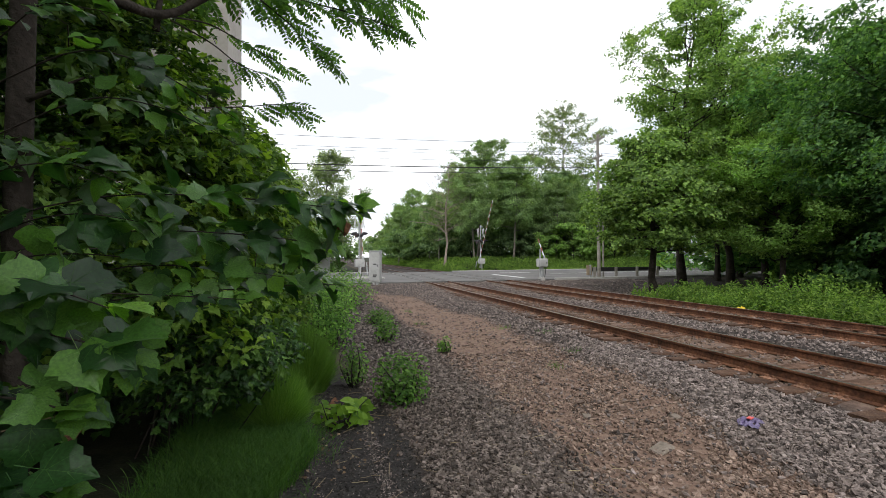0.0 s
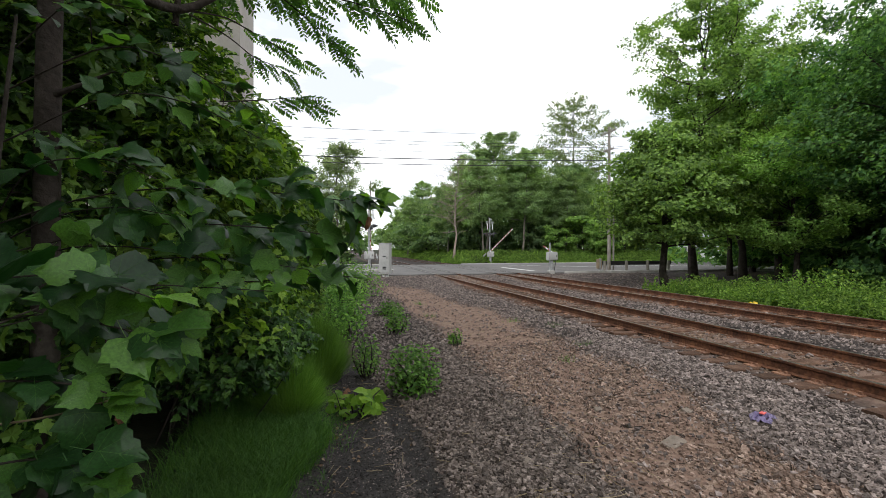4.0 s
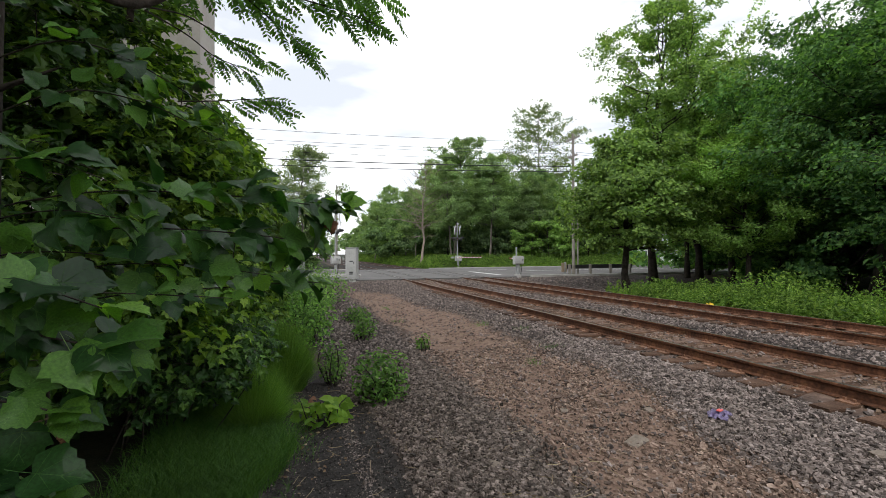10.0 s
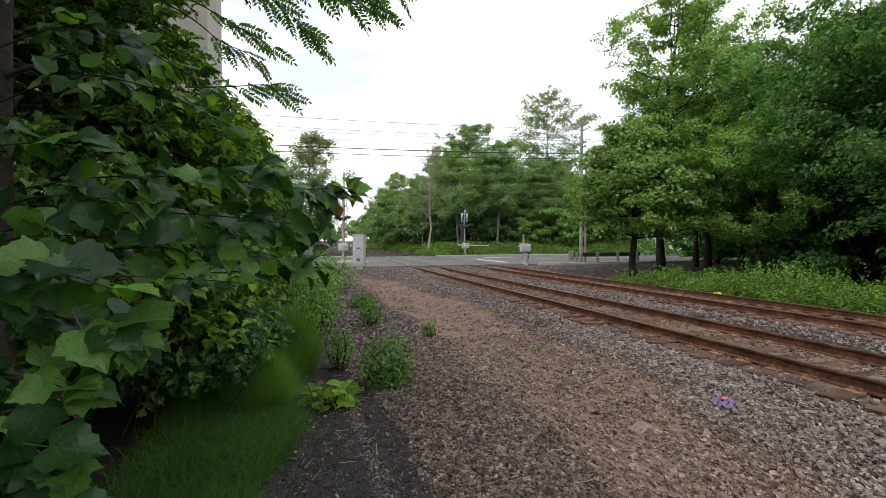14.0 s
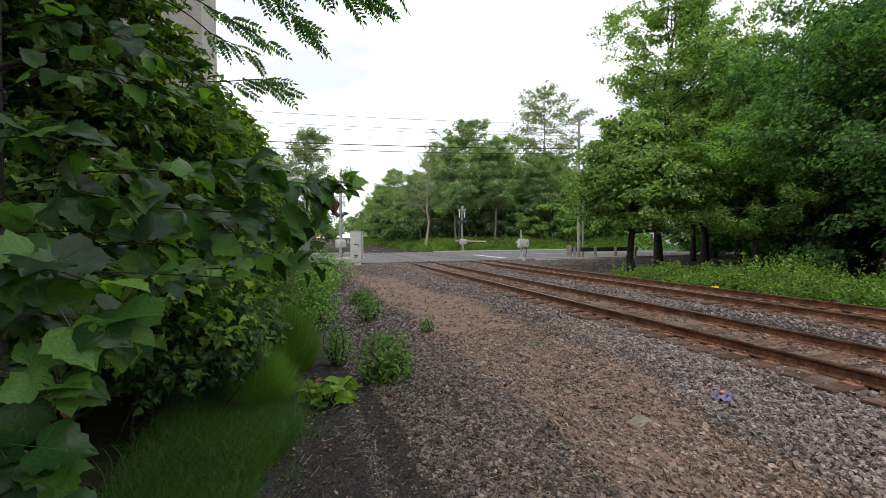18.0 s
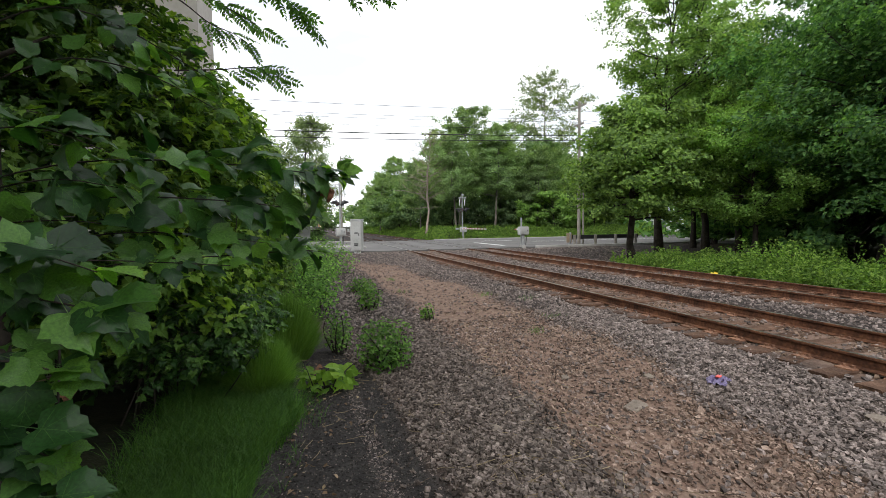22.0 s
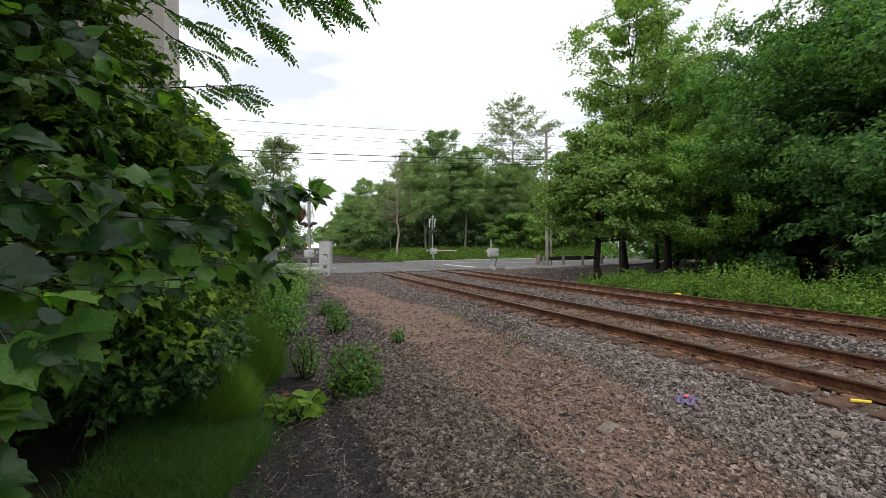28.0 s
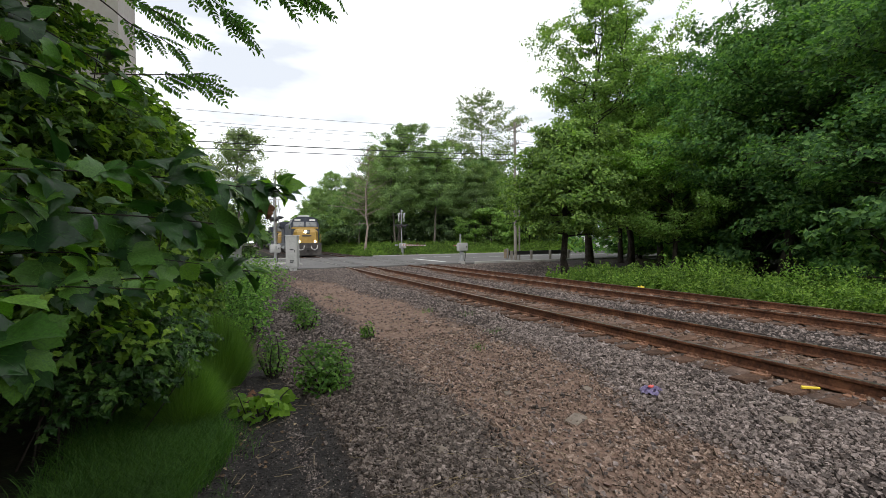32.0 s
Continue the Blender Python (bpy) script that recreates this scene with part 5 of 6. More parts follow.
def hopper():
    g = thing("hopper_car", "black open hopper car in the train", "freight car")
    part("body", prism(((-1.5, 1.5), (-0.6, 0.7), (0.6, 0.7), (1.5, 1.5), (1.55, 3.9), (-1.55, 3.9)), "y", 0.5, 15.5), M_BLACK, g)
    for y in np.arange(1.0, 15.4, 1.4):
        for s in (-1, 1):
            part("rib", box(min(s * 1.53, s * 1.62), max(s * 1.53, s * 1.62), y - 0.06, y + 0.06, 1.4, 3.9), M_BLACK, g)
    part("sill", box(-1.4, 1.4, 0.2, 15.8, 1.0, 1.3, 0.03), M_GRIME, g)
    truck(g, 2.2)
    truck(g, 13.8)
    return g


TRAIN = [(locomotive(True), 0.0), (locomotive(False), 22.9)] + [(hopper(), 45.9 + 16.6 * i) for i in range(5)]
FRONT_AT_END, SPEED = 53.2, 17.0


def motions():
    for (gate, (arm, pivot)) in GATES:
        walk(arm, [(t, pivot @ pose(0, 0, 0, 0, -a, 0)) for t, a in MAST_ANGLES])
    for car, behind in TRAIN:
        walk(car, [(t, pose(TRACKS[0], FRONT_AT_END + behind + SPEED * (32 - t), RAIL_Z)) for t in (0, 4, 8, 12, 16, 20, 24, 26, 28, 29, 30, 31, 32)])


# ---------------------------------------------------------------- the leafy bank beside the path
LEAF_OUTLINE = ((0.0, 0.0), (0.12, -0.08), (0.27, -0.08), (0.39, 0.03), (0.46, 0.17), (0.54, 0.35), (0.42, 0.40), (0.41, 0.52), (0.31, 0.58), (0.27, 0.71), (0.16, 0.80), (0.07, 0.91), (0.0, 1.0))


def broad_leaf(seed, curl, fold):
    """A lobed, toothed leaf, stalk end at the origin, tip along +y, one metre long; pale veins stand on it."""
    rng = random.Random(seed)
    right = [(x * rng.uniform(0.92, 1.08), y + rng.uniform(-0.015, 0.015)) for x, y in LEAF_OUTLINE[1:-1]]
    left = [(-x * rng.uniform(0.92, 1.08), y + rng.uniform(-0.015, 0.015)) for x, y in LEAF_OUTLINE[1:-1]]
    ripple = rng.uniform(0, 6)

    def lift(x, y):
        return fold * abs(x) - curl * (y - 0.3) ** 2 - 0.25 * curl * x * x + 0.035 * math.sin(9 * y + 7 * x + ripple) * min(1, abs(x) * 4)

    mid = [(0, y) for y in (0.0, 0.12, 0.3, 0.5, 0.7, 0.86, 1.0)]
    bm = bmesh.new()
    spine = [bm.verts.new((x, y, lift(x, y))) for x, y in mid]
    for side in (right, left):
        rim = [bm.verts.new((x, y, lift(x, y))) for x, y in side]
        inner = [bm.verts.new((x * 0.5, y * 0.9 + 0.04, lift(x * 0.5, y * 0.9 + 0.04))) for x, y in side]
        flip = side is left

        def face(vs):
            f = bm.faces.new(vs[::-1] if flip else vs)
            f.smooth = True
        for i in range(len(rim) - 1):
            face((rim[i], rim[i + 1], inner[i + 1], inner[i]))
        near = [min(range(7), key=lambda j: abs(mid[j][1] - v.co.y)) for v in inner]
        near[0], near[-1] = 0, 6
        for i in range(len(inner) - 1):
            a, b = near[i], max(near[i], near[i + 1])
            if a == b:
                face((inner[i], inner[i + 1], spine[a]))
            else:
                face((inner[i], inner[i + 1], spine[b]))
                for j in range(a, b):
                    face((inner[i], spine[j + 1], spine[j]))
        face((spine[0], rim[0], inner[0]))
        face((rim[-1], spine[-1], inner[-1]))
    veins = [((0, 0.02), (0, 0.95)), ((0, 0.06), (0.42, 0.12)), ((0, 0.06), (-0.42, 0.12)), ((0, 0.1), (0.3, 0.48)), ((0, 0.1), (-0.3, 0.48)), ((0, 0.45), (0.15, 0.7)), ((0, 0.45), (-0.15, 0.7))]
    for (x0, y0), (x1, y1) in veins:
        prev = None
        for k in range(5):
            t = k / 4
            x, y = x0 + (x1 - x0) * t, y0 + (y1 - y0) * t
            w = 0.009 * (1 - 0.75 * t)
            d = Vector((-(y1 - y0), x1 - x0)).normalized() * w
            cur = [bm.verts.new((x + s * d.x, y + s * d.y, lift(x, y) + 0.006)) for s in (-1, 1)]
            if prev:
                f = bm.faces.new((prev[0], prev[1], cur[1], cur[0]))
                f.material_index = 1
            prev = cur
    prev = None
    for t in (0.0, 0.5, 1.0):
        cur = [bm.verts.new((0.008 * math.cos(a), -0.42 * t, 0.008 * math.sin(a) + 0.05 * t * t)) for a in (0.5, 2.6, 4.7)]
        if prev:
            for i in range(3):
                bm.faces.new((prev[i], prev[(i + 1) % 3], cur[(i + 1) % 3], cur[i])).material_index = 1
        prev = cur
    me = bpy.data.meshes.new("leaf")
    bm.to_mesh(me)
    bm.free()
    me.materials.append(M_LEAF_BROAD)
    me.materials.append(M_VEIN)
    return me


M_VEIN = foliage("pale_leaf_vein", (0.04, 0.10, 0.03), (0.07, 0.15, 0.045), (0.12, 0.22, 0.07), by="thing")
BROAD = [broad_leaf(50 + i, c, f) for i, (c, f) in enumerate(((0.25, 0.2), (0.5, 0.1), (0.7, 0.25), (0.15, 0.35), (0.9, 0.05), (0.4, -0.12)))]

# the same leaves in the backlit colour, for branch tips
BROAD_LIGHT = [me.copy() for me in BROAD]
for me in BROAD_LIGHT:
    me.materials[0] = M_LEAF_TIP


def leaf_pose(p, tip, normal, size):
    y = Vector(tip).normalized()
    z = Vector(normal)
    z = (z - y * z.dot(y)).normalized()
    x = y.cross(z)
    m = Matrix((x, y, z)).transposed().to_4x4()
    return Matrix.Translation(p) @ m @ Matrix.Diagonal((size, size, size, 1))


def smooth_line(points, n=14):
    """Points along a bent branch, rounded."""
    p = np.array(points, float)
    t = np.linspace(0, len(p) - 1, n)
    line = np.stack([np.interp(t, np.arange(len(p)), p[:, c]) for c in range(3)], -1)
    for _ in range(2):
        line[1:-1] = (line[:-2] + 2 * line[1:-1] + line[2:]) / 4
    return line


def leafy_branch(owner, points, r0, count, size, seed, start=0.12, face=(0.3, -0.5, 0.95), back=0.0, light_from=0.8):
    """A branch with single broad leaves on stalks along its outer two thirds."""
    rng = random.Random(seed)
    line = smooth_line(points)
    v, f = tube(line, np.linspace(r0, 0.0015, len(line)), 6)
    br = part("branch", mesh_of("branch", v, f, [M_BARK], smooth=True), None, owner)
    for k in range(count):
        t = start + (1 - start) * (k + rng.random()) / count
        base = Vector([float(np.interp(t, np.linspace(0, 1, len(line)), line[:, c])) for c in range(3)])
        ahead = Vector(line[min(len(line) - 1, int(t * len(line)) + 1)] - line[max(0, int(t * len(line)) - 1)]).normalized()
        out = (ahead * rng.uniform(0.1, 0.9) + Vector((rng.uniform(-1, 1), rng.uniform(-1, 0.6) + back, rng.uniform(-0.5, 0.9)))).normalized()
        s = size * rng.choice((0.5, 0.75, 0.9, 1.0, 1.1)) * (1.0 if t < 0.85 else 0.7)
        foot = base + out * s * 0.42
        tip = (out + Vector((0.15, -0.1, -0.15 - 0.7 * rng.random()))).normalized()
        n = Vector(face) + Vector((rng.gauss(0, 0.4), rng.gauss(0, 0.45), rng.gauss(0, 0.35)))
        part("leaf", (BROAD_LIGHT if t > light_from else BROAD)[rng.randrange(6)], None, br, "", leaf_pose(foot, tip, n, s))
    return br


def build_saplings():
    def sapling(label, stem, r, branches, thick):
        t = thing("sycamore_sapling", label, "sapling", pose(0, 0, 0), "young sycamores by the path")
        line = smooth_line(stem)
        part("stem", mesh_of("stem", *tube(line, np.linspace(r, 0.007, len(line)), 7), [M_BARK], smooth=True), None, t)
        for pts, count, size, seed, start in branches:
            leafy_branch(t, pts, thick, count, size, seed, start, (0.3, -0.45, 0.95), 0.3, 0.88)
        return t

    near = sapling("young sycamore with large lobed green leaves leaning over the path", ((-2.0, 1.3, -0.1), (-1.9, 1.3, 0.8), (-1.5, 1.36, 1.4), (-1.25, 1.35, 1.9)), 0.018, (
        (((-1.27, 1.36, 1.75), (-0.8, 1.2, 1.92), (-0.55, 1.12, 1.94), (-0.40, 1.1, 1.88)), 32, 0.107, 61, 0.3),
        (((-1.27, 1.36, 1.65), (-0.7, 1.2, 1.86), (-0.45, 1.12, 1.81), (-0.36, 1.15, 1.77)), 26, 0.098, 62, 0.35),
        (((-1.28, 1.35, 1.5), (-0.75, 1.1, 1.73), (-0.55, 1.1, 1.71), (-0.46, 1.1, 1.67)), 20, 0.091, 63, 0.35),
        (((-1.3, 1.36, 1.3), (-0.75, 1.1, 1.55), (-0.58, 1.08, 1.57), (-0.47, 1.05, 1.52)), 20, 0.098, 64, 0.4),
        (((-1.35, 1.38, 1.1), (-0.75, 1.05, 1.42), (-0.52, 1.0, 1.46), (-0.40, 0.98, 1.43)), 20, 0.105, 65, 0.4),
        (((-1.28, 1.4, 1.6), (-0.8, 1.75, 1.88), (-0.45, 1.8, 1.85), (-0.25, 1.82, 1.83)), 18, 0.082, 66, 0.5)), 0.0035)
    far = sapling("taller young sycamore with drooping lobed leaves over the path", ((-1.75, 2.7, -0.1), (-1.7, 2.65, 1.2), (-1.6, 2.6, 2.2), (-1.5, 2.6, 3.1)), 0.028, (
        (((-1.6, 2.6, 2.1), (-1.1, 1.95, 2.3), (-0.8, 1.8, 2.31), (-0.6, 1.8, 2.22)), 16, 0.118, 67, 0.3),
        (((-1.6, 2.6, 2.0), (-1.0, 1.95, 2.12), (-0.75, 1.8, 2.14), (-0.55, 1.8, 2.1)), 16, 0.126, 68, 0.3),
        (((-1.6, 2.6, 1.85), (-1.0, 1.95, 2.0), (-0.7, 1.8, 2.0), (-0.45, 1.82, 1.95)), 12, 0.118, 69, 0.3),
        (((-1.6, 2.6, 2.1), (-0.9, 2.1, 2.24), (-0.45, 1.9, 2.22), (-0.1, 1.92, 2.2), (0.1, 2.1, 2.19), (0.17, 2.2, 2.2)), 49, 0.130, 71, 0.25),
        (((-1.6, 2.6, 1.95), (-0.8, 2.05, 2.1), (-0.35, 1.92, 2.08), (-0.05, 2.0, 2.05), (0.07, 2.2, 2.02)), 41, 0.126, 72, 0.3),
        (((-1.62, 2.6, 1.75), (-0.75, 2.05, 1.96), (-0.4, 1.95, 1.95), (-0.12, 2.0, 1.9)), 22, 0.118, 73, 0.35),
        (((-1.53, 2.6, 2.75), (-1.0, 2.3, 2.9), (-0.75, 2.2, 2.83), (-0.5, 2.25, 2.7), (-0.3, 2.3, 2.58)), 29, 0.105, 74, 0.25),
        (((-1.55, 2.6, 2.5), (-0.95, 2.3, 2.7), (-0.6, 2.2, 2.62), (-0.32, 2.3, 2.48)), 25, 0.101, 75, 0.25),
        (((-1.5, 2.6, 2.95), (-1.15, 2.35, 3.1), (-0.85, 2.3, 3.05)), 17, 0.097, 76, 0.2),
        (((-1.65, 2.65, 1.6), (-0.75, 2.25, 1.84), (-0.38, 2.2, 1.84), (0.0, 2.3, 1.86), (0.1, 2.4, 1.84)), 29, 0.105, 77, 0.35)), 0.004)
    # withered brown leaves on the branches
    for k, (owner, p, tip, face, size) in enumerate(((far, (0.09, 2.12, 2.14), (0.5, -0.2, -0.8), (0.2, -0.9, -0.4), 0.062), (far, (0.13, 2.14, 2.13), (0.1, 0.3, -1), (0.9, -0.4, 0.2), 0.055),
                                                     (far, (0.12, 2.1, 2.11), (-0.3, 0.2, -0.6), (-0.6, -0.8, 0.3), 0.045), (near, (-0.47, 1.12, 1.64), (0.1, 0, -1), (0.9, -0.4, 0.2), 0.04),
                                                     (near, (-0.44, 1.12, 1.665), (0.2, 0, -1), (0.6, -0.8, 0.2), 0.025))):
        me = BROAD[(4, 2, 4)[k % 3]].copy()
        me.materials.clear()
        me.materials.append(M_DEAD_LEAF)
        me.materials.append(M_DEAD_LEAF)
        part("withered_leaf", me, None, owner, "curled dead brown leaf", leaf_pose(p, tip, face, size))
    twig = smooth_line(((-0.8, 1.12, 1.62), (-0.6, 1.12, 1.635), (-0.47, 1.12, 1.67), (-0.43, 1.12, 1.68)))
    part("twig", mesh_of("twig", *tube(twig, np.linspace(0.003, 0.0012, len(twig)), 5), [M_DRY], smooth=True), None, near, "thin dry twig with withered leaves")


def hedge_bush(label, centre, radii, count, leaf, material, seed, shape="lobed", group="bushes of the bank", face=(0.15, -0.25, 1.0), stems=9, hollow=0.45):
    """A tall bush: stems from the foot, leaves through its outer shell."""
    rng = np.random.default_rng(seed)
    cx, cy, cz = centre
    t = thing("bush", label, "bush", pose(cx, cy, float(ground_z(cx, cy))), group)
    gz = float(ground_z(cx, cy))
    for k in range(stems):
        a = rng.uniform(0, 2 * np.pi)
        top = np.array([np.cos(a) * radii[0] * 0.75, np.sin(a) * radii[1] * 0.75, cz - gz + radii[2] * rng.uniform(-0.2, 0.8)])
        foot = np.array([np.cos(a) * 0.15 * radii[0], np.sin(a) * 0.15 * radii[1], -0.1])
        line = smooth_line([foot, foot * 0.5 + top * 0.5 + rng.normal(0, 0.08, 3), top], 8)
        r = 0.012 + 0.008 * radii[2]
        part("stem", mesh_of("stem", *tube(line, np.linspace(r, 0.004, 8), 5), [M_BARK], smooth=True), None, t)
    d = rng.normal(0, 1, (count, 3))
    d /= np.linalg.norm(d, axis=1)[:, None]
    lump = 0.82 + 0.36 * soft_noise(d[:, 0] * 3 + d[:, 2] * 2 + 9, d[:, 1] * 3 + d[:, 2] * 2.5 + 9, 0.6, seed)
    rad = (hollow + (1 - hollow) * rng.random(count) ** 0.55) * lump
    p = d * rad[:, None] * np.array(radii) + np.array([0, 0, cz - gz])
    ok = p[:, 2] > 0.02
    p, d = p[ok], d[ok]
    n = 0.25 * d + np.array(face) * 0.9 + rng.normal(0, 0.42, p.shape)
    v, f = leaves(p, n, leaf * rng.choice((0.55, 0.8, 1.0, 1.25), len(p)) * rng.uniform(0.85, 1.15, len(p)), rng, shape)
    part("leaves", mesh_of("leaves", v, f, [material]), None, t)
    return t


MAPLE = ((0, 0), (-0.1, 0.14), (-0.02, 0.36), (0.16, 0.53), (0.27, 0.37), (0.50, 0.45), (0.56, 0.26), (0.8, 0.14))


def hung_leaves(centres, tips, normals, sizes, rng):
    """Broad shallow-lobed leaves, folded along the midrib, tips hanging as told."""
    u = tips / np.linalg.norm(tips, axis=1)[:, None]
    n = normals - u * np.sum(normals * u, axis=1)[:, None]
    n /= np.linalg.norm(n, axis=1)[:, None] + 1e-9
    w = np.cross(n, u)
    s = np.asarray(sizes)[:, None]
    fold = rng.uniform(-0.08, 0.42, len(s))[:, None]
    curl = rng.uniform(0.05, 0.55, len(s))[:, None]
    pts = [(0, 0), (0.35, 0), (1.0, 0)] + [(a, b) for a, b in MAPLE[1:]] + [(a, -b) for a, b in MAPLE[1:]]
    v = np.stack([centres + s * (a * u + b * w + (fold * abs(b) - curl * a * a + 0.05 * math.sin(11 * a + 5 * b)) * n) for a, b in pts], 1)
    tri = []
    for o, flip in ((3, False), (10, True)):
        ring = [0] + list(range(o, o + 7)) + [2]
        for i in range(8):
            tri.append((1, ring[i + 1], ring[i]) if flip else (1, ring[i], ring[i + 1]))
    f = (np.arange(len(centres))[:, None, None] * len(pts) + np.array(tri)[None]).reshape(-1, 3)
    return v.reshape(-1, 3), f


def bank_bush(label, line, z0, z1, shoots, per, leaf, material, seed, depth=0.9, lean=0.35, stems=6, drop=0.25, group="bushes of the bank"):
    """A stretch of the leafy bank: line is the foot of its face on the ground plan, walked away from the path's start; the
    bank lies to the left of it. Shoots arch out of the face, each with broad leaves that lie flat and droop at their tips."""
    rng = np.random.default_rng(seed)
    line = np.array(line, float)
    steps = np.linalg.norm(np.diff(line, axis=0), axis=1)
    along = np.concatenate([[0], np.cumsum(steps)])
    mid = np.array([np.interp(along[-1] / 2, along, line[:, i]) for i in range(2)])
    t = thing("bush", label, "bush", pose(mid[0], mid[1], float(ground_z(*mid))), group)
    origin = np.array([mid[0], mid[1], float(ground_z(*mid))])

    def spot(s):
        i = min(len(steps) - 1, max(0, int(np.searchsorted(along, s) - 1)))
        go = (line[i + 1] - line[i]) / steps[i]
        return line[i] + go * (s - along[i]), go, np.array([-go[1], go[0]])

    for k in range(stems):
        q, go, inward = spot(rng.uniform(0, along[-1]))
        foot = np.array([*(q + inward * depth * rng.uniform(1.1, 1.6)), -0.1])
        top = np.array([*(q + inward * depth * rng.uniform(0.2, 0.9) + go * rng.normal(0, 0.3)), z0 + (z1 - z0) * rng.uniform(0.25, 0.7)])
        stem = smooth_line([foot, (foot + top) / 2 + rng.normal(0, 0.08, 3), top], 9) - origin
        part("stem", mesh_of("stem", *tube(stem, np.linspace(0.011, 0.004, 9), 5), [M_BARK], smooth=True), None, t)
    C, U, N, S, twigs = [], [], [], [], []
    for k in range(shoots):
        s, z = rng.uniform(0, along[-1]), rng.uniform(z0, z1)
        lump = float(soft_noise(s + 7.3 * (seed % 5), z * 1.3 + seed, 0.5, seed))
        deep = rng.random() ** 1.4
        if lump < drop and deep < 0.6:
            continue
        q, go, inward = spot(s)
        back = 0.35 * (1 - lump) + lean * max(0.0, z - 2.7) + 0.25 * max(0.0, 0.9 - z) + depth * deep
        tip = np.array([*(q + inward * back), z])
        out = -inward * rng.uniform(0.3, 1.0) + go * rng.normal(-0.25, 0.6)
        out = np.array([out[0], out[1], 0.0])
        out /= np.linalg.norm(out) + 1e-6
        ln = rng.uniform(0.28, 0.55)
        droop = rng.uniform(0.0, 0.35) * ln
        v = np.linspace(0, 1, 6)[:, None]
        arc = tip - out * ln * (1 - v) + np.array([0, 0, 1]) * (np.sin(v * np.pi) * ln * 0.14 + droop * (1 - v) - droop * 0.3)
        twigs.append(tube((arc - origin)[::2], (0.004, 0.003, 0.0018), 3))
        m = max(3, int(per * rng.uniform(0.7, 1.3)))
        x = np.linspace(0.1, 1.0, m)
        base = np.stack([np.interp(x, v[:, 0], arc[:, i]) for i in range(3)], -1)
        lat = np.array([-out[1], out[0], 0]) * np.where(np.arange(m) % 2, 1, -1)[:, None]
        size = leaf * rng.choice((0.5, 0.7, 0.9, 1.05, 1.25), m) * rng.uniform(0.85, 1.1, m) * (1.05 - 0.25 * x)
        go3 = out * rng.uniform(0.2, 0.9, m)[:, None] + lat * rng.uniform(0.3, 1.0, m)[:, None] + rng.normal(0, 0.2, (m, 3))
        C.append(base + go3 * 0.35 * size[:, None])
        U.append(go3 + np.array([0, 0, -1]) * rng.uniform(0.0, 0.75, m)[:, None])
        N.append(np.array([0, 0, 0.95]) + 0.3 * out + rng.normal(0, 0.27, (m, 3)))
        S.append(size)
    v, f = hung_leaves(np.concatenate(C) - origin, np.concatenate(U), np.concatenate(N), np.concatenate(S), rng)
    part("leaves", mesh_of("leaves", v, f, [material]), None, t)
    v, f = gather(twigs)
    part("branching", mesh_of("branching", v, f, [M_BARK]), None, t)
    return t


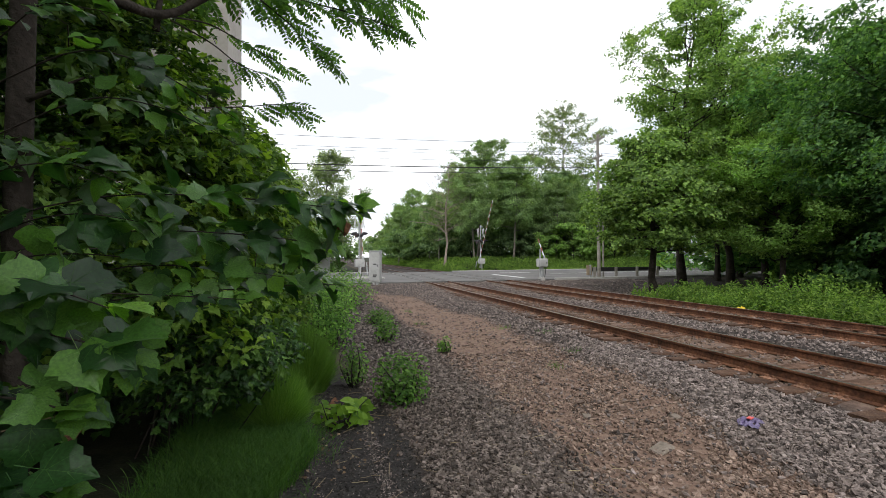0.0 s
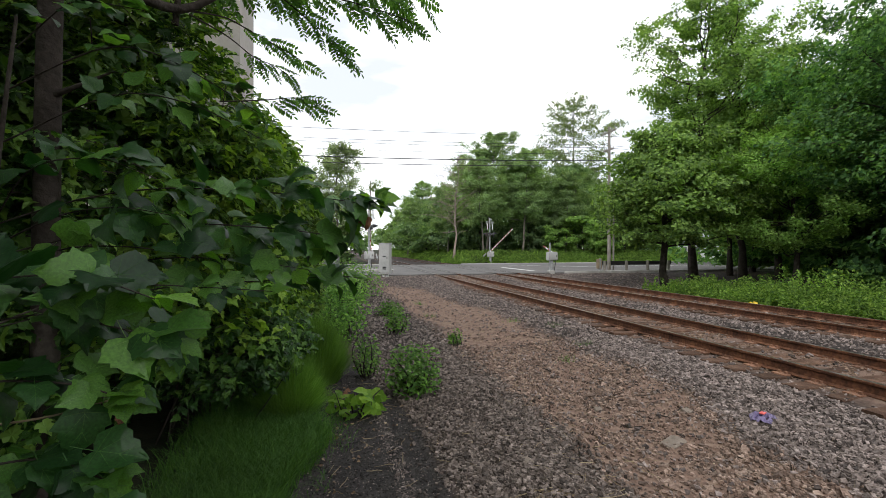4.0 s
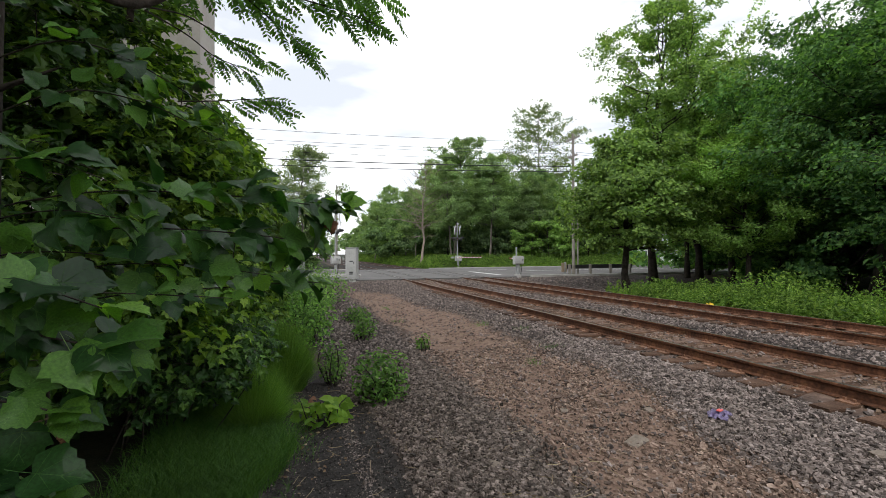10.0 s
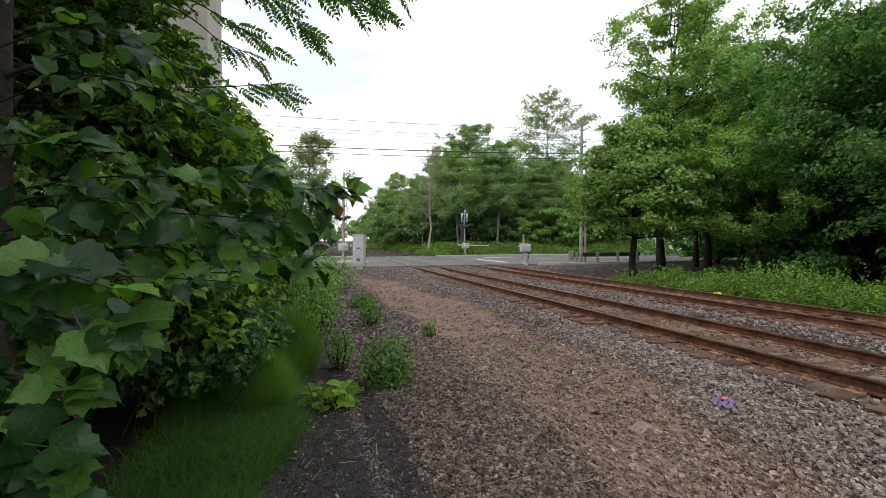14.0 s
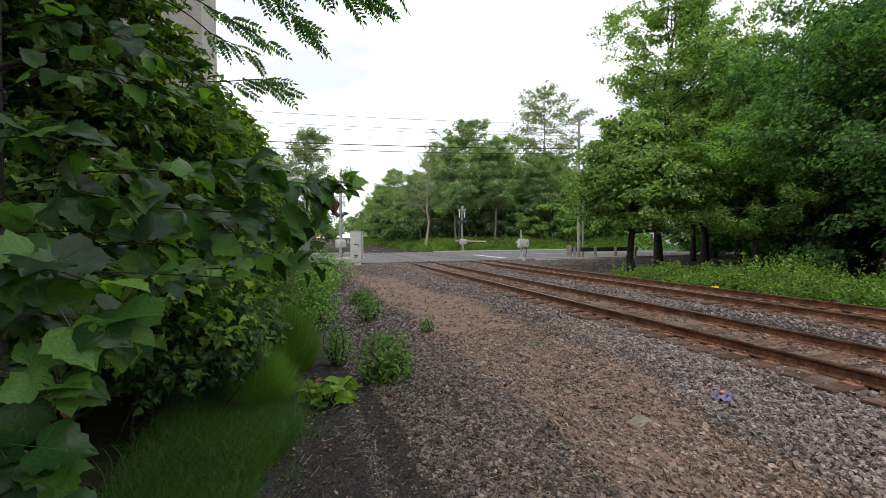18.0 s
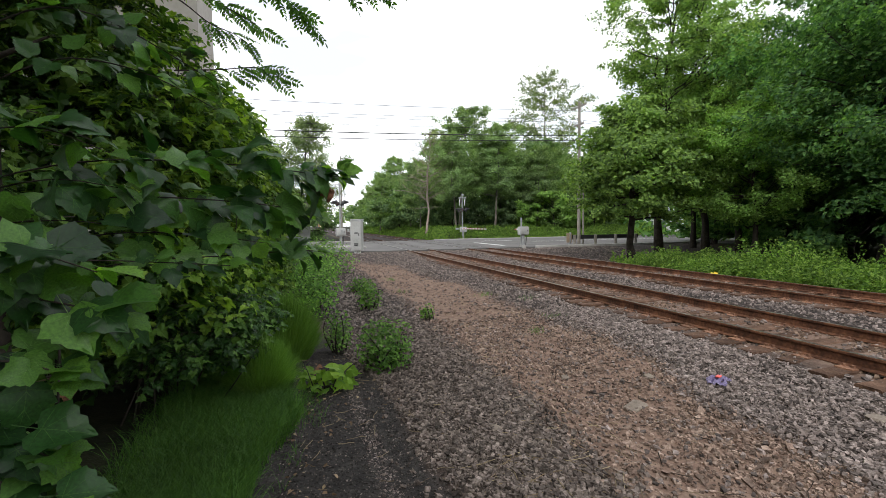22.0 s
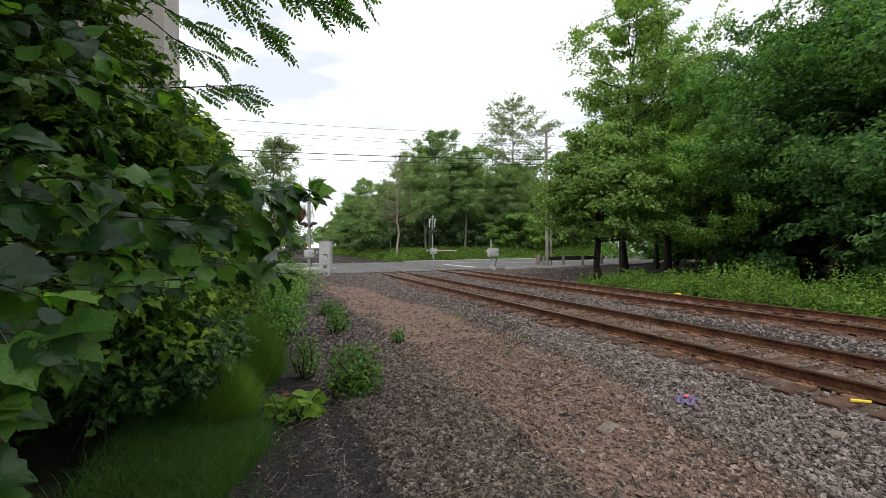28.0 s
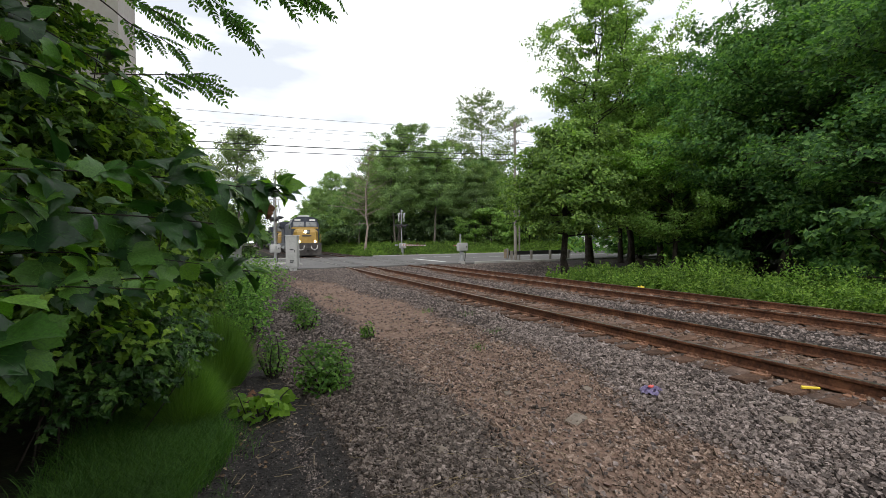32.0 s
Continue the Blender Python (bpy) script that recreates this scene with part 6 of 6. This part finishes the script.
def build_bank():
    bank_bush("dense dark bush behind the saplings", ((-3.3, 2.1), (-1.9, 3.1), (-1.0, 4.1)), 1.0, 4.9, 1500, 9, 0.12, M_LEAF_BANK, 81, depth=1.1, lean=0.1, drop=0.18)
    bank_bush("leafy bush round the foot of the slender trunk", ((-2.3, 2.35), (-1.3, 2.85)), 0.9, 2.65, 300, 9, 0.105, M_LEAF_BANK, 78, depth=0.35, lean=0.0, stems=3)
    bank_bush("leafy bush with drooping lobed leaves over the grass", ((-1.3, 3.7), (-0.55, 4.6), (-0.25, 6.2)), 1.0, 3.3, 1050, 9, 0.11, M_LEAF_SUNNY, 80, depth=0.9, lean=0.3, drop=0.18)
    bank_bush("high leafy bush beside the pale building", ((-2.1, 3.3), (-0.95, 4.4), (-0.4, 6.0)), 2.8, 5.6, 900, 9, 0.11, M_LEAF_SUNNY, 79, stems=2, depth=0.8, lean=0.34, drop=0.3)
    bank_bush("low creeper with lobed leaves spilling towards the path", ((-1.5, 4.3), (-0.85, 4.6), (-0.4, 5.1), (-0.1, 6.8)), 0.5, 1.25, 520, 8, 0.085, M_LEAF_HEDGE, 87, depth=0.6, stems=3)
    bank_bush("dense green bush by the path", ((-0.45, 6.2), (-0.2, 8.6)), 0.5, 3.9, 900, 9, 0.11, M_LEAF_SUNNY, 83)
    bank_bush("tall light green bush by the path", ((-0.3, 8.4), (-0.05, 12.2)), 0.6, 4.3, 950, 9, 0.125, M_LEAF_FRESH, 84)
    # dark leaves added where the hollow holds only shade
    bank_bush("dark bush added to fill the shaded hollow behind the low creeper", ((-3.8, 3.6), (-2.2, 5.2), (-1.3, 6.2)), 0.15, 1.9, 560, 9, 0.12, M_LEAF_HEDGE, 82, depth=0.9)
    hedge_bush("fresh green bush with small leaves", (-1.45, 13.2, 2.3), (1.2, 2.2, 2.5), 4600, 0.15, M_LEAF_BRIGHT, 85, "diamond")
    hedge_bush("green bush further along the bank", (-1.9, 18.5, 2.2), (1.5, 2.8, 2.6), 4200, 0.2, M_LEAF_BRIGHT, 86, "diamond")
    hedge_bush("tall dark bush at the back of the bank", (-4.2, 6.5, 2.8), (1.7, 3.0, 3.4), 4200, 0.2, M_LEAF_DARK, 89)
    hedge_bush("dark bush near the trunk", (-3.6, 2.6, 2.0), (1.4, 1.8, 2.6), 3000, 0.18, M_LEAF_DARK, 90)
    hedge_bush("shrub along the path with narrow leaves", (-0.3, 11.0, 0.55), (0.75, 1.5, 0.75), 1300, 0.075, M_LEAF_SHRUB, 91, "diamond", hollow=0.2)
    hedge_bush("shrub along the path with narrow leaves", (0.1, 14.5, 0.5), (0.8, 1.6, 0.7), 1200, 0.085, M_LEAF_SHRUB, 92, "diamond", hollow=0.2)
    hedge_bush("leafy weeds beside the signal cabinet", (0.6, 19.5, 0.55), (1.3, 2.6, 0.9), 1800, 0.11, M_LEAF_SHRUB, 93, "diamond", hollow=0.2)
    hedge_bush("leafy weeds below the gate", (0.2, 25.5, 0.6), (1.9, 2.6, 0.9), 1800, 0.13, M_LEAF_SHRUB, 94, "diamond", hollow=0.2)
    # trees outside the view, added to keep sky light off the bank
    for i, (x, y, h, r) in enumerate(((-3.7, 5.8, 11.5, 3.6), (-5.2, 2.2, 11.0, 3.8), (-3.9, -1.2, 10.5, 3.6), (-5.5, 10.5, 12.0, 3.8))):
        tree(120 + i, "tall unseen tree added to shade the bank with its crown", h, r, 0.14, 5.6, 18, 15, 0.3, M_LEAF_MID, M_BARK, "trees over the bank", at_ground(x, y, 70 * i), puff=0.5)
    # two bushes behind the camera, added only to block light from that side
    hedge_bush("dense unseen bush added to block light beside the path's start", (-2.15, 0.0, 2.5), (1.05, 1.35, 2.8), 6000, 0.16, M_LEAF_HEDGE, 101, stems=5)
    hedge_bush("dense unseen bush added to block light beside the path's start", (-2.2, -3.0, 2.6), (1.3, 1.9, 3.0), 5000, 0.18, M_LEAF_HEDGE, 102, stems=5)
    # single small plants on the gravel
    hedge_bush("small round green shrub on the gravel", (1.0, 6.25, 0.3), (0.42, 0.4, 0.42), 1300, 0.07, M_LEAF_SHRUB, 95, "diamond", "small plants on the gravel", (0.2, -0.2, 0.9), 12, 0.15)
    hedge_bush("upright weedy tuft beside the path", (0.45, 7.3, 0.32), (0.24, 0.28, 0.4), 620, 0.055, M_LEAF_SHRUB, 96, "diamond", "small plants on the gravel", (0.2, -0.2, 0.9), 10, 0.1)
    hedge_bush("small bright weed on the gravel", (2.3, 9.0, 0.2), (0.16, 0.16, 0.22), 240, 0.06, M_LEAF_SHRUB, 97, "diamond", "small plants on the gravel", (0.2, -0.2, 0.9), 7, 0.1)
    hedge_bush("green weed on the gravel", (1.35, 10.7, 0.28), (0.32, 0.34, 0.36), 620, 0.07, M_LEAF_SHRUB, 98, "diamond", "small plants on the gravel", (0.2, -0.2, 0.9), 9, 0.1)
    hedge_bush("green weed on the gravel", (1.5, 13.5, 0.22), (0.42, 0.5, 0.3), 620, 0.08, M_LEAF_SHRUB, 99, "diamond", "small plants on the gravel", (0.2, -0.2, 0.9), 9, 0.1)
    hedge_bush("broad-leaved seedling at the path's edge", (0.24, 5.6, 0.15), (0.36, 0.26, 0.2), 62, 0.15, M_SEEDLING, 100, "lobed", "small plants on the gravel", (0.2, -0.4, 0.9), 8, 0.1)
    tuft = lambda x, y, r: (lambda rng, n: (rng.normal(x, r, n), rng.normal(y, r, n)))
    blades("grass", "soft dark green grass under the bushes", M_GRASS, 80000, in_box(-2.3, 0.05, 2.4, 7.0, lambda x, y: np.clip((x + 1.55) / 0.5, 0, 1) * np.clip((np.interp(y, (2, 3.4, 5, 6.5), (-0.5, -0.22, 0.02, -0.2)) - x - 0.22 * soft_noise(x, y, 0.4, 8)) / 0.12, 0, 1)), 0.26, 0.0028, 46, 0.9)
    blades("grass", "stray grass at the path's edge", M_GRASS, 2600, in_box(-0.5, 0.25, 2.6, 6.4, lambda x, y: np.clip(1 - np.abs(x - np.interp(y, (2, 3.4, 5, 6.5), (-0.5, -0.2, 0.05, -0.15))) / 0.16, 0, 1) * (soft_noise(x, y, 0.3, 23) > 0.45)), 0.16, 0.0022, 52, 1.1)
    grass_mound("soft mound of fine green grass by the path", M_MOUND, 13000, -0.3, 7.2, 0.44, 0.98, 47)
    grass_mound("soft mound of fine green grass by the path", M_MOUND, 12000, -0.55, 5.75, 0.38, 0.72, 48)
    hedge_bush("lush narrow-leaved shrub beside the path", (0.15, 10.8, 0.62), (0.62, 1.1, 0.75), 1800, 0.085, M_LEAF_SHRUB, 103, "diamond", hollow=0.2)
    blades("grass", "sparse dry grass in the dirt", M_DRY, 2600, in_box(2.6, 5.2, 3.0, 12.0, lambda x, y: (soft_noise(x, y, 0.6, 12) > 0.66) * 1.0), 0.11, 0.0018, 49, 1.2)
    blades("dead_weeds", "dark dead weeds along the rut in the dirt", M_DEAD_WEED, 11000, in_box(3.2, 5.3, 2.3, 9.5, lambda x, y: np.clip(1 - np.abs(x - np.interp(y, (2.3, 4, 6, 9), (3.75, 4.25, 4.6, 4.6)) - 0.5 * (soft_noise(x, y, 1.5, 21) - 0.5)) / 0.28, 0, 1) * (soft_noise(x, y, 0.5, 22) > 0.35)), 0.09, 0.0022, 50, 1.1)
    for i, (x, y) in enumerate(((2.6, 13.2), (4.5, 11.4), (5.1, 10.2), (2.9, 16.5), (4.7, 8.2), (3.9, 7.4))):
        blades("grass", "small green grass tuft in the gravel", M_GRASS, 60, tuft(x, y, 0.1), 0.16, 0.003, 110 + i, 1.0)


def frond_mesh(seed, pairs=9):
    """A feather leaf one metre long along +y, with paired oval leaflets."""
    rng = np.random.default_rng(seed)
    s = np.linspace(0, 1, 8)
    spine = np.column_stack([0.05 * np.sin(s * 2 + seed), s, -0.25 * s * s])
    pieces_v, pieces_f = tube(spine, np.linspace(0.007, 0.003, 8), 4)
    c, tri, n0 = [pieces_v], [np.concatenate([pieces_f[:, [0, 1, 2]], pieces_f[:, [0, 2, 3]]])], len(pieces_v)
    for k in range(pairs * 2 + 1):
        t = min(1.0, 0.14 + 0.86 * (k // 2) / pairs)
        side = (-1, 1)[k % 2] if k < pairs * 2 else 0
        q = np.array([np.interp(t, s, spine[:, i]) for i in range(3)])
        a = side * rng.uniform(0.95, 1.25)
        d = np.array([np.sin(a), np.cos(a), -0.3 + rng.uniform(-0.25, 0.15)])
        ln = 0.23 * (1 - 0.5 * abs(t - 0.45)) * rng.uniform(0.85, 1.15)
        w = np.array([d[1], -d[0], 0]) * ln * 0.22
        v = np.array([q, q + d * ln * 0.25 + w * 0.8 + (0, 0, 0.006), q + d * ln * 0.6 + w + (0, 0, 0.008), q + d * ln, q + d * ln * 0.6 - w + (0, 0, 0.008), q + d * ln * 0.25 - w * 0.8 + (0, 0, 0.006)])
        c.append(v)
        tri.append(np.array([[0, 1, 2], [0, 2, 3], [0, 3, 4], [0, 4, 5]]) + n0)
        n0 += 6
    return mesh_of("frond", np.concatenate(c), np.concatenate(tri), [M_LEAF_FROND])


def build_overhanging_tree():
    t = thing("tree", "slender tree with a dark trunk and feathery leaves hanging overhead", "tree", pose(0, 0, 0))
    trunk = smooth_line(((-1.66, 3.1, 0), (-1.63, 3.08, 2.0), (-1.6, 3.05, 3.2), (-1.55, 3.1, 5.5), (-1.6, 3.3, 8.0)))
    part("trunk", mesh_of("trunk", *tube(trunk, np.linspace(0.075, 0.045, len(trunk)), 10), [M_BARK], smooth=True), None, t)
    fronds = [frond_mesh(i) for i in range(5)]
    rng = random.Random(14)

    def limb(pts, r, name="limb", n=16):
        line = smooth_line(pts, n)
        return part(name, mesh_of(name, *tube(line, np.linspace(r, r * 0.3, n), 7), [M_BARK], smooth=True), None, t), line

    def hang(line, start, count, size):
        """Fronds by turns to both sides of a twig, one at its end."""
        for k in range(count):
            u = start + (1 - start) * (k + 0.5 * rng.random()) / max(1, count - 1)
            u = min(1.0, u)
            i = u * (len(line) - 1)
            a = Vector(line[min(len(line) - 1, int(i))])
            ahead = (Vector(line[-1]) - Vector(line[max(0, int(i) - 3)])).normalized()
            side = (-1, 1)[k % 2]
            tip = ahead * rng.uniform(0.3, 0.9) + Vector((0.1, rng.uniform(-0.5, 0.4), side * rng.uniform(0.15, 0.8) * (1 - 0.6 * u) - 0.25))
            normal = Vector((rng.gauss(0, 0.35), rng.gauss(-0.9, 0.25), rng.gauss(0.5, 0.35)))
            part("frond", fronds[rng.randrange(5)], None, t, "", leaf_pose(a, tip, normal, size * rng.uniform(0.7, 1.1)))

    limb(((-1.57, 3.08, 3.7), (-1.48, 3.6, 3.8), (-1.3, 4.36, 3.98), (-0.95, 4.4, 4.28), (-0.2, 4.6, 4.9), (0.6, 4.9, 5.3)), 0.05)
    limb(((-1.6, 3.05, 2.85), (-1.45, 3.0, 2.9), (-1.25, 2.95, 2.98)), 0.02)
    limb(((-1.57, 3.1, 4.6), (-1.3, 4.3, 5.4), (-0.8, 5.2, 5.9), (0.3, 5.6, 6.1)), 0.05)
    limb(((-1.35, 4.36, 3.9), (-1.3, 4.35, 4.3), (-1.3, 4.3, 4.8)), 0.03)
    sprays = (((-1.2, 4.4, 4.08), (-1.0, 4.8, 4.7), (-0.59, 4.9, 4.66), (-0.1, 4.9, 4.58), (0.35, 4.9, 4.52), (0.74, 4.9, 4.42)), 0.014, 0.25, 28, 0.36), \
             (((-0.9, 4.85, 4.7), (-0.6, 4.9, 4.56), (-0.32, 4.9, 4.34), (-0.08, 4.9, 4.16), (0.04, 4.9, 4.06)), 0.009, 0.2, 16, 0.32), \
             (((-1.25, 4.4, 4.05), (-1.04, 4.8, 4.22), (-0.81, 4.9, 4.13), (-0.52, 4.9, 3.99), (-0.36, 4.9, 3.9)), 0.009, 0.4, 9, 0.28), \
             (((-1.25, 4.4, 4.02), (-1.01, 4.8, 4.03), (-0.81, 4.9, 3.88), (-0.62, 4.9, 3.83), (-0.5, 4.9, 3.75)), 0.008, 0.4, 9, 0.24), \
             (((-1.1, 4.8, 3.4), (-0.72, 4.9, 3.47), (-0.43, 4.9, 3.52), (-0.24, 4.9, 3.48)), 0.007, 0.45, 10, 0.26), \
             (((-0.8, 4.5, 4.4), (-0.5, 4.9, 4.78), (-0.16, 4.9, 4.84), (0.3, 4.9, 4.72), (0.6, 4.9, 4.62)), 0.012, 0.2, 23, 0.36), \
             (((-0.5, 4.55, 4.65), (-0.1, 5.1, 5.0), (0.4, 5.2, 5.0), (0.9, 5.2, 4.85)), 0.012, 0.2, 21, 0.38), \
             (((-1.25, 4.4, 4.2), (-1.1, 4.9, 4.6), (-0.8, 5.2, 4.75), (-0.45, 5.3, 4.8)), 0.01, 0.2, 18, 0.32)
    for pts, r, start, count, size in sprays:
        hang(limb(pts, r, "twig")[1], start, count, size)


build_saplings()
build_bank()
build_overhanging_tree()


# ---------------------------------------------------------------- small things on the ground


def crumpled(name, label, category, x, y, size, height, material, seed):
    """A crumpled sheet: a folded, uneven shell with thickness."""
    rng = np.random.default_rng(seed)
    n = 9
    u, v = np.meshgrid(np.linspace(-1, 1, n), np.linspace(-1, 1, n))
    h = rng.random((n, n)) * height * (1.15 - 0.6 * (u * u + v * v))
    px = u * size[0] + rng.normal(0, size[0] * 0.12, (n, n))
    py = v * size[1] + rng.normal(0, size[1] * 0.12, (n, n))
    top = np.stack([px, py, h + 0.006], -1).reshape(-1, 3)
    low = top - (0, 0, 0.004)
    i = (np.arange(n - 1)[:, None] * n + np.arange(n - 1)[None]).ravel()
    f = np.stack([i, i + 1, i + n + 1, i + n], -1)
    ob = new(name, mesh_of(name, np.concatenate([top, low]), np.concatenate([f, f[:, ::-1] + n * n]), [material]))
    ob.matrix_basis = pose(x, y, float(ground_z(x, y)) + 0.01, 0, 0, 25)
    return tagged(ob, label, category)


foil = crumpled("litter_bag", "crumpled purple-blue plastic bag with a pink print", "litter", 4.58, 4.21, (0.14, 0.10), 0.09, M_PLASTIC_BAG, 131)
part("print", box(-0.06, 0.02, -0.03, 0.02, 0.07, 0.085, 0.004), M_PINK, foil, "pink print")
crumpled("litter", "crumpled yellow plastic litter among the weeds", "litter", 13.35, 12.6, (0.17, 0.12), 0.16, M_YELLOW_PLASTIC, 132)


def slab_stone(x, y, size, turn, label):
    bm = box(-size[0], size[0], -size[1], size[1], -0.03, size[2], 0.012)
    rng = random.Random(int(x * 100))
    for v in bm.verts:
        v.co += Vector((rng.uniform(-0.02, 0.02), rng.uniform(-0.02, 0.02), rng.uniform(-0.006, 0.006)))
    ob = new("flat_stone", bm_mesh("flat_stone", bm, M_SLAB))
    ob.matrix_basis = pose(x, y, float(ground_z(x, y)), 4, -5, turn)
    tagged(ob, label, "stone", "flat stones in the dirt")


M_SLAB = surface("pale_flat_stone", ((0.12, 0.095, 0.075), (0.19, 0.155, 0.125), (0.26, 0.22, 0.18)), 6, rough=0.95, bump=0.3)
slab_stone(3.36, 4.13, (0.13, 0.075, 0.035), 20, "flat pale stone slab lying in the dirt")
slab_stone(3.16, 5.21, (0.06, 0.04, 0.03), 60, "small flat pale stone in the dirt")
slab_stone(1.62, 3.82, (0.055, 0.04, 0.035), 100, "small grey stone on the gravel")
slab_stone(4.05, 4.75, (0.06, 0.05, 0.04), 10, "small pale stone in the dirt")
slab_stone(5.0, 2.9, (0.07, 0.06, 0.05), 10, "pale stone on the gravel")
tagged(new("splinter", bm_mesh("splinter", rod((6.16, 3.22, 0.205), (6.02, 3.34, 0.205), 0.016, 0.02, 6), M_YELLOW_PLASTIC)), "short yellow piece lying on a tie end", "litter")


def scatter_sticks(name, label, material, count, area, length, r, seed):
    rng = np.random.default_rng(seed)
    pieces = []
    for _ in range(count):
        x, y = rng.uniform(area[0], area[1]), rng.uniform(area[2], area[3])
        a, ln = rng.uniform(0, np.pi), length * rng.uniform(0.4, 1.3)
        t = np.linspace(-0.5, 0.5, 4)
        px, py = x + np.cos(a) * ln * t, y + np.sin(a) * ln * t + rng.normal(0, 0.008, 4)
        pieces.append(tube(np.column_stack([px, py, ground_z(px, py) + 0.012 + rng.random() * 0.015]), np.full(4, r * rng.uniform(0.6, 1.3)), 4))
    v, f = gather(pieces)
    tagged(new(name, mesh_of(name, v, f, [material])), label, "twigs", kind="stuff")


scatter_sticks("twigs", "thin dry twigs lying on path and gravel", M_DRY, 170, (-0.1, 3.0, 2.2, 8.0), 0.16, 0.0028, 141)
scatter_sticks("twigs", "small heap of dry sticks on the gravel", M_DRY, 46, (1.2, 2.2, 2.5, 3.4), 0.3, 0.0035, 140)
scatter_sticks("twigs", "thin dry twigs lying in the dirt", M_BARK, 120, (2.0, 5.4, 2.2, 13.0), 0.2, 0.004, 142)


def leaf_litter(label, count, area, seed, size=0.05):
    rng = np.random.default_rng(seed)
    x, y = rng.uniform(area[0], area[1], count), rng.uniform(area[2], area[3], count)
    n = rng.normal(0, 0.35, (count, 3)) + np.array([0, 0, 1])
    v, f = leaves(np.column_stack([x, y, ground_z(x, y) + 0.018]), n, size * rng.uniform(0.5, 1.4, count), rng, "lobed")
    tagged(new("leaf_litter", mesh_of("leaf_litter", v, f, [M_LITTER])), label, "leaf litter", kind="stuff")


M_LITTER = foliage("dry_fallen_leaf", (0.10, 0.06, 0.035), (0.20, 0.13, 0.08), (0.36, 0.28, 0.19), through_light=0.1)
leaf_litter("dry fallen leaves at the path's edge", 120, (-0.2, 0.2, 2.6, 6.8), 143, 0.035)
leaf_litter("dry fallen leaves on path and gravel", 160, (0.2, 1.7, 4.2, 8.0), 144, 0.028)
leaf_litter("pale dry scraps in the dirt", 260, (1.8, 5.2, 3.0, 14.0), 145, 0.025)
# withered leaves hanging at the creeper's edge
for px, py, pz, s in ((0.05, 6.4, 0.32, 0.14), (0.0, 6.2, 0.22, 0.12), (0.1, 6.6, 0.18, 0.1)):
    ob = new("withered_leaf", BROAD[2].copy())
    ob.data.materials.clear()
    ob.data.materials.append(M_DEAD_LEAF)
    ob.data.materials.append(M_DEAD_LEAF)
    ob.matrix_basis = leaf_pose((px, py, float(ground_z(px, py)) + 0.03), (0.6, -0.5, 0.1), (0.1, -0.4, 1), s)
    tagged(ob, "curled orange-brown dead leaf at the path's edge", "leaf", "withered leaves at the path")
# a bare weed stalk standing in the dirt
for x, y, h in ((2.98, 5.15, 0.2), (2.6, 4.4, 0.12), (3.9, 3.3, 0.1), (4.4, 3.6, 0.14)):
    pieces = []
    z = float(ground_z(x, y))
    rngs = np.random.default_rng(int(x * 50))
    for k in range(5):
        a = rngs.uniform(0, 6.28)
        tip = np.array([x + 0.05 * math.cos(a), y + 0.05 * math.sin(a), z + h * rngs.uniform(0.6, 1)])
        pieces.append(tube(np.array([(x, y, z - 0.01), ((x + tip[0]) / 2, (y + tip[1]) / 2, z + h * 0.35), tip]), (0.003, 0.0022, 0.0012), 4))
    tagged(new("dry_weed", mesh_of("dry_weed", *gather(pieces), [M_BARK])), "small dry branching weed in the dirt", "weed", "dry weeds in the dirt")

motions()
